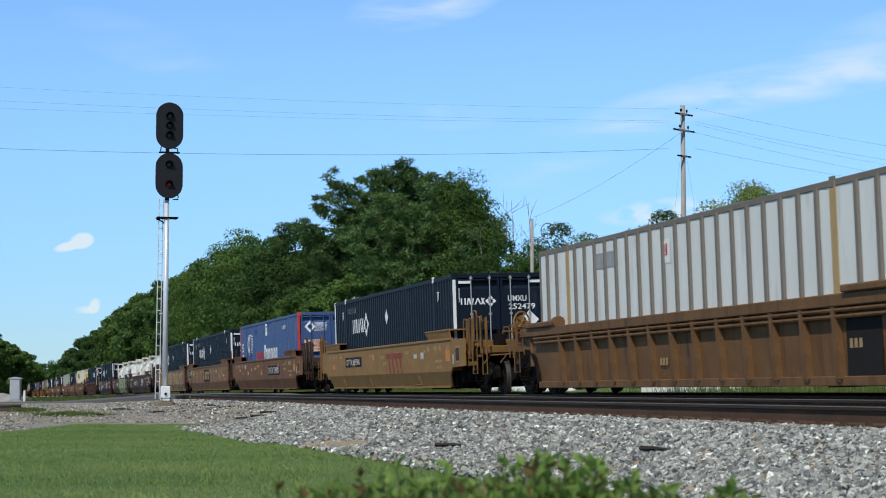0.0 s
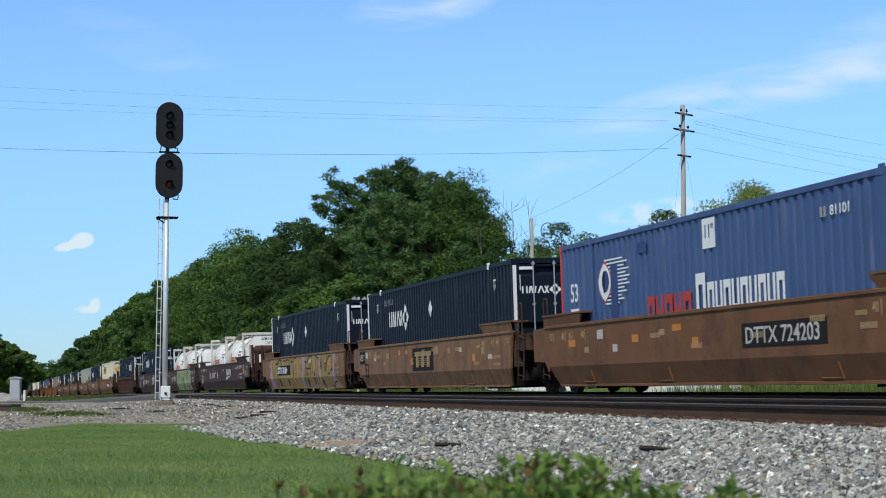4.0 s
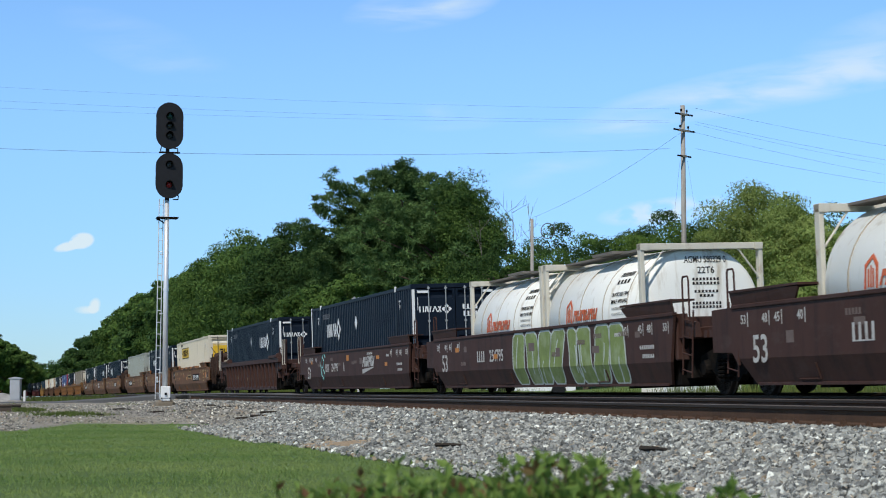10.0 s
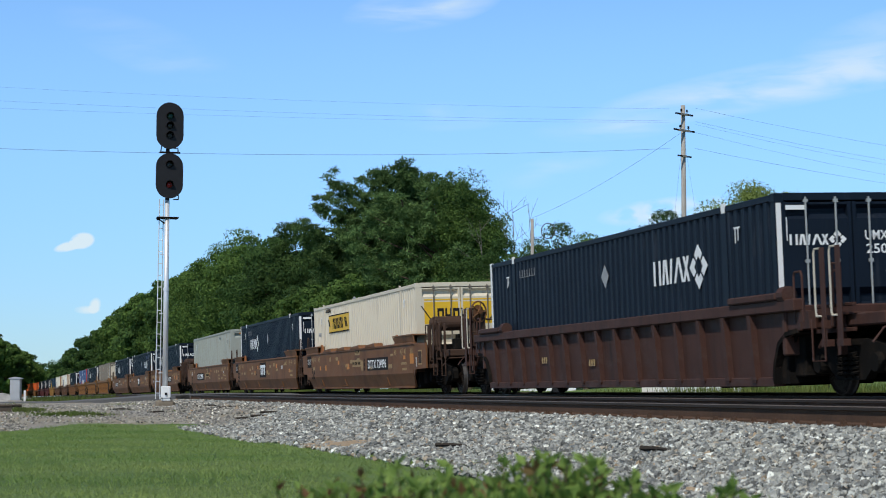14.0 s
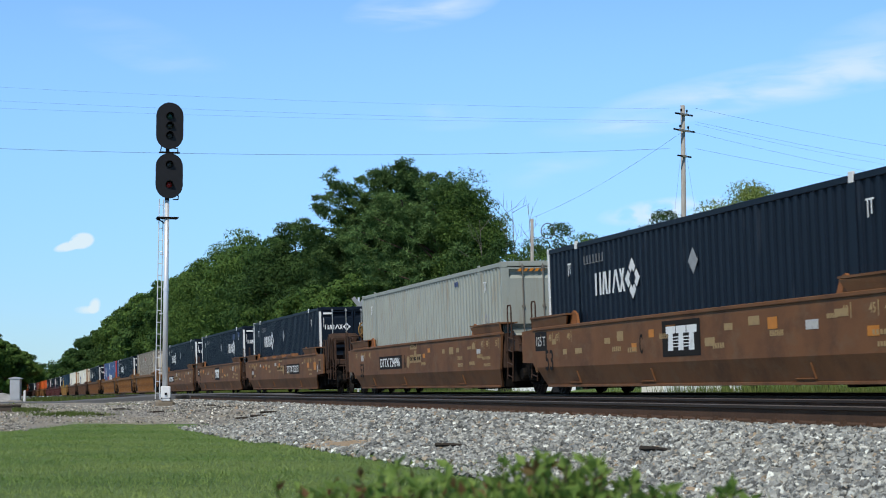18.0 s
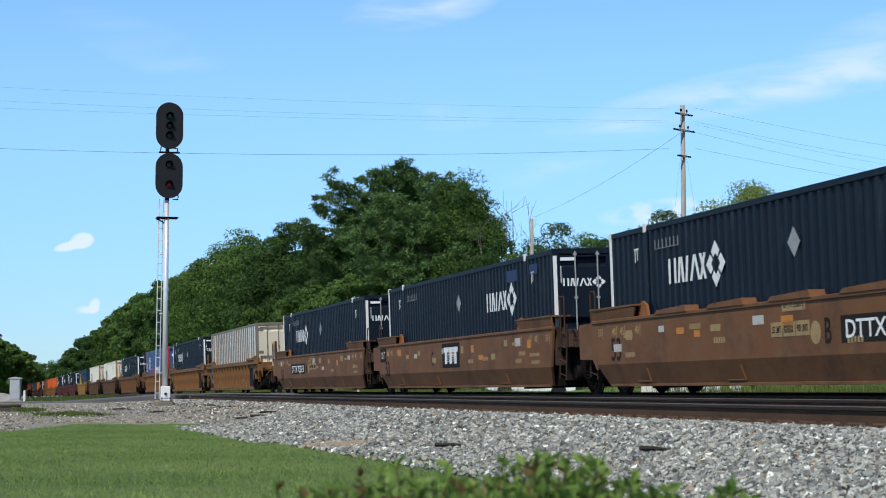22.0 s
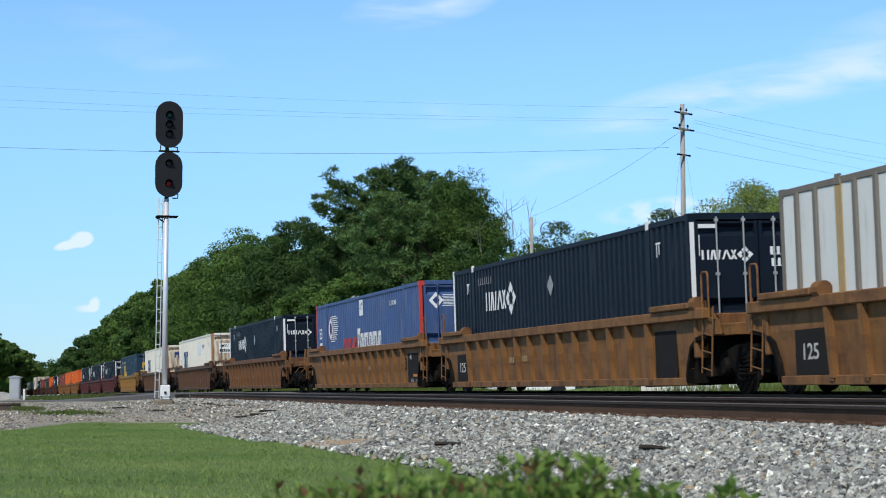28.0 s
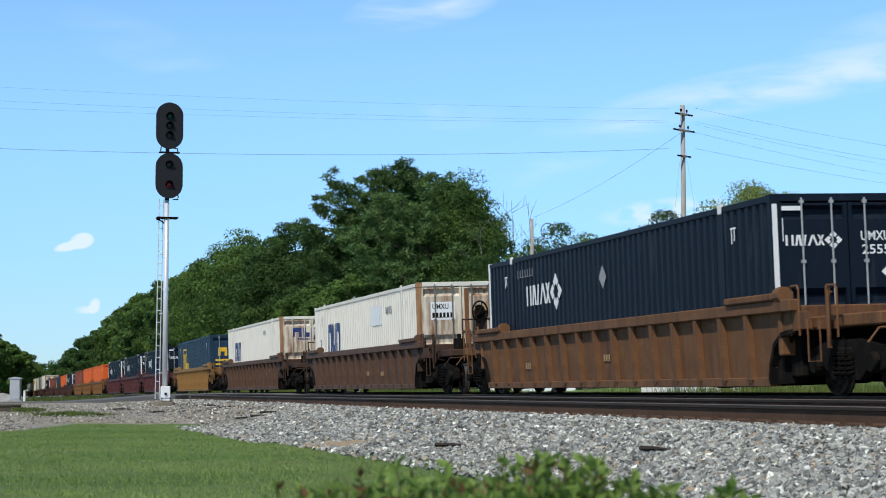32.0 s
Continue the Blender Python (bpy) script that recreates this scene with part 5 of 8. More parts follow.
def graffiti(car, x0, x1, letters, fill, cloud, line, seed, gap_after=-1, clouds=()):
    """Spray paint along the bent side: fat letter-like shapes without meaning, their outlines, clouds of a second colour."""
    r = rnd(seed)
    rows = [LOW + 0.03, 0.32, 0.46, CREASE, 0.74, 0.88, 1.02, 1.16, 1.28, TOP - 0.05]

    def at(x, z, d):
        return (x, -(1.5 + d - max(0.0, CREASE - z) * 0.35), z)

    def sheet(left, right, d):
        v = [at(x, z, d) for l, q, z in zip(left, right, rows) for x in (l, q)]
        return Shape().add(v, [(2 * k, 2 * k + 1, 2 * k + 3, 2 * k + 2) for k in range(len(rows) - 1)])

    def ribbon(pts, w, d, closed=False):
        v, m = [], len(pts)
        for k, (x, z) in enumerate(pts):
            (xa, za), (xb, zb) = (pts[k - 1] if k or closed else pts[0]), (pts[(k + 1) % m] if k < m - 1 or closed else pts[-1])
            n = math.hypot(xb - xa, zb - za) or 1.0
            ux, uz = -(zb - za) / n * w / 2, (xb - xa) / n * w / 2
            v += [at(x - ux, z - uz, d), at(x + ux, z + uz, d)]
        g = Shape().add(v, [(2 * k, 2 * ((k + 1) % m), 2 * ((k + 1) % m) + 1, 2 * k + 1) for k in range(m if closed else m - 1)])
        piece("graffiti", g.mesh("graffiti_line", line), car)

    def edge(x, lean, bulge, phase):
        return [x + lean * (z - 0.8) + bulge * math.sin(2.6 * z + phase) for z in rows]

    for cx, cw in clouds:
        k = r.uniform(0, 6)
        piece("graffiti", sheet(edge(cx - cw, 0.2, 0.25, k), edge(cx + cw, -0.15, 0.3, k + 2), 0.0018).mesh("graffiti", cloud), car)
    pitch = (x1 - x0) / letters
    for i in range(letters):
        a = x0 + pitch * i + (0.25 if i == gap_after + 1 and gap_after >= 0 else 0.02)
        b = x0 + pitch * (i + 1) - 0.02
        ph, lean = r.uniform(0, 6), r.uniform(-0.2, 0.2)
        left, right = edge(a, lean, 0.1, ph), edge(b, lean + r.uniform(-0.1, 0.1), 0.1, ph + r.uniform(-0.6, 0.6))
        for e, m in ((left, 1), (right, -1)):
            e[0] += 0.16 * m
            e[-1] += 0.16 * m
            e[1] += 0.04 * m
        piece("graffiti", sheet(left, right, 0.0014).mesh("graffiti", fill), car)
        ring = list(zip(left, rows)) + list(zip(right, rows))[::-1]
        ribbon(ring, 0.055, 0.0026, True)
        c = r.uniform(0.4, 0.6)
        lo = r.choice((0, 2, 3))
        ribbon([(l + (q - l) * (c + 0.1 * math.sin(3 * z + ph)), z) for l, q, z in list(zip(left, right, rows))[lo:lo + r.choice((5, 6, 7))]], 0.05, 0.0028)
        if line is MARK_OUTLINE:
            k = r.choice((1, 5))
            ribbon([(left[k] + (right[k] - left[k]) * 0.35, rows[k]), (left[k + 2] + (right[k + 2] - left[k + 2]) * 0.5, rows[k + 2])], 0.2, 0.0024)


# ---- the train: containers ----
FLOOR = 0.205
TALL = 2.896


def corrugated(half, width, h, pitch, depth):
    """Both long walls of a container as pressed sheet, with inset ends."""
    def make():
        g = Shape()
        for sd in (-1, 1):
            y0, y1 = sd * (width / 2 - 0.012), sd * (width / 2 - 0.012 - depth)
            xs, n = [], int((2 * half - 0.24) / pitch)
            p = (2 * half - 0.24) / n
            x = -half + 0.12
            for i in range(n):
                xs += [(x, y0), (x + p * 0.36, y0), (x + p * 0.5, y1), (x + p * 0.86, y1)]
                x += p
            xs.append((x, y0))
            k = len(g.v)
            for a, b in xs:
                g.v += [(a, b, 0.1), (a, b, h - 0.07)]
            for i in range(len(xs) - 1):
                q = k + 2 * i
                g.f.append([q, q + 2, q + 3, q + 1])
                g.m.append(0)
        return g
    return make


def container_frame(box, half, width, h, mat):
    w = width / 2
    rail = cached("side_rail", lambda: Shape().box(-half + 0.13, half - 0.13, 0, 0.09, 0.0, 0.1, 0.008), mat)
    head = cached("end_rail", lambda: Shape().box(-0.1, 0, -w + 0.16, w - 0.16, 0.0, 0.12, 0.008), mat)
    for z in (0.01, h - 0.115):
        for y in (-w, w - 0.09):
            piece("side_rail", rail, box, (0, y, z))
        for x in (half, -half + 0.1):
            piece("end_rail", head, box, (x, 0, z))
    piece("floor", cached("box_floor", lambda: Shape().box(-half + 0.1, half - 0.1, -w + 0.09, w - 0.09, 0.02, 0.1), STEEL_POST), box)


def corner_post(half, width, h, ex, sd, t=0.13):
    g = Shape()
    w = width / 2
    xa, xb = sorted((ex * (half - 0.16), ex * half))
    ya, yb = sorted((sd * (w - 0.16), sd * w))
    g.box(xa, xb, ya, yb, 0.0, 0.14, 0.006)
    g.box(xa, xb, ya, yb, h - 0.14, h, 0.006)
    g.box(*sorted((ex * (half - t), ex * (half - 0.005))), *sorted((sd * (w - t - 0.01), sd * (w - 0.004))), 0.12, h - 0.12, 0.006)
    return g


def roof_sheet(half, width, h):
    g = Shape()
    n = 40
    p = (2 * half - 0.2) / n
    for i in range(n):
        x = -half + 0.1 + p * i
        g.box(x, x + p * 0.55, -width / 2 + 0.08, width / 2 - 0.08, h - 0.05, h - 0.012)
        g.box(x + p * 0.55, x + p, -width / 2 + 0.08, width / 2 - 0.08, h - 0.05, h - 0.03)
    return g


def door_leaf(width, h, sd, ridged=True):
    """A door leaf with pressed ridges, seen from outside (+x)."""
    g = Shape()
    w = width / 2 - 0.13
    zs = [0.15, 0.28, 0.38, 0.5, 0.6, 0.7, 0.8, 0.92, 1.02, 1.12, 1.22, 1.34, 1.44, 2.5, 2.58, 2.66, 2.72, h - 0.14] if ridged else [0.15, h - 0.14]
    ya, yb = sorted((sd * 0.012, sd * w))
    v = []
    for i, z in enumerate(zs):
        x = (-0.1 if (i // 2) % 2 else -0.015) if ridged else -0.02
        v += [(x, ya, z), (x, yb, z)]
    g.add(v, [(2 * i, 2 * i + 1, 2 * i + 3, 2 * i + 2) for i in range(len(zs) - 1)])
    for y in (ya + 0.03, yb - 0.03):
        g.box(-0.1, -0.008, y - 0.03, y + 0.03, 0.14, h - 0.13)
    return g


def lock_rod(h):
    g = Shape()
    g.tube((0.012, 0, 0.08), (0.012, 0, h - 0.06), 0.016, n=8)
    for z in (0.12, 1.0, 1.85, h - 0.12):
        g.box(-0.01, 0.03, -0.035, 0.035, z - 0.025, z + 0.025)
    return g


def diamond(w, h, mat):
    return cached(("diamond", w, h), lambda: Shape().prism([(-w / 2, 0), (0, -h / 2), (w / 2, 0), (0, h / 2)], "z", 0, 0.0022), mat)


def star_logo(mat, s=1.0):
    """Four slanted tiles round an open centre, with a row of plain letter blocks before them."""
    def make():
        g = Shape()
        for i in range(4):
            a = math.pi / 2 * i
            c, q = math.cos(a), math.sin(a)
            # a chevron-shaped tile at each point of the diamond
            pts = [(0.46, 0.0), (0.255, 0.2), (0.13, 0.095), (0.215, 0.0), (0.13, -0.095), (0.255, -0.2)]
            g.prism([(s * (x * c - y * q + 0.95), s * (x * q + y * c) * 0.95) for x, y in pts], "z", 0, 0.0022)
        # plain strokes in place of the name
        for x0, x1 in ((-1.42, -1.42), (-1.12, -1.12), (-0.94, -0.86), (-0.7, -0.78), (-0.54, -0.46), (-0.3, -0.1), (0.12, -0.08), (0.2, 0.42), (0.44, 0.2)):
            g.prism([(s * (x0 - 0.055), -0.25 * s), (s * (x0 + 0.055), -0.25 * s), (s * (x1 + 0.055), 0.25 * s), (s * (x1 - 0.055), 0.25 * s)], "z", 0, 0.0022)
        return g
    return cached(("star_logo", s), make, mat)


def face_front(box, half, width, name, y, z, me, x=0.03, label=""):
    """A flat piece on the door end; y as seen from outside, to the right."""
    ob = piece(name, me, box, (half + x - 0.043, y, z), (90, 0, 90), label)
    return ob


def container(x, label, paint, style, seed, lift=0.0):
    half, width, h = HALF, 2.59, TALL
    box = thing("shipping_container", label, "container", group="containers on the train")
    MOVERS.append((box, x - HALF, FLOOR + lift))
    r = rnd(100 + seed)
    pitch, depth = {"panel": (0.6, 0.004), "white": (0.25, 0.03), "blue": (0.3, 0.03)}.get(style, (0.285, 0.034))
    piece("side_wall", cached(("corrugated", pitch, depth), corrugated(half, width, h, pitch, depth), paint), box)
    fr = STEEL_POST if style == "panel" else paint
    container_frame(box, half, width, h, fr)
    piece("roof", cached("container_roof", lambda: roof_sheet(half, width, h), paint), box)
    for ex in (-1, 1):
        post = {"navy": CORNER_WHITE if ex < 0 else paint, "blue": RED_POST}.get(style, fr)
        if style in ("rusty", "white") and ex > 0:
            post = material("rusted_cream_post", (0.36, 0.2, 0.1), 0.8, var=0.25, scale=3, dirt=(0.16, 0.065, 0.03), dirt_amount=0.6, streak=True)
        for sd in (-1, 1):
            piece("corner_post", cached(("post", ex, sd, style == "blue"), lambda: corner_post(half, width, h, ex, sd, 0.085 if style == "blue" else 0.13), post), box)
    door_paint = RUSTY_WHITE if style in ("rusty", "white") else CREAM if style == "panel" else paint
    for sd in (-1, 1):
        piece("door", cached(("door", sd), lambda: door_leaf(width, h, sd), door_paint), box, (half, 0, 0))
    rod = cached("lock_rod", lambda: lock_rod(h), ROD if style in ("navy", "csx") else (STEEL_POST if style in ("rusty", "panel", "grey", "cream") else door_paint))
    for ry in (-0.78, -0.28, 0.28, 0.78):
        bar = piece("lock_rod", rod, box, (half, ry, 0), label="upright locking bar")
        piece("door_handle", cached("door_handle", lambda: Shape().box(0.02, 0.04, 0, 0.34, 1.125, 1.147), door_paint), bar, (0, 0 if ry < 0 else -0.36, 0))
    piece("end_wall", cached("back_wall", lambda: Shape().box(-half + 0.03, -half + 0.07, -width / 2 + 0.1, width / 2 - 0.1, 0.1, h - 0.1), paint), box)
    # lifting points of the 40-foot corners
    lug = cached("lifting_point", lambda: Shape().box(-0.08, 0.08, -0.006, 0.03, -0.16, 0, 0.006), CORNER_WHITE if style == "navy" else STEEL_POST if style == "panel" else paint)
    band = cached(("inner_post", h), lambda: Shape().box(-0.1, 0.1, -0.004, 0.03, 0.1, h - 0.05, 0.006), paint if style != "panel" else material("ochre_post", (0.4, 0.28, 0.13), 0.6, var=0.2, dirt=(0.2, 0.1, 0.05), dirt_amount=0.3))
    for sx in (-6.1, 6.1):
        piece("inner_post", band, box, (sx, -width / 2, 0))
        piece("lifting_point", lug, box, (sx, -width / 2 - 0.004, h + 0.03))
        if style not in ("panel", "blue"):
            mark(box, "stencil", sx + 0.5 if sx > 0 else sx - 0.5, h - 0.5, cached("tee", lambda: Shape().box(-0.12, 0.12, 0.08, 0.11, 0, 0.002).box(-0.08, -0.045, -0.15, 0.08, 0, 0.002).box(0.03, 0.065, -0.11, 0.08, 0, 0.002), MARK_WHITE), width / 2 - 0.008)
    yy = width / 2 - 0.008
    if style == "navy":
        lx, dx = (4.1 if seed in (8, 13) else -3.7), 0.15
        mark(box, "logo", lx, 1.98, star_logo(MARK_WHITE, 0.88), yy, "white tile device with plain letter blocks")
        mark(box, "placard", dx, 2.1, diamond(0.44, 0.46, MARK_WHITE if seed in (1, 4, 3, 7) else MARK_GREYED), yy)
        mark(box, "number_bar", -5.0, 2.5, bars(7, 1.3, 0.17, MARK_DIM, 0.72), yy)
        face_front(box, half, width, "logo", -0.57, 2.18, star_logo(MARK_WHITE, 0.33))
        if seed in DOOR_NUMBERS:
            face_front(box, half, width, "owner_code", 0.46, 2.24, text_fit("UMXU", 0.5, 0.15, MARK_WHITE))
            face_front(box, half, width, "door_number", 0.58, 2.03, text_fit(DOOR_NUMBERS[seed], 0.72, 0.15, MARK_WHITE))
        else:
            face_front(box, half, width, "number_bar", 0.46, 2.24, bars(4, 0.5, 0.14, MARK_WHITE, 0.55))
            face_front(box, half, width, "number_bar", 0.58, 2.04, bars(6, 0.7, 0.14, MARK_WHITE, 0.55))
        if seed in (1, 7, 8, 12, 18):
            face_front(box, half, width, "placard", 0.78, 1.68, diamond(0.5, 0.5, MARK_WHITE), 0.04)
        for y in (-0.95, 0.95):
            face_front(box, half, width, "reflector", y, h - 0.22, plate(0.34, 0.07, MARK_WHITE))
            face_front(box, half, width, "reflector", y * 1.17, h - 0.55, plate(0.05, 0.36, MARK_WHITE))
        for y in (-1.225, 1.245):
            face_front(box, half, width, "corner_stripe", y, h / 2, plate(0.085 if y < 0 else 0.05, h - 0.3, CORNER_WHITE), 0.039)
        face_front(box, half, width, "stencil", 0.55, 0.8, bars(6, 0.5, 0.06, MARK_WHITE))
        if seed == 13:
            mark(box, "repainted_patch", 5.0, 2.5, plate(0.8, 0.26, material("fresh_blue_patch", (0.014, 0.026, 0.1), 0.5)), yy)
            mark(box, "repainted_patch", 6.7, 2.55, plate(0.6, 0.22, material("fresh_blue_patch", (0.014, 0.026, 0.1), 0.5)), yy)
    elif style == "blue":
        def lens_form(w, h):
            n = 9
            right = [(w / 2 * math.sin(math.pi * i / n) ** 0.8, -h / 2 + h * i / n) for i in range(n + 1)]
            return cached(("lens_form", w, h), lambda: Shape().prism(right + [(-a, b) for a, b in right[-2:0:-1]], "z", 0, 0.0022), MARK_WHITE if h < 0.8 else MARK_RED)
        mark(box, "logo_edge", -5.3, 1.98, lens_form(0.8, 0.82), yy)
        mark(box, "logo", -5.3, 1.98, lens_form(0.72, 0.74), yy + 0.003)
        mark(box, "logo", -5.25, 2.0, cached("globe_small", lambda: Shape().turned([(0.1, 0), (0.21, 0), (0.21, 0.001), (0.1, 0.001)], 20, "z").box(-0.13, -0.03, -0.22, 0.19, 0, 0.001), MARK_BLUE), yy + 0.006)
        for i in range(13):
            k = abs(i - 6) / 6
            a, b = -5.3 + 0.42 * (1 - k), -4.15 + 0.2 * (i % 2) - 0.35 * k + 0.02 * i
            mark(box, "logo_line", (a + b) / 2, 1.56 + 0.07 * i, plate(round(b - a, 3), 0.03, MARK_WHITE), yy)
        mark(box, "lettering", -1.9, 1.38, blocks(5, 2.2, 0.42, MARK_RED), yy, "dull red lettering blocks")
        mark(box, "lettering", 1.4, 1.42, blocks(9, 3.1, 0.54, MARK_WHITE), yy, "white lettering blocks")
        mark(box, "lettering", -0.4, 1.47, blocks(1, 0.5, 0.78, MARK_WHITE), yy)
        if seed == 2:
            mark(box, "stained_patch", -4.75, 1.75, plate(0.4, 1.1, MARK_BLUE), yy + 0.004)
            mark(box, "stained_patch", -3.2, 2.5, plate(0.5, 0.2, MARK_BLUE), yy)
        mark(box, "height_mark", 0.0, 2.5, plate(0.55, 0.5, MARK_WHITE), yy)
        mark(box, "height_mark", 0.0, 2.52, text_mesh('11"', 0.32, MARK_BLUE), yy + 0.004)
        mark(box, "height_mark", -7.2, 1.3, plate(0.5, 0.5, MARK_WHITE), yy)
        mark(box, "height_mark", -7.2, 1.34, text_mesh('11"', 0.3, MARK_BLUE), yy + 0.004)
        mark(box, "length_mark", -7.2, 1.85, text_mesh("53", 0.52, MARK_WHITE), yy)
        mark(box, "number_bar", 4.3, 2.45, bars(2, 0.24, 0.15, MARK_GREYED), yy)
        mark(box, "container_number", 4.8, 2.45, text_fit("81101", 0.6, 0.15, MARK_WHITE), yy)
        for y in (-0.62, 0.55):
            face_front(box, half, width, "logo", y - 0.2, 2.35, diamond(0.42, 0.46, MARK_WHITE))
            face_front(box, half, width, "logo", y - 0.2, 2.35, diamond(0.2, 0.22, MARK_BLUE), 0.034)
            for i in range(8):
                face_front(box, half, width, "logo_line", y + 0.2 + 0.02 * (i % 3), 2.2 + 0.042 * i, plate(0.46, 0.018, MARK_WHITE))
        if seed == 2:
            face_front(box, half, width, "notice", -0.72, 1.62, plate(0.66, 0.46, material("notice_cream", (0.62, 0.5, 0.38), 0.6)))
            for wd, z, sz in (("WANTED", 1.76, 0.13), ("OWNER", 1.62, 0.16), ("OPERATORS", 1.47, 0.11)):
                face_front(box, half, width, "notice_text", -0.72, z, text_mesh(wd, sz, MARK_RED), 0.036)
            for y in (0.5, 0.62):
                face_front(box, half, width, "number_bar", 0.8, 1.3 + y * 0.5, bars(5, 0.5, 0.13, MARK_WHITE))
    elif style == "white":
        mark(box, "logo", -4.6, 1.75, blocks(3, 2.0, 0.85, MARK_BLUE, 0.08), yy, "dark blue device blocks")
        mark(box, "lettering", -4.6, 1.12, bars(8, 1.9, 0.26, MARK_BLUE), yy)
        mark(box, "number_bar", 3.8, 2.4, bars(4, 0.6, 0.16, MARK_GREYED), yy)
        face_front(box, half, width, "logo", -0.1, 2.25, blocks(3, 1.4, 0.38, MARK_BLUE))
        face_front(box, half, width, "logo", -0.1, 1.98, bars(12, 0.95, 0.07, MARK_BLUE))
    elif style == "rusty":
        mark(box, "logo", -4.4, 1.7, blocks(3, 2.2, 1.0, MARK_BLUE, 0.06), yy, "dark blue device blocks")
        mark(box, "lettering", -4.4, 0.98, bars(6, 1.9, 0.34, MARK_BLUE), yy)
        mark(box, "length_mark", -6.9, 1.5, text_mesh("3", 0.55, MARK_BLUE), yy)
        mark(box, "number_bar", 4.4, 2.3, bars(4, 0.9, 0.2, MARK_GREYED), yy)
        mark(box, "patched_paint", 2.6, 2.2, plate(1.6, 0.6, MARK_WHITE), yy)
        face_front(box, half, width, "number_panel", -0.55, 2.1, plate(0.7, 0.5, MARK_WHITE))
        face_front(box, half, width, "owner_code", -0.62, 2.22, text_fit("UMXU", 0.46, 0.15, MARK_BLACK), 0.034)
        face_front(box, half, width, "number_bar", -0.55, 1.98, bars(6, 0.62, 0.14, MARK_BLACK), 0.034)
        face_front(box, half, width, "rust_streak", 0.12, 1.45, plate(0.16, 2.5, material("bare_rust", (0.19, 0.08, 0.035), 0.9, var=0.3)))
        face_front(box, half, width, "placard", 0.72, 2.1, diamond(0.5, 0.5, MARK_FADED))
    elif style == "cream":
        mark(box, "logo_panel", -3.4, 2.2, plate(3.6, 0.62, MARK_YELLOW), yy, "yellow name panel with plain dark blocks")
        mark(box, "logo_edge", -3.4, 2.49, plate(3.6, 0.04, MARK_BLACK), yy + 0.003)
        mark(box, "logo_edge", -3.4, 1.91, plate(3.6, 0.04, MARK_BLACK), yy + 0.003)
        mark(box, "lettering", -3.5, 2.2, blocks(6, 1.9, 0.36, MARK_BLACK, 0.03), yy + 0.004)
        mark(box, "lettering", -2.0, 2.2, slanted(2, 0.4, 0.32, MARK_BLACK, -0.2), yy + 0.004)
        mark(box, "lettering", -5.0, 2.25, slanted(1, 0.25, 0.25, MARK_BLACK, -0.2), yy + 0.004)
        mark(box, "number_bar", -5.3, 2.68, bars(9, 0.9, 0.12, MARK_BLACK), yy)
        mark(box, "length_mark", -6.9, 1.9, bars(3, 0.5, 0.12, MARK_GREYED), yy)
        face_front(box, half, width, "logo_panel", 0.0, 2.05, plate(2.1, 0.62, MARK_YELLOW))
        face_front(box, half, width, "lettering", 0.0, 2.05, blocks(6, 1.35, 0.26, MARK_BLACK), 0.034)
        for y in (-1.0, 1.0):
            face_front(box, half, width, "lettering", y * 0.85, 2.05, slanted(1, 0.05, 0.4, MARK_BLACK, 0.28 * y), 0.034)
        face_front(box, half, width, "stripe", 0.0, 2.42, plate(2.1, 0.04, MARK_YELLOW))
    elif style == "grey":
        mark(box, "length_mark", 6.7, 1.55, text_mesh("51", 0.42, MARK_GREYED), yy)
        mark(box, "length_mark", 6.75, 1.05, bars(2, 0.4, 0.4, MARK_GREYED), yy)
        mark(box, "number_bar", 3.9, 2.6, bars(3, 0.4, 0.12, MARK_BLUE), yy)
        for i in range(5):
            face_front(box, half, width, "hazard_stripe", -0.85 + 0.14 * i, h - 0.2, slanted(1, 0.1, 0.07, MARK_ORANGE, 0.05))
        face_front(box, half, width, "stencil", -0.4, 0.95, bars(10, 0.9, 0.1, MARK_BLACK))
        face_front(box, half, width, "door_frame", 0.25, 1.45, plate(0.12, 2.4, STEEL_POST))
    elif style == "csx":
        for dx, dz, w_, h_ in ((-0.9, 0, 0.1, 1.7), (0.9, 0, 0.1, 1.7), (0, 0.8, 1.7, 0.1), (0, -0.8, 1.7, 0.1)):
            mark(box, "logo_frame", -4.2 + dx, 1.6 + dz, plate(w_, h_, MARK_YELLOW), yy)
        mark(box, "logo", -4.2, 1.6, blocks(3, 1.5, 1.1, MARK_YELLOW, 0.06), yy, "yellow device blocks")
        mark(box, "lettering", -3.0, 1.4, bars(6, 1.7, 0.4, MARK_YELLOW), yy)
        face_front(box, half, width, "logo", 0.0, 2.0, blocks(3, 1.7, 0.45, MARK_YELLOW))
        for k in range(4):
            face_front(box, half, width, "stripe", 0.0, 0.9 + 0.22 * k, plate(2.0, 0.09, MARK_YELLOW))
    elif style == "panel":
        rib = cached("panel_post", lambda: Shape().prism([(-0.07, 0), (0.07, 0), (0.045, -0.035), (-0.045, -0.035)], "z", 0.1, h - 0.08), STEEL_POST)
        n = 25
        for i in range(n):
            px = -HALF + 0.62 + (2 * HALF - 1.24) * i / (n - 1)
            if abs(abs(px) - 6.1) > 0.28:
                for sd in (-1, 1):
                    piece("wall_post", rib, box, (px, sd * (width / 2 - 0.008), 0), None if sd < 0 else (0, 0, 180))
        mark(box, "number_panel", -3.7, 2.42, plate(1.3, 0.3, MARK_GREYED), yy + 0.002)
        mark(box, "number_panel", -0.55, 2.35, plate(0.5, 0.42, MARK_WHITE), yy + 0.003)
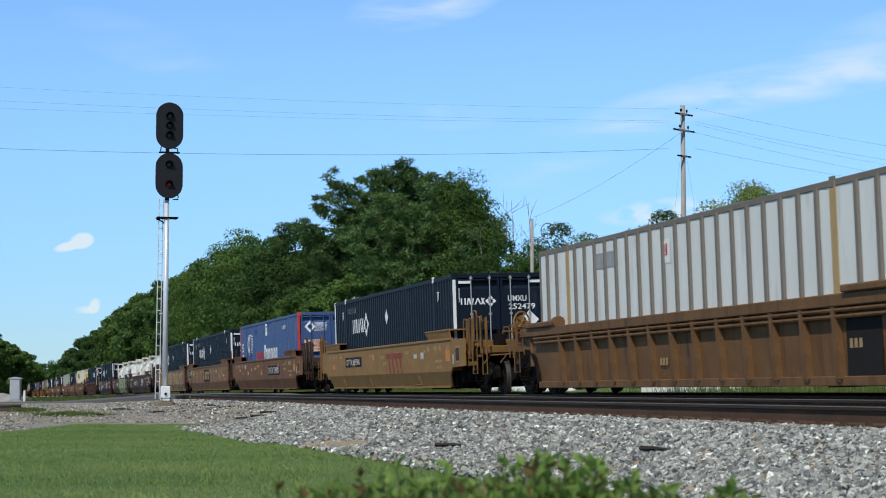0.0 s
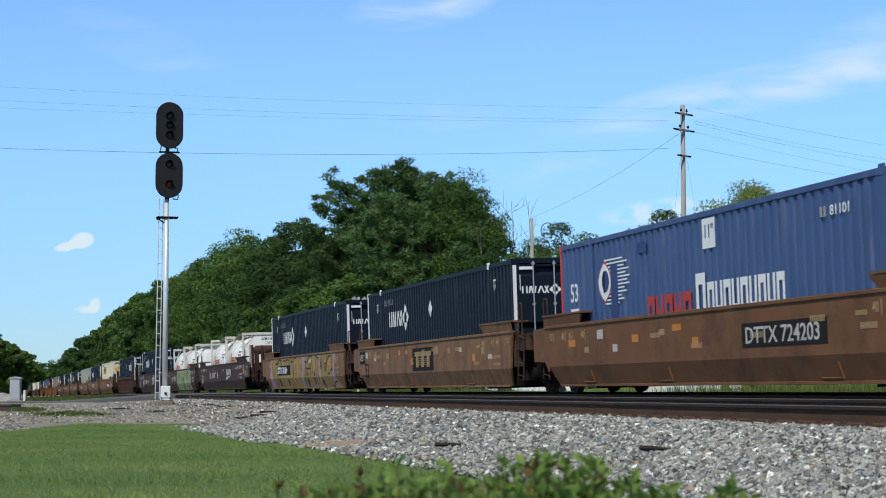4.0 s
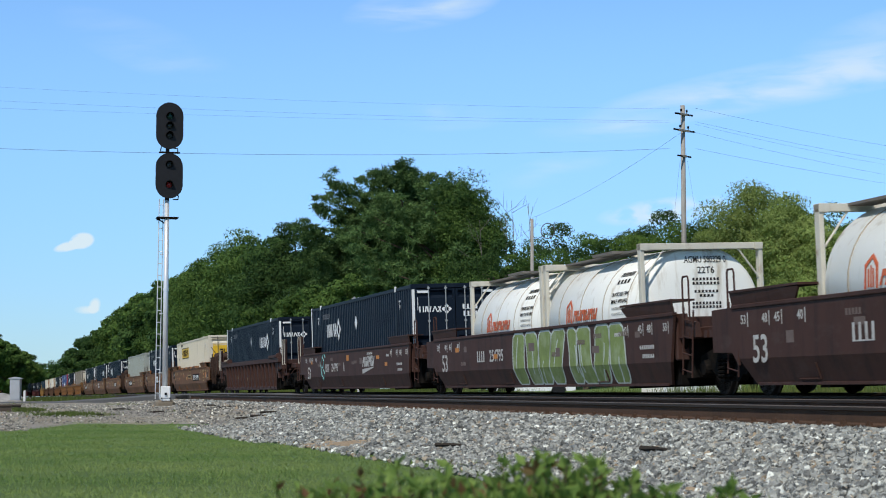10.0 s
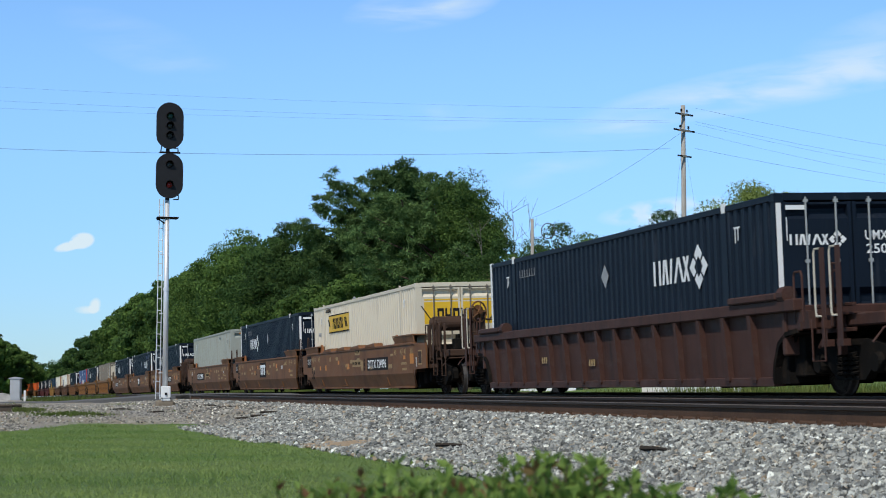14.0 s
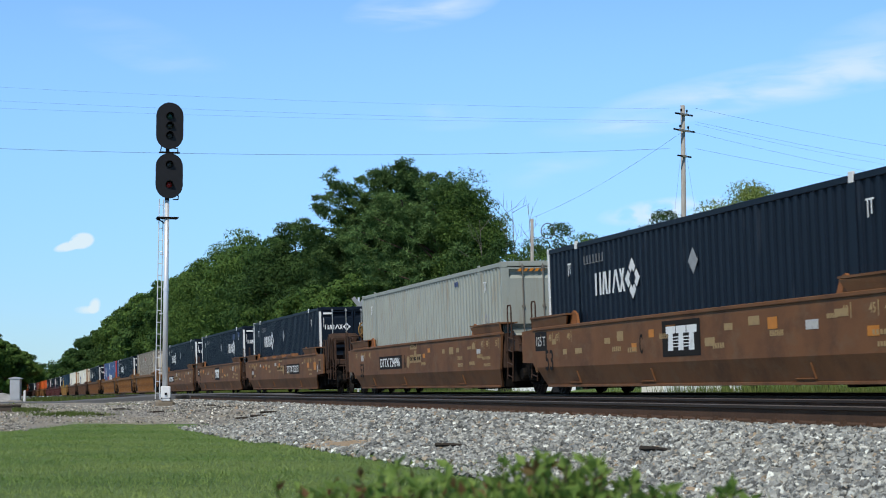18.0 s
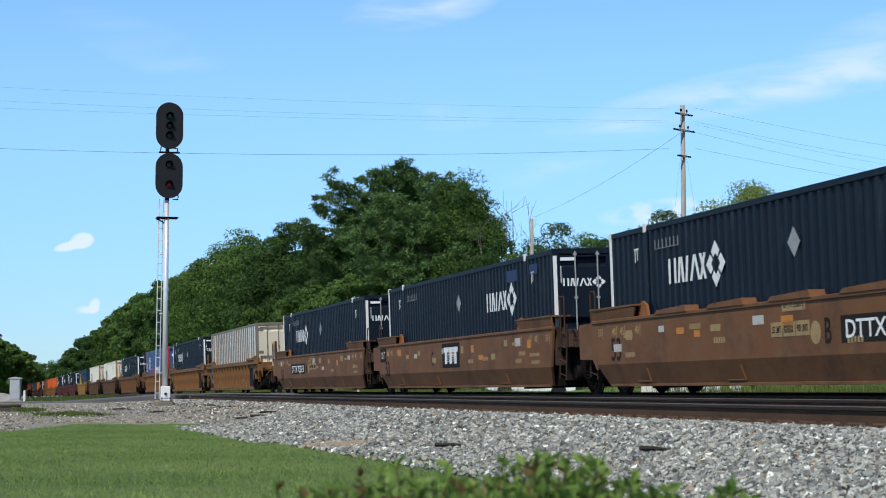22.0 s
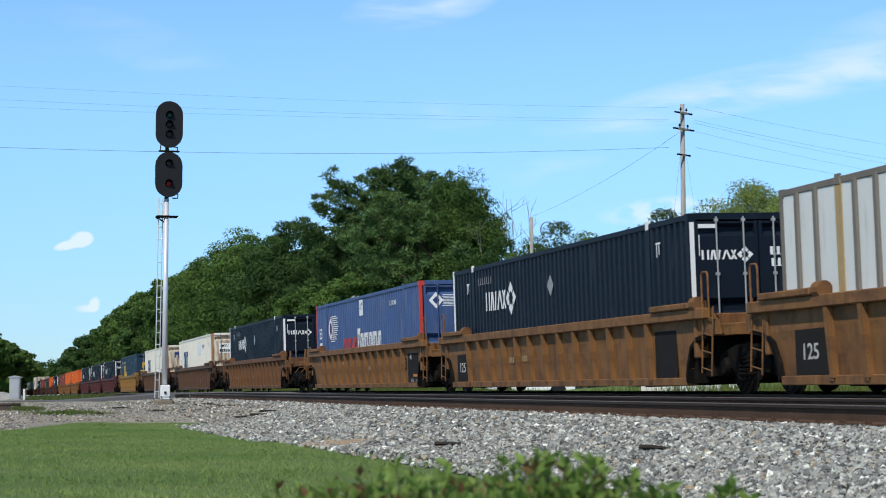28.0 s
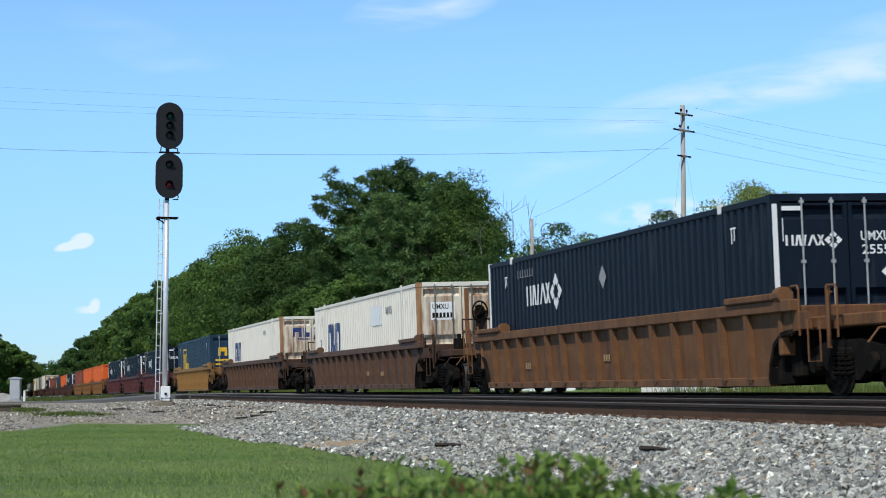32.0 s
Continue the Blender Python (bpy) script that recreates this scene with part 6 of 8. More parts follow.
        mark(box, "length_mark", -0.55, 2.38, bars(3, 0.36, 0.2, MARK_RED), yy + 0.008)
        if seed == 15:
            face_front(box, half, width, "owner_code", 0.62, 2.5, text_fit("UMXU", 0.42, 0.19, MARK_BLACK), 0.034)
            face_front(box, half, width, "door_number", 0.72, 2.2, text_fit("234283", 0.64, 0.2, MARK_BLACK), 0.034)
            for y in (-1.1, 1.1):
                for z in (2.6, 1.6):
                    face_front(box, half, width, "hinge", y, z, plate(0.3, 0.13, STEEL_POST), 0.034)
    return box


DOOR_NUMBERS = {1: "252479", 8: "250753", 12: "257722", 18: "255553"}
MARK_DIM = material("dim_grey_marking", (0.2, 0.205, 0.21), 0.65, var=0.3, scale=8)
MARK_GREYED = material("worn_grey_marking", (0.3, 0.31, 0.32), 0.65, var=0.25, scale=6)


def tank_container(x_front, seed):
    """A 20-foot tank in a frame; its middle lies 3.03 behind x_front."""
    half, w, h = 3.03, 1.22, 2.6
    box = thing("tank_container", "white tank in a cream steel frame on a well car", "container", group="tank containers on the train")
    MOVERS.append((box, x_front - half, FLOOR + 0.0))

    def shell():
        g = Shape()
        rad, ln = 1.195, 2.95
        prof = [(0.0, -ln)]
        for i in range(1, 7):
            a = math.pi / 2 * i / 6
            prof.append((rad * math.sin(a), -ln + 0.13 * (1 - math.cos(a))))
        prof += [(rad, 0.0)] + [(r_, -a_) for r_, a_ in prof[::-1]]
        g.turned(prof, 40, "x", (0, 0, 1.37))
        return g
    piece("tank", cached("tank_shell", shell, TANK_WHITE, smooth=True), box, label="white rounded tank with rust streaks")
    ring = cached("tank_ring", lambda: Shape().turned([(1.19, -0.014), (1.203, -0.014), (1.203, 0.014), (1.19, 0.014)], 40, "x", (0, 0, 1.37)), material("stained_seam", (0.4, 0.33, 0.24), 0.6, var=0.3, scale=2, dirt=(0.2, 0.12, 0.07), dirt_amount=0.5, dirt_scale=1.5))
    for dx in (-2.1, -0.7, 0.7, 2.1):
        piece("stiffening_ring", ring, box, (dx, 0, 0))

    def end_frame():
        g = Shape()
        for sd in (-1, 1):
            g.box(-0.08, 0.08, sd * w - 0.08 if sd > 0 else sd * w, sd * w if sd > 0 else sd * w + 0.08, 0, h, 0.01)
            g.box(-0.1, 0.1, min(sd * w, sd * (w - 0.16)), max(sd * w, sd * (w - 0.16)), h - 0.13, h, 0.006)
            g.tube((0, sd * (w - 0.04), 0.6), (0, sd * 0.45, 0.08), 0.045, n=8)
            g.tube((0.03, sd * (w - 0.04), 1.9), (0.03, sd * 0.7, h - 0.06), 0.018, n=6)
        g.box(-0.07, 0.07, -w + 0.08, w - 0.08, 0.0, 0.12, 0.008)
        g.box(-0.07, 0.07, -w + 0.08, w - 0.08, h - 0.12, h, 0.008)
        return g
    for ex in (-1, 1):
        piece("end_frame", cached("tank_end_frame", end_frame, TANK_FRAME), box, (ex * (half - 0.09), 0, 0))
    for y in (-w, w - 0.08):
        piece("side_rail", cached("tank_side_rail", lambda: Shape().box(-half, half, 0, 0.08, 0.0, 0.12, 0.008), TANK_FRAME), box, (0, y, 0))
    piece("walkway", cached("tank_walkway", lambda: Shape().box(-half + 0.1, half - 0.1, -0.75, -0.35, h - 0.04, h).box(-half + 0.1, half - 0.1, 0.2, 0.5, h - 0.04, h)
                            .box(-0.5, 0.7, -0.95, -0.3, h - 0.02, h + 0.03), STEEL_POST), box, label="grey steel walkway")
    piece("manhole", cached("tank_manhole", lambda: Shape().turned([(0.0, 0.12), (0.26, 0.12), (0.3, 0.06), (0.3, -0.1)], 18, "z", (0, 0, h - 0.12)), TANK_FRAME), box)

    def curved(w_, z_, me_name, mat, n=1, gap=0.3, hh=0.3):
        def make():
            p = w_ / n
            cols = [-w_ / 2 + p * (i + k * (1 - gap)) for i in range(n) for k in (0, 1)]
            v, m = [], len(cols)
            for j in (0.0, 0.08, 0.36, 0.68, 1.0):
                z = z_ - hh / 2 + hh * j
                v += [(x, -math.sqrt(max(0.01, 1.2 ** 2 - (z - 1.37) ** 2)), z) for x in cols]
            return Shape().add(v, [(j * m + i, j * m + i + 1, (j + 1) * m + i + 1, (j + 1) * m + i) for j in range(4) for i in range(m - 1) if j == 0 or i % 2 == 0])
        return cached((me_name, w_, z_, n, hh), make, mat)
    def wrapped(name, flat, z_):
        """A flat mark laid round the tank's near side."""
        key = ("wrapped", name, z_)
        if key not in MESHES:
            me = flat.copy()
            for p in me.vertices:
                z = z_ + p.co.y
                p.co = (p.co.x, -math.sqrt(1.206 ** 2 - (z - 1.37) ** 2) - p.co.z, z)
            MESHES[key] = me
        return MESHES[key]
    piece("lettering", wrapped("tank_name", blocks(6, 1.5, 0.22, MARK_ORANGE_RED, 0.05), 1.42), box, (-0.35, 0, 0), label="red lettering blocks")
    emblem = cached("tank_emblem", lambda: Shape().prism([(-0.2, -0.22), (-0.14, -0.22), (-0.14, 0.08), (0.0, 0.2), (0.14, 0.08), (0.14, -0.22), (0.2, -0.22), (0.2, 0.12), (0.0, 0.27), (-0.2, 0.12)], "z", 0, 0.002)
                    .box(-0.09, -0.05, -0.2, 0.06, 0, 0.002).box(-0.02, 0.02, -0.2, 0.1, 0, 0.002).box(0.05, 0.09, -0.2, 0.06, 0, 0.002), MARK_ORANGE_RED)
    piece("logo", wrapped("tank_emblem", emblem, 1.5), box, (-1.4, 0, 0))
    for words, ww, z in (("UN PORTABLE TANK", 0.95, 1.74), ("IMPACT APPROVED", 0.9, 1.6)):
        piece("tank_note", wrapped(words, text_fit(words, ww, 0.075, MARK_BLACK), z), box, (1.65, 0, 0))
    for z, n in ((2.12, 9), (1.98, 4)):
        piece("number_bar", curved(0.75, z, "tank_number", MARK_BLACK, n, 0.45, 0.08), box, (1.6, 0, 0))
    for z in (1.47, 1.36):
        piece("stencil", curved(0.8, z, "tank_note", MARK_GREYED, 12, 0.55, 0.05), box, (1.65, 0, 0))
    def end_panel():
        g = Shape().prism([(-0.62, 2.5), (-1.1, 1.95), (-1.1, 0.55), (-0.6, 0.15), (0.6, 0.15), (1.1, 0.55), (1.1, 1.95), (0.62, 2.5)], "x", 2.9, 2.965)
        g.slot = 1
        rim = [(-0.62, 2.5), (-1.1, 1.95), (-1.1, 0.55), (-0.6, 0.15), (0.6, 0.15), (1.1, 0.55), (1.1, 1.95), (0.62, 2.5), (-0.62, 2.5)]
        g.pipe([(2.966, a, b) for a, b in rim], 0.014, 5)
        return g
    if seed < 6:
        piece("end_panel", cached("tank_end_panel", end_panel, TANK_WHITE, MATS["stained_seam"]), box, label="flat white end panel with cut corners")
    def on_end(name, key, flat, z_):
        """A flat mark on the tank's front end: on the panel, or laid on the rounded head."""
        if seed < 6:
            return piece(name, flat, box, (2.967, 0.1, z_), (90, 0, 90))
        if ("on_end", key, z_) not in MESHES:
            me = flat.copy()
            for p in me.vertices:
                y, z = 0.1 + p.co.x, z_ + p.co.y
                k = min(0.99, (y * y + (z - 1.37) ** 2) / 1.195 ** 2)
                p.co = (2.95 - 0.13 * (1 - math.sqrt(1 - k)) + 0.003 + p.co.z, y, z)
            MESHES["on_end", key, z_] = me
        return piece(name, MESHES["on_end", key, z_], box)
    code = {5: "AGMU 580471 6", 6: "AGMU 580329 0"}.get(seed)
    if code:
        on_end("tank_code", code, text_fit(code, 0.84, 0.13, MARK_BLACK), 2.3)
    on_end("tank_code", "size code", text_fit("22T6", 0.34, 0.13, MARK_BLACK), 2.1)
    for z, n, ww in ((1.93, 8, 0.56), (1.85, 8, 0.56), (1.7, 7, 0.5), (1.62, 4, 0.3), (1.48, 9, 0.6), (1.41, 9, 0.6)):
        on_end("number_bar", ("note", n, ww), bars(n, ww, 0.05, MARK_BLACK, 0.4), z)
    return box


MARK_ORANGE_RED = material("orange_red_marking", (0.6, 0.13, 0.05), 0.55, var=0.12)


# ---- the consist, front to rear: x of the load's front end at the start ----
def build_train():
    brown3 = "brown smooth-sided articulated well car unit with faded stickers"
    wine = "dark maroon smooth-sided articulated well car unit"
    ribo = "rust-stained ochre well car with ribbed sides"
    ribb = "dark brown well car with ribbed sides"
    navy = "navy blue corrugated 53-foot container with white tile device"
    # index, x, ribbed, paint, coupled ahead, coupled behind, car label, marks, container style, paint, label
    rows = [
        (0, -21.74, True, GRIMY_OCHRE, True, True, ribo, [("53", 7.3, 0.7), ("dark", 7.6, 0.75)], "panel", PANEL_WHITE, "white panel container with grey wall posts"),
        (1, -45.55, False, OCHRE, True, True, "ochre smooth-sided single well car with a faded red device", [("red logo", 2.0, 0.9), ("number", -4.0, 1.02)], "navy", NAVY, navy),
        (2, -69.32, False, BROWN, True, False, brown3, [("number", 3.2, 0.95)], "blue", BLUE, "blue corrugated container with red corner posts and white lettering"),
        (3, -89.08, False, TAN, False, False, brown3, [("faded logo", 0.0, 0.95), ("53", -7.4, 0.7), ("125 T", -8.05, 1.12)], "navy", NAVY, navy),
        (4, -108.75, False, TAN, False, True, "brown well car unit covered in yellow and lilac graffiti", [("yellow graffiti", 0.4, 0.8), ("number", -3.8, 0.9)], "navy", NAVY, navy),
        (5, -132.4, False, MAROON, True, False, wine, [("swoosh logo", 3.1, 0.95), ("plain number", -3.2, 0.9), ("53", -7.6, 0.72)], "tanks", None, ""),
        (6, -152.2, False, MAROON, False, False, "dark maroon well car unit with green graffiti", [("green graffiti", 2.4, 0.84), ("plain number", -3.0, 0.92), ("53", -7.5, 0.78)], "tanks", None, ""),
        (7, -172.3, False, MAROON, False, True, wine, [("swoosh logo", 3.0, 0.95), ("plain number", -3.0, 0.9), ("53", -7.6, 0.72), ("small tag", -4.8, 0.95)], "navy", NAVY, navy),
        (8, -196.16, True, MAROON, True, True, ribb, [], "navy", NAVY, navy),
        (9, -220.1, False, BROWN, True, False, brown3, [("number", 3.7, 0.92), ("53", -7.3, 0.72), ("125 T", -8.1, 1.15)], "cream", CREAM, "cream corrugated container with yellow name panels"),
        (10, -239.66, False, BROWN, False, False, brown3, [("block logo", 0.0, 1.0), ("53", -7.5, 0.72), ("125 T", -8.05, 1.15)], "navy", NAVY, navy),
        (11, -259.4, False, BROWN, False, True, brown3, [("number", -3.2, 0.93), ("53", -7.3, 0.72)], "grey", GREY, "pale grey corrugated container with rusty edges"),
        (12, -283.42, False, BROWN, True, False, brown3, [("number", 3.5, 0.95), ("53", -7.3, 0.85)], "navy", NAVY, navy),
        (13, -303.24, False, BROWN, False, False, brown3, [("block logo", 0.0, 1.0), ("53", -7.5, 0.72), ("125 T", -8.05, 1.15)], "navy", NAVY, "navy blue corrugated container with repainted blue patches"),
        (14, -322.87, False, BROWN, False, True, brown3, [("number", -3.6, 0.93), ("53", -7.3, 0.72)], "navy", NAVY, navy),
        (15, -346.75, True, RUST_OCHRE, True, False, ribo, [("dark", -7.6, 0.75), ("125t", -7.6, 0.75), ("dark", 7.6, 0.75)], "panel", PANEL_WHITE, "white panel container with grey wall posts and cream doors"),
        (16, -366.6, True, RUST_OCHRE, False, False, ribo, [("dark", 7.6, 0.75), ("dark", -7.7, 0.75), ("125t", -7.7, 0.75)], "navy", NAVY, navy),
        (17, -386.5, True, RUST_OCHRE, False, True, ribo, [("end panel", 7.42, 0.75)], "blue", BLUE, "blue corrugated container with red corner posts and white lettering"),
        (18, -410.28, True, RUST_BROWN, True, True, ribo, [], "navy", NAVY, navy),
        (19, -433.9, True, DARK_BROWN, True, True, ribb, [], "rusty", WHITE, "white corrugated container with rust-streaked cream doors"),
        (20, -458.1, True, DARK_BROWN, True, True, ribb, [], "white", WHITE, "white corrugated container with a dark blue device"),
        (21, -481.8, True, OCHRE, True, True, "bright ochre well car with ribbed sides", [], "csx", CSX_BLUE, "deep blue container with a yellow device"),
        (22, -505.5, True, WINE, True, False, "wine-red well car unit with ribbed sides", [], "navy", NAVY, navy),
        (23, -525.8, True, WINE, False, False, "wine-red well car unit with ribbed sides", [], "navy", NAVY, navy),
        (24, -546.0, True, WINE, False, True, "wine-red well car unit with ribbed sides", [], "navy", NAVY, navy),
        (25, -569.8, True, RUST_OCHRE, True, False, ribo, [], "plain", ORANGE, "bright orange corrugated container"),
        (26, -589.6, True, RUST_OCHRE, False, False, ribo, [], "plain", ORANGE, "bright orange corrugated container"),
        (27, -609.4, True, RUST_OCHRE, False, True, ribo, [], "plain", RED_DULL, "dull red corrugated container"),
        (28, -633.2, True, MAROON, True, False, ribb, [], "navy", NAVY, navy),
        (29, -653.0, True, MAROON, False, False, ribb, [], "plain", ORANGE, "bright orange corrugated container"),
        (30, -672.8, True, MAROON, False, True, ribb, [], "csx", CSX_BLUE, "deep blue container with a yellow device"),
        (31, -696.6, True, MAROON, True, False, ribb, [], "plain", RED_DULL, "dull red corrugated container"),
        (32, -716.4, True, MAROON, False, False, ribb, [], "navy", NAVY, navy),
        (33, -736.2, True, MAROON, False, True, ribb, [], "white", WHITE, "white corrugated container with a dark blue device"),
        (34, -760.0, True, DARK_BROWN, True, True, ribb, [], "grey", GREY, "pale grey corrugated container with rusty edges"),
        (35, -784.0, True, DARK_BROWN, True, True, ribb, [], "cream", CREAM, "cream corrugated container with yellow name panels"),
        (36, -808.0, True, DARK_BROWN, True, True, ribb, [], "cream", CREAM, "cream corrugated container with yellow name panels"),
        (37, -832.0, True, DARK_BROWN, True, True, ribb, [], "navy", NAVY, navy),
        (38, -856.0, True, DARK_BROWN, True, True, ribb, [], "rusty", WHITE, "white corrugated container with rust-streaked cream doors"),
        (39, -880.0, True, DARK_BROWN, True, True, ribb, [], "navy", NAVY, navy),
    ]
    for i, x, ribbed, paint, cf, cr, label, marks, style, cpaint, clabel in rows:
        well_car(i, x, ribbed, paint, cf, cr, label, marks, i <= 20, cr)
        if style == "tanks":
            front = {5: -134.35, 6: -153.9}[i]
            tank_container(front, i)
            tank_container(front - 6.2, i + 0.5)
        else:
            container(x, clabel, cpaint, style, i, 0.9 if i in (33, 34, 35, 36) else 0.0)


build_train()


# ---- trees ----
def leaves(rg, centres, radii, per, size, flat=0.62, shell=0.72):
    """Small leaf sheets round clump centres: vertices and faces as arrays."""
    n = len(centres) * per
    c = np.repeat(np.asarray(centres), per, 0)
    rad = np.repeat(np.asarray(radii), per)
    d = rg.normal(0, 1, (n, 3)) + (0, 0, 0.4)
    d /= np.linalg.norm(d, axis=1)[:, None]
    dist = rad * (shell + (1 - shell) * rg.random(n)) * rg.uniform(0.75, 1.1, n)
    p = c + d * dist[:, None] * np.array([1, 1, flat])
    a = d + rg.normal(0, 0.42, (n, 3))
    a /= np.linalg.norm(a, axis=1)[:, None]
    u = np.cross(a, rg.normal(0, 1, (n, 3)))
    u /= np.linalg.norm(u, axis=1)[:, None]
    w = np.cross(a, u)
    s = size * rg.uniform(0.55, 1.25, n)[:, None]
    q = np.stack([p - u * s, p + w * s * 0.55 + a * s * 0.15, p + u * s * 0.9 - w * s * 0.4], 1)
    return q.reshape(-1, 3)


def needles(rg, centres, radii, per, length):
    """Tufts of long thin needles that point outwards from clump centres."""
    n = len(centres) * per
    c = np.repeat(np.asarray(centres), per, 0)
    rad = np.repeat(np.asarray(radii), per)
    d = rg.normal(0, 1, (n, 3)) + (0, 0, 0.35)
    d /= np.linalg.norm(d, axis=1)[:, None]
    p = c + d * (rad * rg.random(n) ** 0.5)[:, None] * np.array([1, 1, 0.6])
    a = d + rg.normal(0, 0.5, (n, 3))
    a /= np.linalg.norm(a, axis=1)[:, None]
    u = np.cross(a, rg.normal(0, 1, (n, 3)))
    u /= np.linalg.norm(u, axis=1)[:, None]
    s = length * rg.uniform(0.6, 1.3, n)[:, None]
    return np.stack([p - u * s * 0.15, p + u * s * 0.15, p + a * s], 1).reshape(-1, 3)


def quads(v):
    n = len(v) // 3
    return np.arange(n * 3).reshape(n, 3)


def leaf_mesh(name, v, mat):
    me = bpy.data.meshes.new(name)
    me.from_pydata(v.tolist(), [], quads(v).tolist())
    me.materials.append(mat)
    return me


def crown_clumps(rg, count, cz, rx, rz, r0, r1, bottom):
    out, rad = [], []
    while len(out) < count:
        d = rg.normal(0, 1, 3)
        d /= np.linalg.norm(d)
        k = rg.uniform(0.45, 1.0)
        p = np.array([d[0] * rx * k, d[1] * rx * k, cz + d[2] * rz * k])
        if p[2] > bottom:
            out.append(p)
            rad.append(rg.uniform(r0, r1))
    return np.array(out), np.array(rad)


def wood(trunk_h, r, limbs, rg, lean=0.0):
    g = Shape()
    pts = [Vector((lean * k * k * trunk_h + 0.12 * math.sin(2.3 * k), 0.1 * math.sin(3.1 * k), trunk_h * k)) for k in (0, 0.25, 0.5, 0.75, 1.0)]
    for i in range(4):
        g.tube(pts[i], pts[i + 1], r * (1 - 0.2 * i), r * (1 - 0.2 * (i + 1)), 9, False)
    for p in limbs:
        k = min(0.95, max(0.3, p[2] / trunk_h * 0.72))
        b = pts[0].lerp(pts[4], k)
        mid = b.lerp(Vector(p), 0.5) + Vector((0, 0, 0.3))
        g.tube(b, mid, r * 0.32, r * 0.2, 5, False)
        g.tube(mid, p, r * 0.2, r * 0.06, 5, False)
    return g


def broadleaf(seed, h, spread, mat, label, clumps=120, per=330, size=0.195, low=0.08, group="trees along the line"):
    rg = np.random.default_rng(seed)
    c, rad = crown_clumps(rg, clumps, h * 0.56, spread, h * 0.42, 0.06 * h, 0.125 * h, h * low)
    t = thing("tree", label, "tree", group=group)
    piece("trunk", wood(h * 0.75, 0.022 * h, [tuple(p) for p in c[:14]], rg).mesh("trunk", BARK, smooth=True), t)
    tagged(piece("crown", leaf_mesh("crown", leaves(rg, c, rad, per, size), mat), t), kind="stuff")
    return t


def pine(seed, h, spread, label, limbs=84, per=125):
    rg = np.random.default_rng(seed)
    out, rad = [], []
    for i in range(limbs):
        k = (i + rg.random()) / limbs
        z = h * (0.24 + 0.68 * k)
        reach = spread * (1.05 - 0.62 * k ** 2.2) * rg.uniform(0.7, 1.0)
        a = rg.uniform(0, 2 * math.pi)
        rise = reach * rg.uniform(0.05, 0.28) + 0.9 * k
        for j in range(16):
            s = 0.3 + 0.7 * (j + rg.random()) / 16
            w = 0.16 * reach * s
            out.append((reach * s * math.cos(a) + rg.normal(0, w), reach * s * math.sin(a) + rg.normal(0, w), z + rise * s * s + rg.normal(0, 0.22)))
            rad.append(rg.uniform(0.4, 0.82))
    for reach, z0, rise, count in ((8.2, 0.6, 0.12, 64), (7.4, 0.53, 0.08, 56), (6.6, 0.7, 0.13, 60), (5.4, 0.79, 0.13, 50), (6.8, 0.45, 0.05, 44)):
        for j in range(count):
            s = (j + rg.random()) / count
            out.append((rg.normal(0, 1.1), -reach * s - 0.6, h * (z0 + rise * s * s) + rg.normal(0, 0.55)))
            rad.append(rg.uniform(0.38, 0.75))
    for i in range(40):
        a, k = rg.uniform(0, 2 * math.pi), rg.random()
        q = spread * 0.4 * (1 - 0.6 * k)
        out.append((q * math.cos(a), q * math.sin(a), h * (0.25 + 0.6 * k)))
        rad.append(1.3)
    t = thing("pine_tree", label, "tree", group="trees along the line")
    piece("trunk", wood(h * 0.95, 0.02 * h, out[15:1100:30], rg).mesh("trunk", BARK, smooth=True), t)
    out, rad = np.array(out), np.array(rad)
    v = np.concatenate([needles(rg, out, rad, per // 2, 0.27), leaves(rg, out, rad * 0.95, per // 2, 0.15, 0.6, 0.6)])
    tagged(piece("crown", leaf_mesh("crown", v, PINE), t), kind="stuff")
    return t


def standing(x, y, turn=0.0, k=1.0):
    return pose(x, y, land(x, y) - 0.05, 0, 0, turn)


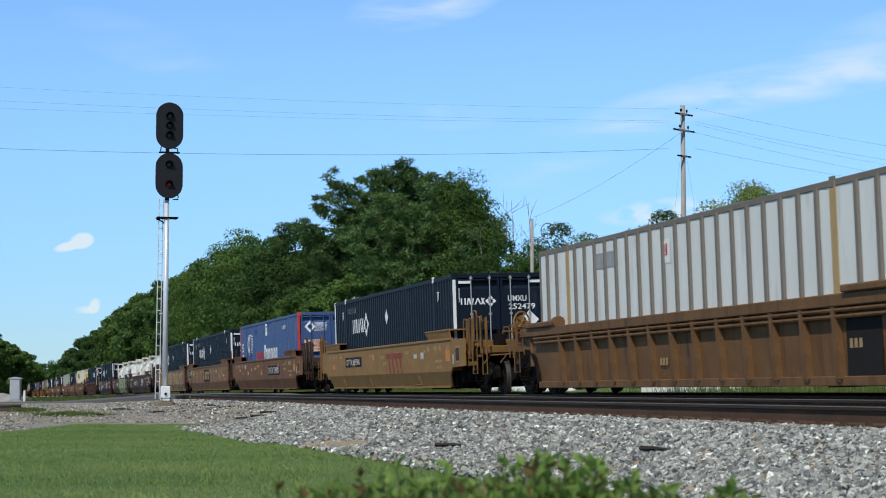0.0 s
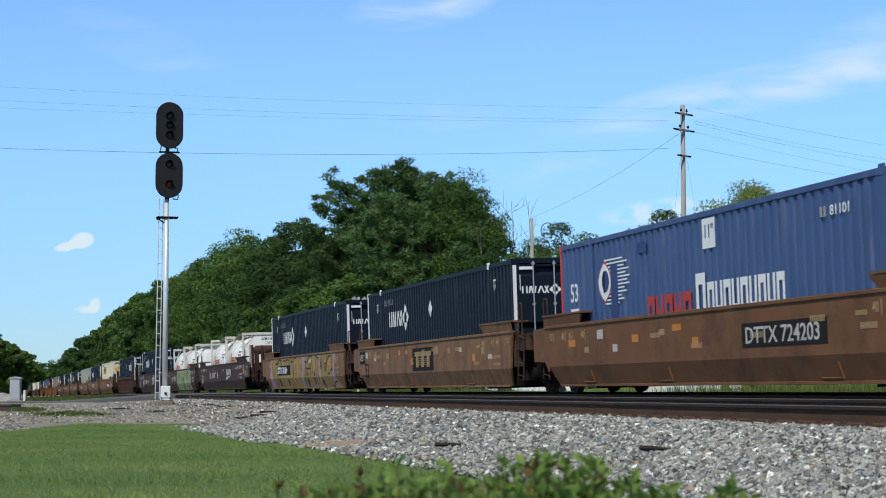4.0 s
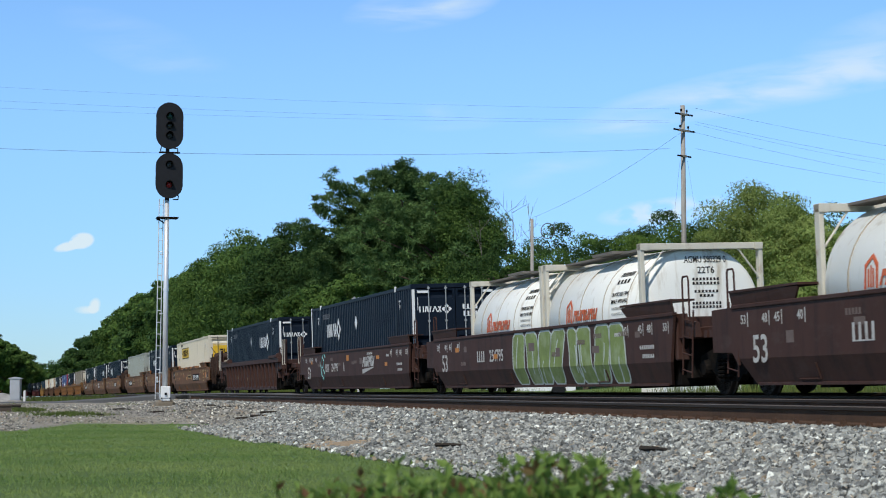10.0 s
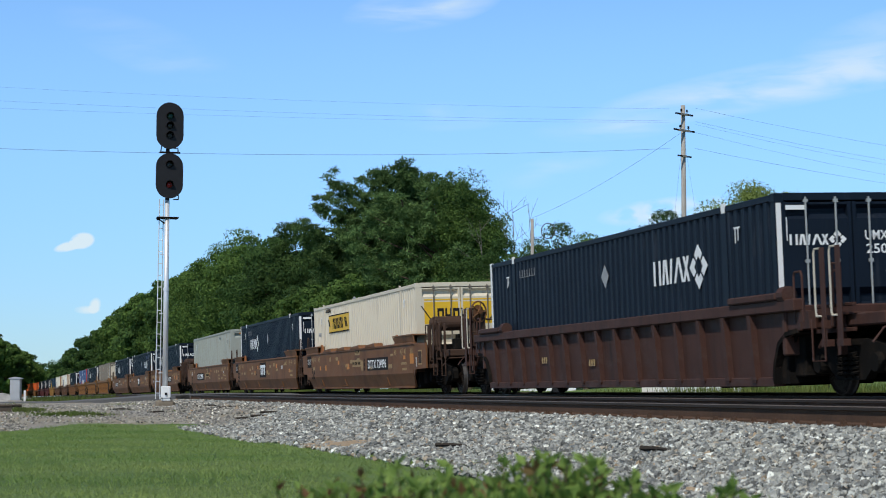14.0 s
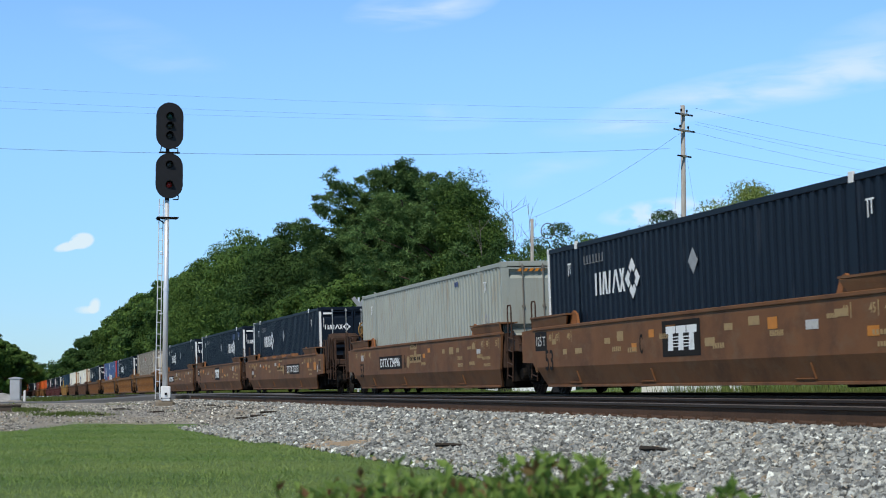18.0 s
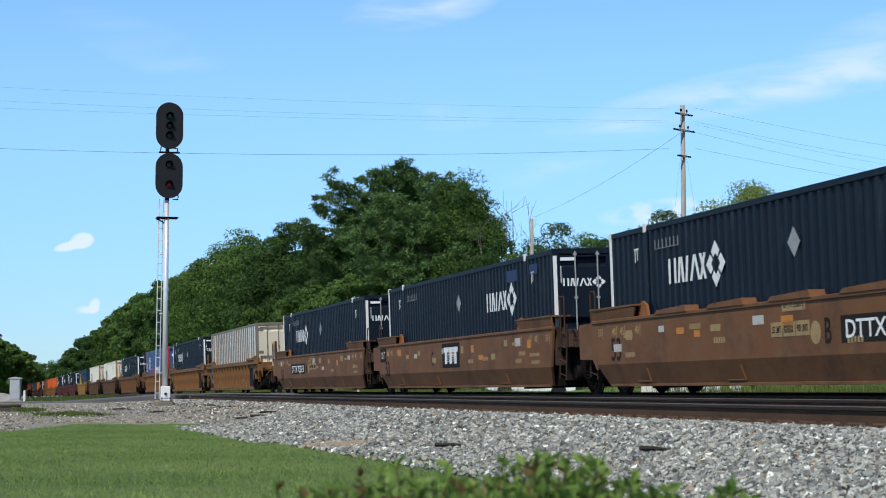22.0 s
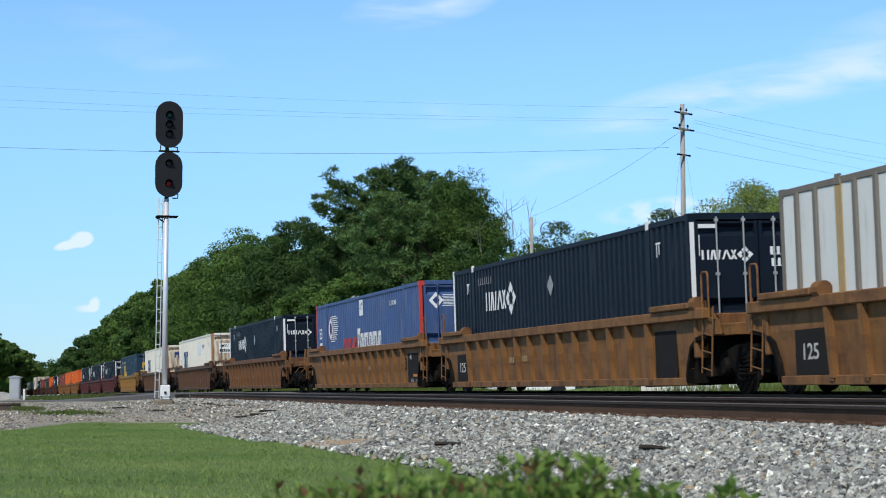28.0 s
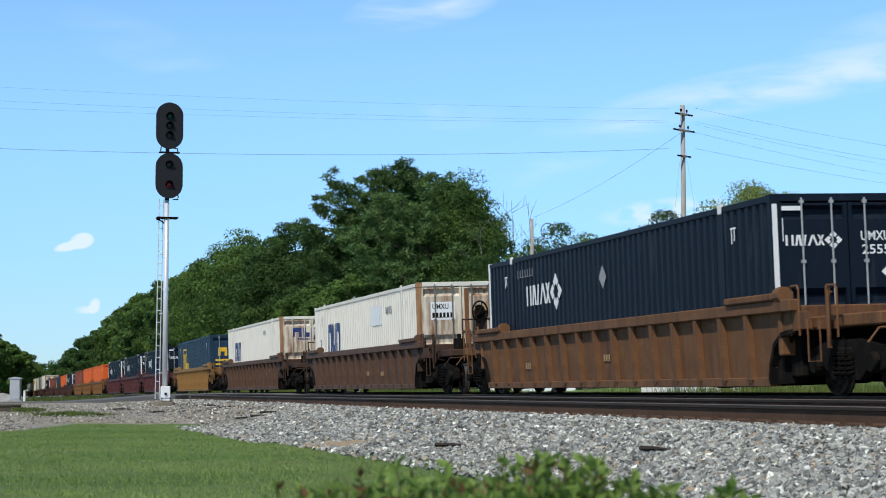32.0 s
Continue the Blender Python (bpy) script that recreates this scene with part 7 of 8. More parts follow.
def build_woods():
    rg = rnd(77)
    oaks = [broadleaf(s, h, w, m, l) for s, h, w, m, l in (
        (1, 18.5, 4.9, LEAF, "broad dark green leafy tree at the wood's edge"), (2, 17, 5.0, LEAF_DARK, "dense dark leafy tree at the wood's edge"), (3, 19.5, 4.6, LEAF, "tall green leafy tree at the wood's edge"),
        (4, 14.5, 4.6, LEAF_DARK, "rounded dark green tree at the wood's edge"), (5, 10, 4.0, LEAF, "young leafy tree at the wood's edge"))]
    oaks += [broadleaf(s, h, w, m, l, 90, 250, 0.35) for s, h, w, m, l in (
        (6, 18.5, 4.9, LEAF, "tall leafy tree in the woods"), (7, 17, 5.0, LEAF_DARK, "dense dark leafy tree in the woods"), (8, 14.5, 4.6, LEAF_DARK, "rounded dark green tree in the woods"), (9, 10, 4.0, LEAF, "young leafy tree in the woods"))]
    used = [False] * len(oaks)

    def plant(i, x, y):
        if x < -245 or y > 39 or y < 30 and i == 4 and x < -190:
            i = (5, 6, 5, 7, 8)[i]
        m = standing(x, y, rg.uniform(0, 360))
        if used[i]:
            return copy_thing(oaks[i], m)
        used[i] = True
        oaks[i].matrix_world = m
        return oaks[i]

    x = -156.0
    while x > -430:
        big = x < -205
        plant(rg.choice((0, 2, 0, 1)) if big else rg.choice((3, 1, 3)), x, max(28.0, 33 - (-150 - x) * 0.07) + rg.uniform(-1.2, 2.0))
        x -= rg.uniform(5.0, 7.5) if x > -300 else rg.uniform(7, 10)
    x = -165.0
    while x > -420:
        plant(rg.choice((0, 2, 1)), x, 42 + rg.uniform(-2, 2))
        x -= rg.uniform(8, 11)
    x = -140.0
    while x > -300:
        plant(4, x, 28.5 + rg.uniform(-1, 1))
        x -= rg.uniform(7, 10)
    # the woods on the near side, far down the line
    for px, py, i in ((-285, -0.2, 4), (-325, 3, 4), (-345, -1, 3), (-380, 4.5, 4), (-360, -9, 0), (-420, 3, 3), (-455, 7, 4), (-480, 5, 3), (-440, -3, 0), (-500, 2, 3), (-400, -12, 2), (-470, -12, 0), (-350, 5.2, 4), (-380, 6.6, 4), (-520, 9.5, 3), (-535, 13, 4), (-570, 10, 4), (-600, 15, 4), (-615, 20, 4), (-630, 26, 4), (-640, 32, 4), (-620, 38, 3), (-560, 5, 3), (-545, 0, 3), (-515, 6, 3), (-500, -8, 2), (-420, 6.5, 4), (-400, 5.6, 4), (-450, 27.5, 1), (-470, 27, 1), (-495, 26.5, 3), (-520, 26, 3), (-545, 26, 3), (-570, 25.5, 4), (-585, 25, 4)):
        plant(i, px, py)
    for i, spare in enumerate(oaks):
        if not used[i]:
            spare.matrix_world = standing(-250 - 9 * i, 36)
    scrub = [broadleaf(40 + k, 9.5 + k * 0.8, 3.3, (LEAF, LEAF_DARK)[k], "young leafy tree in the scrub", 75, 300, 0.11, 0.05) for k in range(2)]
    for k, (px, py) in enumerate(((-124, 34), (-118, 33), (-112, 34), (-107, 35), (-103, 34.5), (-101, 38), (-97, 38), (-93, 43), (-88, 43), (-60, 38), (-54, 41), (-49, 39), (-66, 44), (-45, 36))):
        if k < 2:
            scrub[k].matrix_world = standing(px, py)
        else:
            copy_thing(scrub[k % 2], standing(px, py, 70 * k))
    t = pine(11, 18.8, 6.6, "big dark pine with ragged clumps of needles")
    t.matrix_world = standing(-146, 33)
    t2 = pine(12, 16.5, 5.2, "dark pine behind the big one", 50, 90)
    t2.matrix_world = standing(-139, 35.5)
    t3 = broadleaf(21, 16.6, 2.5, LEAF, "tall narrow leafy tree beside the pine", 110, 320, 0.12)
    t3.matrix_world = standing(-136.5, 36.2)
    for s, px, py, h, w in ((31, -57.6, 25.2, 7.3, 1.9), (32, -55.0, 25.6, 6.6, 1.5), (36, -57.0, 23.7, 4.9, 1.5), (37, -54.0, 26.1, 5.8, 1.6)):
        wlw = broadleaf(s, h, w, WILLOW, "light green willow-like tree", 190, 620, 0.055, 0.05)
        wlw.matrix_world = standing(px, py)
    for s, px, py, h, w in ((34, -94, 35.0, 9.2, 2.3), (35, -90, 35.6, 7.6, 2.0)):
        fresh = broadleaf(s, h, w, YOUNG_LEAF, "bright green young tree in the scrub", 80, 420, 0.1, 0.05)
        fresh.matrix_world = standing(px, py)
    dark = broadleaf(33, 9.4, 2.2, LEAF_DARK, "small dark leafy tree", 60, 300, 0.11)
    dark.matrix_world = standing(-97, 39.5)
    # bare dead stems
    g = rnd(9)
    for k in range(4):
        s = Shape()
        h = g.uniform(11, 13.8)
        base, tip = Vector((0, 0, 0)), Vector((g.uniform(-1, 1), g.uniform(-1, 1), h))
        s.tube(base, tip, 0.06, 0.012, 6, False)
        for j in range(14):
            p = base.lerp(tip, 0.35 + 0.045 * j)
            q = p + Vector((g.uniform(-1.4, 1.4), g.uniform(-1.4, 1.4), g.uniform(0.5, 1.6)))
            s.tube(p, q, 0.02, 0.006, 5, False)
            s.tube(p.lerp(q, 0.6), q + Vector((g.uniform(-0.5, 0.5), g.uniform(-0.5, 0.5), 0.5)), 0.014, 0.006, 4, False)
        d = thing("dead_tree", "bare grey dead sapling", "tree", me=s.mesh("dead_tree", DEAD_WOOD))
        d.matrix_world = standing(-127 + 0.7 * k, 35.3 + 1.0 * k)
    # far woods that close the view down the line
    rgn = np.random.default_rng(3)
    c, rad = [], []
    for i in range(420):
        px = rgn.uniform(-760, -560)
        py = rgn.uniform(-190, 70)
        hh = rgn.uniform(9.5, 12) - (px + 560) * 0.012
        for z in (0.25, 0.55, 0.85):
            c.append((px + rgn.normal(0, 1.5), py + rgn.normal(0, 1.5), -2 + hh * z))
            rad.append(rgn.uniform(2.0, 3.4) * (1.1 - 0.4 * z))
    v = leaves(rgn, np.array(c), np.array(rad), 60, 0.7)
    thing("far_woods", "distant dark green woods", "woods", kind="stuff", me=leaf_mesh("far_woods", v, LEAF_DARK))
    c, rad = [], []
    for i in range(600):
        px = rgn.uniform(-560, -110)
        py = rgn.uniform(50, 75)
        hh = rgn.uniform(11, 16) * min(1.0, 0.45 + (-px - 110) / 140)
        for z in (0.35, 0.8):
            c.append((px + rgn.normal(0, 1), py + rgn.normal(0, 1), hh * z))
            rad.append(rgn.uniform(1.8, 3.0))
    v = leaves(rgn, np.array(c), np.array(rad), 50, 0.5)
    thing("deep_woods", "dark woods behind the edge trees", "woods", kind="stuff", me=leaf_mesh("deep_woods", v, LEAF_DARK))


build_woods()


def blades(rg, x, y, h, w, lean=0.5):
    n = len(x)
    z = np.array([land(a, b) for a, b in zip(x, y)])
    a = rg.uniform(0, 2 * math.pi, n)
    d = np.stack([np.cos(a), np.sin(a), np.zeros(n)], 1)
    t = rg.normal(0, lean, (n, 2)) * h[:, None]
    p = np.stack([x, y, z - 0.01], 1)
    top = p + np.stack([t[:, 0], t[:, 1], h], 1)
    return np.stack([p - d * w[:, None], p + d * w[:, None], top], 1).reshape(-1, 3)


def build_grass():
    rg = np.random.default_rng(8)

    def stuff(name, label, cat, v, mat):
        me = bpy.data.meshes.new(name)
        me.from_pydata(v.tolist(), [], np.arange(len(v)).reshape(-1, 3).tolist())
        me.materials.append(mat)
        thing(name, label, cat, kind="stuff", me=me)

    n = 150000
    x = -11.5 - 29.5 * rg.random(n) ** 1.15
    y = rg.uniform(-2.2, 5.1, n)
    keep = (y < np.interp(x, [-38, -30, -25, -18], [4.2, 4.25, 4.65, 4.95]) + 0.12 * np.sin(x * 1.3) + rg.normal(0, 0.12, n)) & (x > -37.8 - 2.6 * np.clip((y - 0.2) / 1.8, 0, 1) + 0.3 * np.sin(y * 2.7) + rg.normal(0, 0.4, n))
    x, y = x[keep], y[keep]
    stuff("lawn_grass", "short mown green grass", "grass", blades(rg, x, y, rg.uniform(0.015, 0.05, len(x)), np.full(len(x), 0.0045), 0.6), GRASS)
    n = 52000
    x = -16 - 130 * rg.random(n) ** 1.2
    y = 16.4 + 9 * rg.random(n) ** 1.5
    clear = ((x > -57) & (x < -44) & (y < 21.5)) | ((x > -84) & (x <= -57) & (y < 23.8)) | ((x > -81) & (x < -72.5))
    x, y = x[~clear], y[~clear]
    far_x, far_y = rg.uniform(-420, -140, 16000), rg.uniform(17.5, 24, 16000)
    for k in range(2):
        patch = rg.normal(0, 1, (1500, 2)) * ((0.32, 0.42), (0.35, 0.2))[k] + ((-43.3, 1.95), (-45.0, 1.0))[k]
        stuff("weed_patch", "patch of green weeds on the gravel", "grass", blades(rg, patch[:, 0], patch[:, 1], rg.uniform(0.03, 0.1, 1500), np.full(1500, 0.014), 0.5), WEED)
    stuff("far_grass", "rough grass along the far side of the line", "grass", blades(rg, far_x, far_y, rg.uniform(0.5, 1.2, 16000), np.full(16000, 0.09), 0.25), WEED)
    n = len(x)
    stuff("tall_grass", "tall green grass beyond the tracks", "grass", blades(rg, x, y, rg.uniform(0.22, 0.6, n), np.full(n, 0.024), 0.25), WEED)
    soil, k = Shape(), 24
    for i in range(k + 1):
        for j in range(9):
            u, w = 2 * i / k - 1, j / 4 - 1
            px, py = -25.3 + 1.9 * u, 4.78 + 0.42 * w * math.sqrt(max(0.0, 1 - u * u)) + 0.04 * math.sin(5 * u)
            soil.v.append((px, py, land(px, py) - 0.01 + 0.075 * max(0.0, 1 - u * u - 0.6 * w * w) + 0.012 * noise.noise((px * 6, py * 6, 1))))
    soil.f += [[i * 9 + j, (i + 1) * 9 + j, (i + 1) * 9 + j + 1, i * 9 + j + 1] for i in range(k) for j in range(8)]
    soil.m += [0] * (k * 8)
    thing("bare_soil", "bare patch of tan soil at the lawn's edge", "soil", kind="stuff", me=soil.mesh("bare_soil", material("tan_soil", (0.33, 0.25, 0.165), 0.95, var=0.35, scale=5, bump=0.8, bump_scale=45)))
    n = 6000
    x, y = rg.normal(-25.3, 1.3, n), rg.normal(4.9, 0.2, n)
    stuff("dry_grass", "dry tan grass at the lawn's edge", "grass", blades(rg, x, y, rg.uniform(0.02, 0.06, n), np.full(n, 0.007), 0.7), leafy("dry_straw", (0.3, 0.22, 0.11), (0.42, 0.33, 0.18)))
    n = 9000
    x = rg.uniform(-70, -39, n)
    y = rg.uniform(-1, 4.5, n)
    k = np.array([noise.noise((a * 0.35, b * 0.6, 7)) for a, b in zip(x, y)])
    x, y = x[k > 0.36], y[k > 0.36]
    stuff("gravel_weeds", "thin weeds on the gravel", "grass", blades(rg, x, y, rg.uniform(0.03, 0.1, len(x)), np.full(len(x), 0.01), 0.5), WEED)
    n = 14000
    x = rg.uniform(-190, -88, n)
    y = rg.uniform(2.0, 6.2, n) 
    stuff("verge_weeds", "green weeds on the verge past the road", "grass", blades(rg, x, y, rg.uniform(0.1, 0.35, n), np.full(n, 0.03), 0.3), WEED)


build_grass()


def build_shrub():
    """A low leafy bush close by, with reddish new tips."""
    rg = np.random.default_rng(14)
    sh = thing("shrub", "low leafy green bush with reddish tips on the lawn", "bush")
    cx, cy = -4.75, 1.40
    d = Vector((-0.284, -0.959, 0)) * -1  # across the line of sight
    f = Vector((-0.959, 0.284, 0))
    stems, leaf_v, leaf_f, tip_v, tip_f = Shape(), [], [], [], []

    def leaf(store_v, store_f, p, axis, s):
        side = axis.cross(Vector((rg.normal(), rg.normal(), rg.normal() + 1))).normalized()
        up = side.cross(axis)
        k = len(store_v)
        q = [p, p + axis * s * 0.45 + side * s * 0.26 + up * s * 0.08, p + axis * s, p + axis * s * 0.45 - side * s * 0.26 + up * s * 0.08, p + axis * s * 0.45]
        store_v.extend(tuple(a) for a in q)
        store_f.extend([(k, k + 1, k + 4), (k + 1, k + 2, k + 4), (k + 2, k + 3, k + 4), (k + 3, k, k + 4)])

    for i in range(950):
        u = rg.uniform(-0.68, 0.7)
        w = rg.uniform(-0.3, 0.3) * math.sqrt(max(0.12, 1 - (u / 0.74) ** 2))
        top = 0.525 + 0.02 * math.sin(7 * u + 1) + 0.02 * math.sin(13 * u) - 0.12 * abs(u) ** 3
        if u > 0.35:
            top -= 0.05 * (u - 0.35) / 0.3
        h = top + rg.normal(0, 0.014) + (rg.uniform(0.03, 0.11) if rg.random() < 0.1 else 0)
        base = Vector((cx, cy, land(cx, cy))) + d * (u * 0.7) + f * (w * 0.6)
        tip = Vector((cx, cy, land(cx, cy) + h)) + d * u + f * w
        stems.tube(base, tip, 0.004, 0.0018, 4, False)
        n = 19
        for j in range(n):
            k = 1 - 0.7 * (1 - j / (n - 1)) ** 2.2
            p = base.lerp(tip, k)
            ax = Vector((rg.normal(0, 0.8), rg.normal(0, 0.8), 0.55 + 0.5 * rg.random())).normalized()
            red = j > n - 6 and rg.random() < (0.4 if u < -0.4 else 0.09)
            leaf(tip_v if red else leaf_v, tip_f if red else leaf_f, p, ax, rg.uniform(0.028, 0.056))
    tagged(piece("woody_base", stems.mesh("stems", BARK), sh), kind="stuff")
    for nm, v, fc, mt in (("foliage", leaf_v, leaf_f, SHRUB_LEAF), ("new_shoot", tip_v, tip_f, SHRUB_TIP)):
        me = bpy.data.meshes.new(nm)
        me.from_pydata(v, [], fc)
        me.materials.append(mt)
        tagged(piece(nm, me, sh), kind="stuff")


build_shrub()


# ---- things beside the line ----
def build_signal():
    x, y = -49.5, 4.71
    g0 = land(x, y)
    s = thing("railway_signal", "two-headed colour-light railway signal on a silver mast", "signal", pose(x, y, 0))
    piece("foundation", cached("signal_foundation", lambda: Shape().box(-0.26, 0.26, -0.25, 0.25, g0 - 0.4, -0.13, 0.06), material("stained_footing", (0.21, 0.175, 0.13), 0.9, var=0.3, scale=4, dirt=(0.1, 0.085, 0.065), dirt_amount=0.4, dirt_scale=2, bump=0.4)), s, label="weathered concrete block")
    piece("mast", cached("signal_mast", lambda: Shape().tube((0, 0, -0.14), (0, 0, 5.25), 0.074, 0.063, 18), ALU, smooth=True), s, label="silver tubular mast")
    piece("top_pipe", cached("signal_top_pipe", lambda: Shape().tube((0, 0, 5.2), (0, 0, 7.3), 0.06, 0.05, 12), BLACK_PAINT), s)
    piece("mast_collar", cached("mast_collar", lambda: Shape().turned([(0.075, 0), (0.12, 0), (0.12, 0.05), (0.075, 0.05)], 16, "z").turned([(0.066, 2.9), (0.082, 2.9), (0.082, 2.98), (0.066, 2.98)], 16, "z"), ALU), s, (0, 0, -0.1))
    box = piece("junction_box", cached("junction_box", lambda: Shape().box(-0.1, 0.1, -0.12, 0.13, 0, 0.32, 0.015).box(-0.14, 0.08, -0.11, 0.12, -0.06, 0.0), WHITE_PAINT), s, (0.17, 0.0, -0.08), label="white base box")
    piece("hasp", cached("hasp", lambda: Shape().box(0, 0.03, -0.03, 0.03, -0.03, 0.03).box(0, 0.02, -0.12, -0.09, -0.14, -0.1).box(0, 0.02, 0.1, 0.13, -0.14, -0.1), BLACK_PAINT), box, (0.1, 0.0, 0.12))
    piece("platform", cached("signal_platform", lambda: Shape().box(-0.32, 0.1, -0.3, 0.28, 0, 0.035, 0.008).tube((-0.2, -0.25, 0), (0, 0, -0.2), 0.02, n=6).box(-0.02, 0.02, -0.3, -0.26, -0.06, 0.0), BLACK_STEEL), s, (0, 0.03, 4.76))

    def rungs():
        g = Shape()
        for dy in (-0.165, -0.055):
            g.tube((-0.5 + 0.12, dy - 0.05, -0.1), (-0.22, dy - 0.02, 5.3), 0.014, n=6)
        for i in range(17):
            k = (i + 0.5) / 17
            g.tube((-0.38 + 0.16 * k, -0.215 + 0.03 * k, -0.1 + 5.4 * k), (-0.38 + 0.16 * k, -0.105 + 0.03 * k, -0.1 + 5.4 * k), 0.012, n=6)
        for z in (0.6, 2.2, 3.8):
            g.tube((-0.36 + 0.03 * z, -0.14, z), (0, 0, z), 0.012, n=6)
        return g
    piece("ladder", cached("signal_ladder", rungs, ALU), s, label="thin silver ladder")
    lens = {k: material(k + "_lens", c, 0.12, var=0.05) for k, c in (("green", (0.02, 0.07, 0.06)), ("dark", (0.03, 0.035, 0.035)), ("red", (0.22, 0.02, 0.02)))}

    def oval(hw, hh):
        out = []
        for i in range(12):
            a = math.pi * i / 11
            out.append((hw * math.cos(a), hh - hw + hw * math.sin(a)))
        for i in range(12):
            a = math.pi + math.pi * i / 11
            out.append((hw * math.cos(a), -hh + hw + hw * math.sin(a)))
        return out

    def visor():
        g = Shape()
        n, r = 14, 0.105
        ring = [(r * math.cos(math.pi * (1.15 - 1.3 * i / n)), r * math.sin(math.pi * (1.15 - 1.3 * i / n))) for i in range(n + 1)]
        v = []
        for k, (a, b) in enumerate(ring):
            d = 0.03 + 0.085 * max(0.0, (b + 0.05) / r)
            v += [(0.0, a, b), (d, a, b), (0.0, a * 0.94, b * 0.94), (d, a * 0.94, b * 0.94)]
        fc = []
        for i in range(n):
            p, q = 4 * i, 4 * (i + 1)
            fc += [(p, q, q + 1, p + 1), (p + 2, p + 3, q + 3, q + 2), (p + 1, q + 1, q + 3, p + 3)]
        return g.add(v, fc)
    for zc, hh, lamps in ((7.26, 0.635, ((0.255, "green"), (0.0, "dark"), (-0.265, "dark"))), (5.9, 0.615, ((0.3, "dark"), (-0.24, "red")))):
        head = piece("signal_head", cached(("head", hh), lambda: Shape().prism(oval(0.365, hh), "x", 0.0, 0.03), BLACK_PAINT), s, (0.12, 0.04, zc), label="black oval signal head")
        piece("housing", cached(("housing", hh), lambda: Shape().box(-0.22, 0.0, -0.14, 0.14, -hh + 0.15, hh - 0.15, 0.03), BLACK_PAINT), head)
        for dz, kind in lamps:
            piece("visor", cached("visor", visor, BLACK_PAINT), head, (0.03, 0, dz))
            piece("lens", cached(("lens", kind), lambda: Shape().turned([(0.0, 0.02), (0.05, 0.015), (0.088, 0.0)], 18, "x"), lens[kind], smooth=True), head, (0.034, 0, dz), label=kind + " glass lens")
    piece("bracket", cached("signal_bracket", lambda: Shape().box(-0.06, 0.06, -0.26, 0.3, 0, 0.04, 0.01).bent([(0, 0.12, -1.25), (0, 0.26, -1.25), (0.0, 0.27, -1.15), (0, 0.2, -1.1)], 0.018).bent([(0, 0.1, 0.15), (0, 0.24, 0.13), (0, 0.24, 0.05)], 0.018)
                               .bent([(0, -0.22, 0.05), (0, -0.2, 0.2)], 0.015), BLACK_STEEL), s, (0.05, 0.03, 6.52))


build_signal()


def build_crossing():
    g = Shape()
    rows = [(-3.5, -0.34), (3.0, -0.3), (6.0, -0.1), (7.2, 0.0), (14.6, 0.075), (16.5, 0.05), (22, -0.05), (60, 0.05)]
    v = []
    for k, (yy, zz) in enumerate([(-60, -0.5)] + rows):
        v += [(-72.6, yy, zz - 0.6), (-72.6, yy, zz - 0.02), (-80.6, yy, zz - 0.02), (-80.6, yy, zz - 0.6)]
    n = len(rows) + 1
    fc = [(4 * i + j, 4 * i + 4 + j, 4 * i + 5 + j, 4 * i + 1 + j) for i in range(n - 1) for j in range(3)]
    g.add(v, fc)
    thing("road", "grey worn asphalt lane over the level crossing", "road", kind="structure", me=g.mesh("road", ASPHALT))
    for yy, zz in ((NEAR_Y, -0.015), (GAUGE_Y, 0.06)):
        for a, b in ((-1.4, -0.84), (-0.66, 0.66), (0.84, 1.4)):
            p = thing("crossing_panel", "grey rubber and timber crossing panel beside the rails", "crossing panel", pose(-76.6, yy, zz, CANT), group="crossing panels",
                      me=cached(("crossing_panel", a), lambda: Shape().box(-4.0, 4.0, a, b, -0.2, 0.012, 0.01), ASPHALT))
    # crossbuck beyond the train, seen from behind
    c = thing("crossbuck_sign", "white crossbuck on a silver post at the level crossing", "sign", pose(-84.2, 17.0, land(-84.2, 17.0), 0, 0, 12))
    piece("post", cached("crossbuck_post", lambda: Shape().tube((0, 0, 0), (0, 0, 4.7), 0.055, n=12), ALU), c)
    board = cached("crossbuck_board", lambda: Shape().box(-0.012, 0.012, -0.5, 0.5, -0.1, 0.1, 0.004), CABINET_GREY)
    piece("board", board, c, (0.07, 0, 4.3), (48, 0, 0))
    piece("board", board, c, (0.1, 0, 4.3), (-48, 0, 0))
    piece("lamp_bar", cached("lamp_bar", lambda: Shape().tube((0, -0.75, 0), (0, 0.75, 0), 0.03, n=8).turned([(0.0, -0.06), (0.14, -0.06), (0.24, -0.03), (0.24, 0.0), (0.0, 0.0)], 16, "x", (0, -0.6, 0)).turned([(0.0, -0.06), (0.14, -0.06), (0.24, -0.03), (0.24, 0.0), (0.0, 0.0)], 16, "x", (0, 0.6, 0)), BLACK_PAINT), c, (0.1, 0, 2.7))


build_crossing()


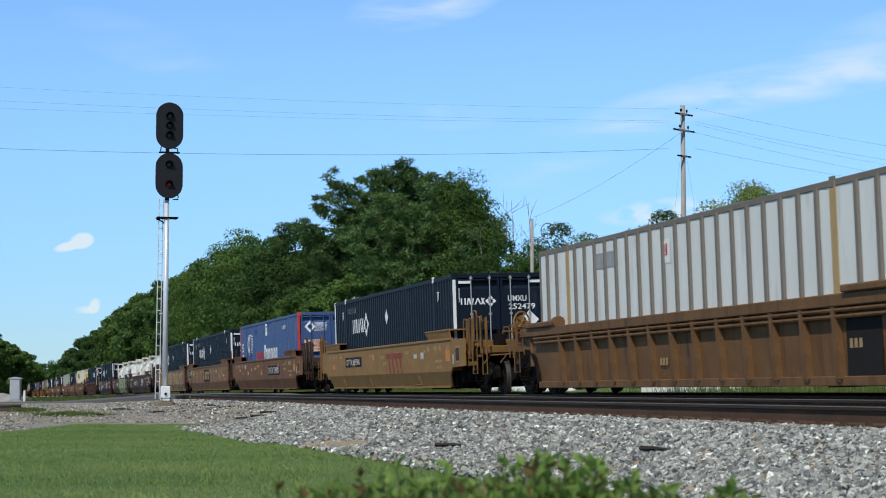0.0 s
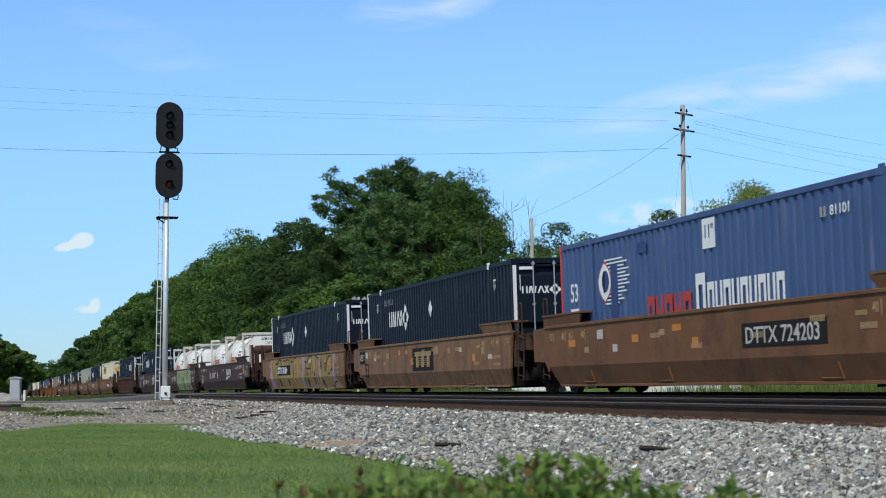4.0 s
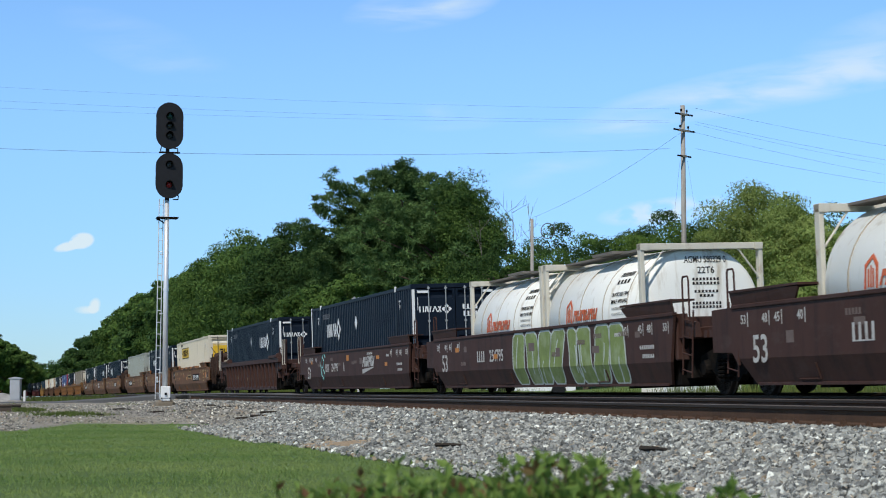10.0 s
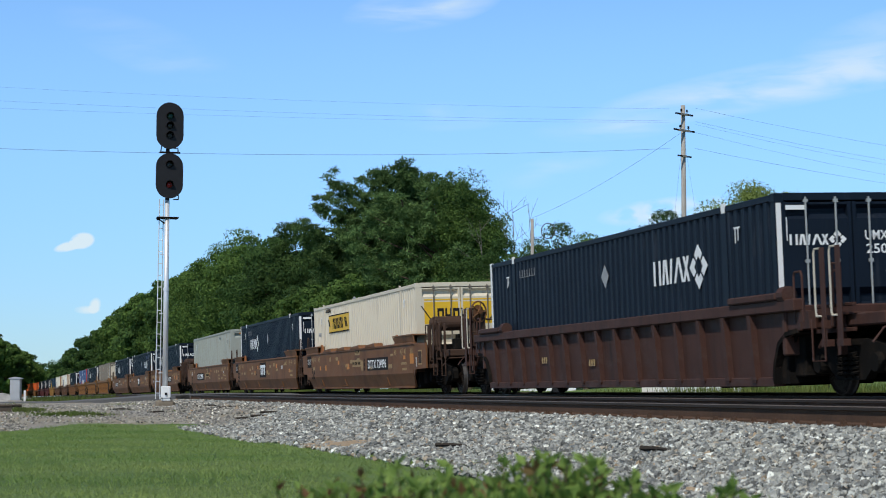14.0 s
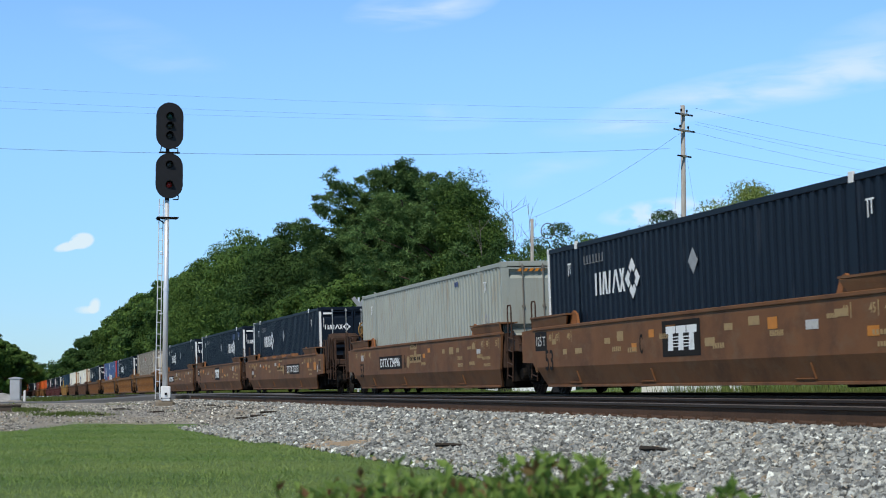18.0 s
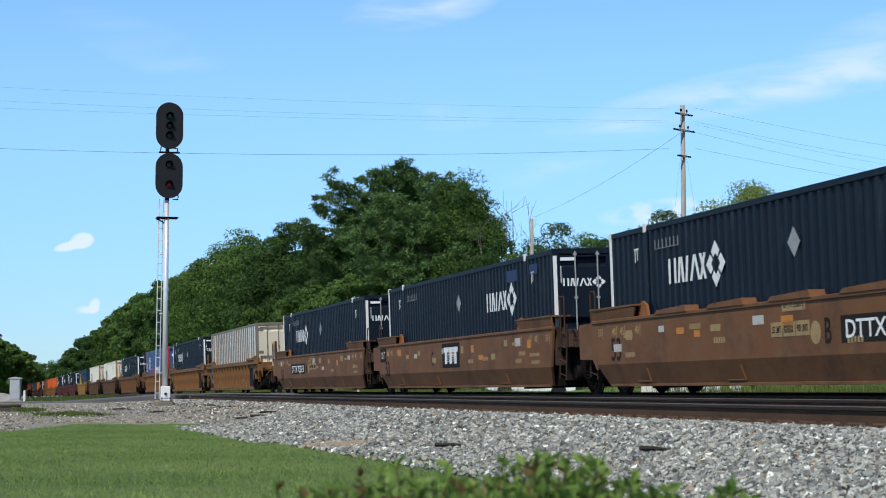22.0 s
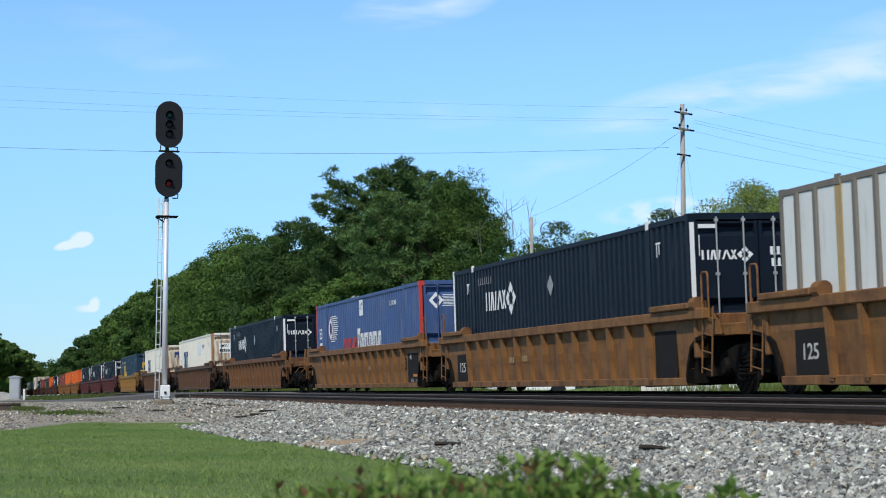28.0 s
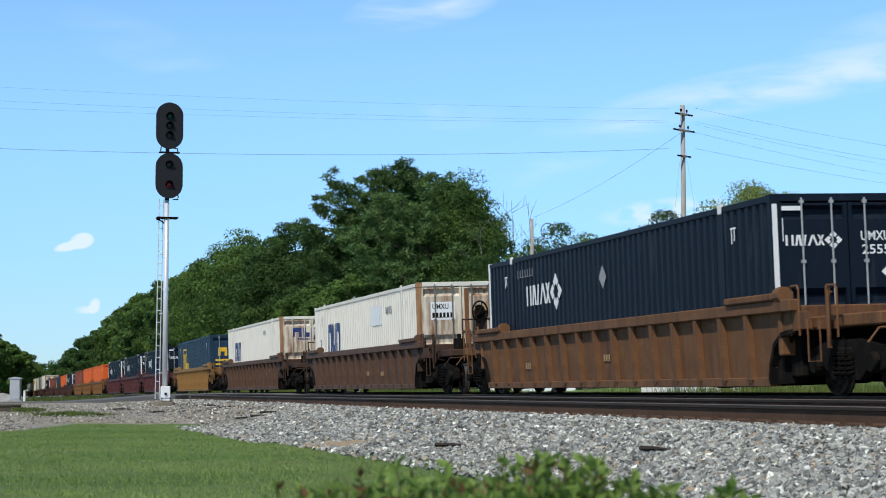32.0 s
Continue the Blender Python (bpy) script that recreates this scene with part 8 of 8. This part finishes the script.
def build_roadside():
    cab = thing("equipment_cabinet", "silver metal trackside equipment cabinet", "cabinet", pose(-93.5, 1.55, land(-93.5, 1.55), 0, 0, -8))
    piece("body", cached("cab_body", lambda: Shape().box(-0.3, 0.3, -0.25, 0.25, 0.1, 1.16, 0.015), CABINET_GREY), cab)
    piece("roof", cached("cab_roof", lambda: Shape().prism([(-0.33, 1.16), (0.33, 1.16), (0.3, 1.2), (0.0, 1.26), (-0.3, 1.2)], "x", -0.34, 0.34), CABINET_GREY), cab)
    piece("door", cached("cab_door", lambda: Shape().box(0, 0.02, -0.21, 0.21, 0.16, 1.1, 0.006), CABINET_GREY), cab, (0.3, 0, 0))
    piece("plinth", cached("cab_plinth", lambda: Shape().box(-0.36, 0.36, -0.34, 0.34, -0.3, 0.1, 0.02), CONCRETE), cab)
    thing("marker_post", "white plastic marker post beside the cabinet", "post", pose(-95, 2.02, land(-95, 2.0)), me=cached("marker", lambda: Shape().box(-0.05, 0.05, -0.055, 0.055, -0.1, 0.62, 0.02), WHITE_PAINT))
    s = thing("switch_stand_box", "small white box on the ground by the track", "box", pose(-108, 3.55, land(-108, 3.55)))
    piece("case", cached("small_case", lambda: Shape().box(-0.3, 0.3, -0.32, 0.32, 0.0, 0.26, 0.03), WHITE_PAINT), s)
    piece("foot", cached("small_case_foot", lambda: Shape().box(-0.32, 0.32, -0.34, 0.34, -0.1, 0.0, 0.01), BLACK_STEEL), s)
    # heap of gravel behind the cabinet
    g = Shape()
    n, m = 26, 40
    for i in range(n):
        for j in range(m):
            u, v = i / (n - 1) * 2 - 1, j / (m - 1) * 2 - 1
            k = max(0.0, 1 - u * u - v * v)
            h = 0.85 * k ** 0.9 + 0.12 * noise.noise((u * 4, v * 5, 2)) * min(1, k * 4)
            g.v.append((-118 + 4.5 * u, 0.2 + 3.6 * v, land(-118, 0) - 0.15 + h))
    for i in range(n - 1):
        for j in range(m - 1):
            g.f.append([i * m + j, (i + 1) * m + j, (i + 1) * m + j + 1, i * m + j + 1])
            g.m.append(0)
    thing("gravel_heap", "low heap of pale grey gravel", "gravel heap", kind="stuff",
          me=g.mesh("gravel_heap", material("heap_gravel", (0.36, 0.35, 0.33), 0.9, var=0.3, scale=2, bump=0.8, bump_scale=14, dirt=(0.1, 0.12, 0.05), dirt_amount=0.3, dirt_scale=0.6), smooth=True))
    g = Shape()
    for i in range(22):
        for j in range(16):
            u, v = i / 21 * 2 - 1, j / 15 * 2 - 1
            k = max(0.0, 1 - u * u - v * v)
            g.v.append((-67.5 + 4.6 * u, 10.87 + 1.0 * v, -0.2 + 0.24 * k ** 0.7 + 0.02 * noise.noise((u * 9, v * 4, 5))))
    for i in range(21):
        for j in range(15):
            g.f.append([i * 16 + j, (i + 1) * 16 + j, (i + 1) * 16 + j + 1, i * 16 + j + 1])
            g.m.append(0)
    thing("ballast_heap", "low ridge of pale ballast between the tracks", "gravel heap", kind="stuff", me=g.mesh("ballast_heap", MATS["crushed_granite"], smooth=True))
    # low white blocks and a parked car behind the line
    b = thing("concrete_block", "low white painted utility box in the grass", "utility box", pose(-49.6, 19.6, land(-50, 19.6), 0, 0, 14))
    piece("case", cached("white_case", lambda: Shape().box(-0.55, 0.55, -1.15, 0.95, -0.1, 1.05, 0.03), WHITE_PAINT), b)
    piece("door_seam", cached("door_seam", lambda: Shape().box(0.552, 0.556, -0.12, -0.1, 0.0, 1.0), BLACK_STEEL), b)
    piece("marking", bars(4, 0.3, 0.14, MARK_GREYED), b, (0.553, -0.6, 0.35), (90, 0, 90))
    thing("bollard", "square white bollard beside the utility box", "bollard", pose(-49.0, 20.9, land(-49, 20.9), 0, 0, 14), me=cached("bollard", lambda: Shape().box(-0.14, 0.14, -0.14, 0.14, -0.1, 1.1, 0.03), WHITE_PAINT))
    car = thing("parked_car", "white saloon car parked beyond the tracks", "car", pose(-88.7, 26.75, land(-88.7, 26.75) + 0.02, 0, 0, 78))
    body = Shape()
    prof = [(-2.2, 0.32), (-2.25, 0.6), (-2.1, 0.85), (-1.4, 0.95), (-0.7, 1.4), (0.7, 1.42), (1.4, 1.0), (2.1, 0.92), (2.22, 0.6), (2.18, 0.3), (1.75, 0.26), (1.65, 0.5), (1.35, 0.64), (1.05, 0.5), (0.95, 0.26), (-0.95, 0.26), (-1.05, 0.5), (-1.35, 0.64), (-1.65, 0.5), (-1.75, 0.26)]
    body.prism(prof, "y", -0.86, 0.86)
    piece("body", body.mesh("car_body", material("white_car_paint", (0.78, 0.79, 0.8), 0.2, var=0.03)), car)
    glass = material("tinted_car_glass", (0.02, 0.025, 0.03), 0.08)
    for sd in (-1, 1):
        piece("window", cached(("car_window", sd), lambda: Shape().prism([(-1.15, 1.0), (1.2, 1.0), (0.62, 1.35), (-0.62, 1.34)], "y", sd * 0.862, sd * 0.868), glass), car)
        for wx in (-1.35, 1.35):
            w = piece("wheel", cached("car_tyre", lambda: Shape().turned([(0.2, -0.1), (0.3, -0.1), (0.32, -0.06), (0.32, 0.06), (0.3, 0.1), (0.2, 0.1)], 24, "y"), BLACK_PAINT), car, (wx, sd * 0.78, 0.32))
            piece("rim", cached("car_rim", lambda: Shape().turned([(0.0, -0.08), (0.06, -0.1), (0.2, -0.08), (0.2, 0.08), (0.06, 0.1), (0.0, 0.08)], 10, "y"), ROD), w)
        piece("headlamp", cached("car_lamp", lambda: Shape().box(-0.04, 0.06, -0.16, 0.16, -0.08, 0.08, 0.03), ROD), car, (2.14, sd * 0.62, 0.7))
        piece("tail_lamp", cached("car_tail", lambda: Shape().box(-0.04, 0.04, -0.16, 0.16, -0.08, 0.08, 0.02), MARK_RED), car, (-2.18, sd * 0.64, 0.72))
    # rotten timbers and sticks on the stones
    stick = lambda k: cached(("stick", k), lambda: Shape().pipe([(-0.3, 0, -0.02), (-0.1, 0.02, 0.0), (0.1, 0.01, 0.012), (0.3, -0.03, 0.0)], 0.028, 5, 0.012), material("rotten_timber", (0.035, 0.028, 0.022), 0.9, var=0.3, bump=0.6, bump_scale=30))
    for x, y, z, rz, ry in ((-20.7, 5.33, -0.45, 35, 4), (-39.5, 5.9, -0.33, 70, 3), (-40.5, 6.25, -0.29, 100, 3), (-40.0, 5.6, -0.37, 60, 0), (-45.0, 5.9, -0.28, 80, 2), (-46.5, 5.5, -0.26, 95, 0), (-44.0, 4.0, -0.22, 40, 0), (-45.0, 3.2, -0.24, 60, 0), (-15.6, 5.9, -0.37, 10, 4), (-43.0, 2.6, -0.3, 20, 0)):
        thing("rotten_timber", "dark broken piece of timber on the ballast", "timber", pose(x, y, max(land(x, y), float(np.interp(y - NEAR_Y, [-5.2, -3.9, -1.75], [-0.69, -0.64, -0.25]))) + 0.025, 0, ry, rz), group="broken timbers on the ballast", me=stick(0))
    # a spur's end beside the road
    sp = thing("spur_track", "rusty end of a disused spur by the road", "railway track", pose(-45.5, -0.8, -0.21, 0, 0, 80), kind="structure")
    for yy in (-0.75, 0.75):
        piece("rail", cached("spur_rail", lambda: Shape().prism(RAIL_FORM, "x", -6, 1.6), TIE_WOOD), sp, (0, yy, 0))
    for i in range(8):
        piece("tie", cached("spur_tie", lambda: Shape().box(-0.11, 0.11, -1.2, 1.2, -0.36, -0.186, 0.012), TIE_WOOD), sp, (1.2 - 0.6 * i, 0, 0))


build_roadside()


def build_power_line():
    def pole(x, y, h, label, arms):
        p = thing("utility_pole", label, "utility pole", pose(x, y, land(x, y) - 0.1), group="utility poles")
        piece("pole", cached(("pole", h), lambda: Shape().tube((0, 0, 0), (0, 0, h), 0.11, 0.08, 14), POLE_WOOD, smooth=True), p)
        for z, half, dy in arms:
            a = piece("cross_arm", cached(("arm", half), lambda: Shape().box(-0.03, 0.03, -half, half, -0.04, 0.04, 0.006), POLE_WOOD), p, (0.12, 0, z), (0, 0, 30))
            for k in (-0.75, 0.75) if half > 0.15 else ():
                piece("insulator_pin", cached("insulator_pin", lambda: Shape().turned([(0.012, 0.04), (0.012, 0.09), (0.045, 0.1), (0.03, 0.15), (0.04, 0.17), (0.0, 0.2)], 10, "z"), BLACK_STEEL), a, (0, k * half, 0))
            for sd in (-1, 1):
                piece("insulator", cached("insulator", lambda: Shape().turned([(0.0, 0.3), (0.02, 0.3), (0.04, 0.24), (0.018, 0.2), (0.04, 0.15), (0.018, 0.1), (0.04, 0.05), (0.016, 0.0)], 10, "y"), BLACK_STEEL), a, (0, sd * half - (0.3 if sd < 0 else 0.0), 0))
        return p
    top = 10.75
    pole(-62.7, 24.8, 10.9, "grey wooden utility pole with two cross arms", ((10.55, 0.22, 0), (9.95, 0.32, 0), (9.0, 0.1, 0)))
    pole(-90.8, 27.5, 9.3, "short grey wooden guy pole", ())
    pole(-58.0, -26.0, 11.2, "grey wooden utility pole across the line", ((10.5, 0.4, 0), (9.8, 0.4, 0)))
    pole(-76.0, 47.0, 10.9, "grey wooden utility pole further off", ((10.4, 0.4, 0), (9.9, 0.4, 0)))

    def wire(a, b, sag, r, label="thin power wire between poles"):
        g, n = Shape(), 26
        a, b = Vector(a), Vector(b)
        pts = [a.lerp(b, i / n) - Vector((0, 0, sag * 4 * (i / n) * (1 - i / n))) for i in range(n + 1)]
        g.pipe(pts, r * 0.42, 5)
        thing("wire", label, "wire", group="power wires", me=g.mesh("wire", WIRE))
    c = (-62.7, 24.8)
    for z, b, sag, r in ((10.5, (-58, -26, 10.5), 0.55, 0.0055), (10.05, (-58, -26, 9.95), 0.5, 0.006), (10.0, (-58, -26, 9.5), 0.5, 0.0055), (9.02, (-58, -26, 8.75), 0.95, 0.013)):
        wire((c[0] - 0.2, c[1] - 0.45, z), b, sag, r)
    for z, b, sag, r in ((10.5, (-76, 47, 10.7), 0.2, 0.009), (10.0, (-76, 47, 10.1), 0.25, 0.009), (9.9, (-76, 47, 9.8), 0.25, 0.008), (9.6, (-76, 47, 9.25), 0.25, 0.008), (9.0, (-76, 47, 8.9), 0.15, 0.01)):
        wire((c[0] + 0.2, c[1] + 0.4, z), b, sag, r)
    wire((c[0], c[1], 9.65), (-90.8, 27.5, 9.1), 0.25, 0.013, "guy wire to the short pole")
    wire((c[0], c[1], 9.6), (-66.0, 24.9, 0.0), 0.0, 0.007, "guy wire of the utility pole")
    wire((c[0], c[1], 9.6), (-60.5, 25.4, 0.0), 0.0, 0.007, "guy wire of the utility pole")
    ringg = Shape()
    for i in range(16):
        a, b = 2 * math.pi * i / 16, 2 * math.pi * (i + 1) / 16
        ringg.tube((0.22 * math.cos(a), 0.3 * math.cos(a), 0.4 * math.sin(a)), (0.22 * math.cos(b), 0.3 * math.cos(b), 0.4 * math.sin(b)), 0.025, n=5)
    thing("cable_coil", "coil of black cable hanging by the short pole", "cable coil", pose(-90.3, 28.2, 8.4), me=ringg.mesh("cable_coil", WIRE))
    wire((-90.8, 27.5, 8.8), (-88.5, 31.5, 8.0), 0.1, 0.008)


build_power_line()


# ---- everything that moves ----
def motions():
    for ob, x0, z in MOVERS:
        rows = []
        for k in range(0, 33):
            x = x0 + travelled(k)
            rows.append((k, on_track(x) @ pose(0, 0, z)))
        walk(ob, rows)
    # wheels roll on the rails without slipping
    for ob, dx in ROLLING:
        rows = []
        for f in range(0, 961):
            t = f / FPS
            rows.append((t, pose(dx, 0, 0.43, 0, math.degrees(travelled(t) / 0.43) % 360, 0)))
        walk(ob, rows)


motions()
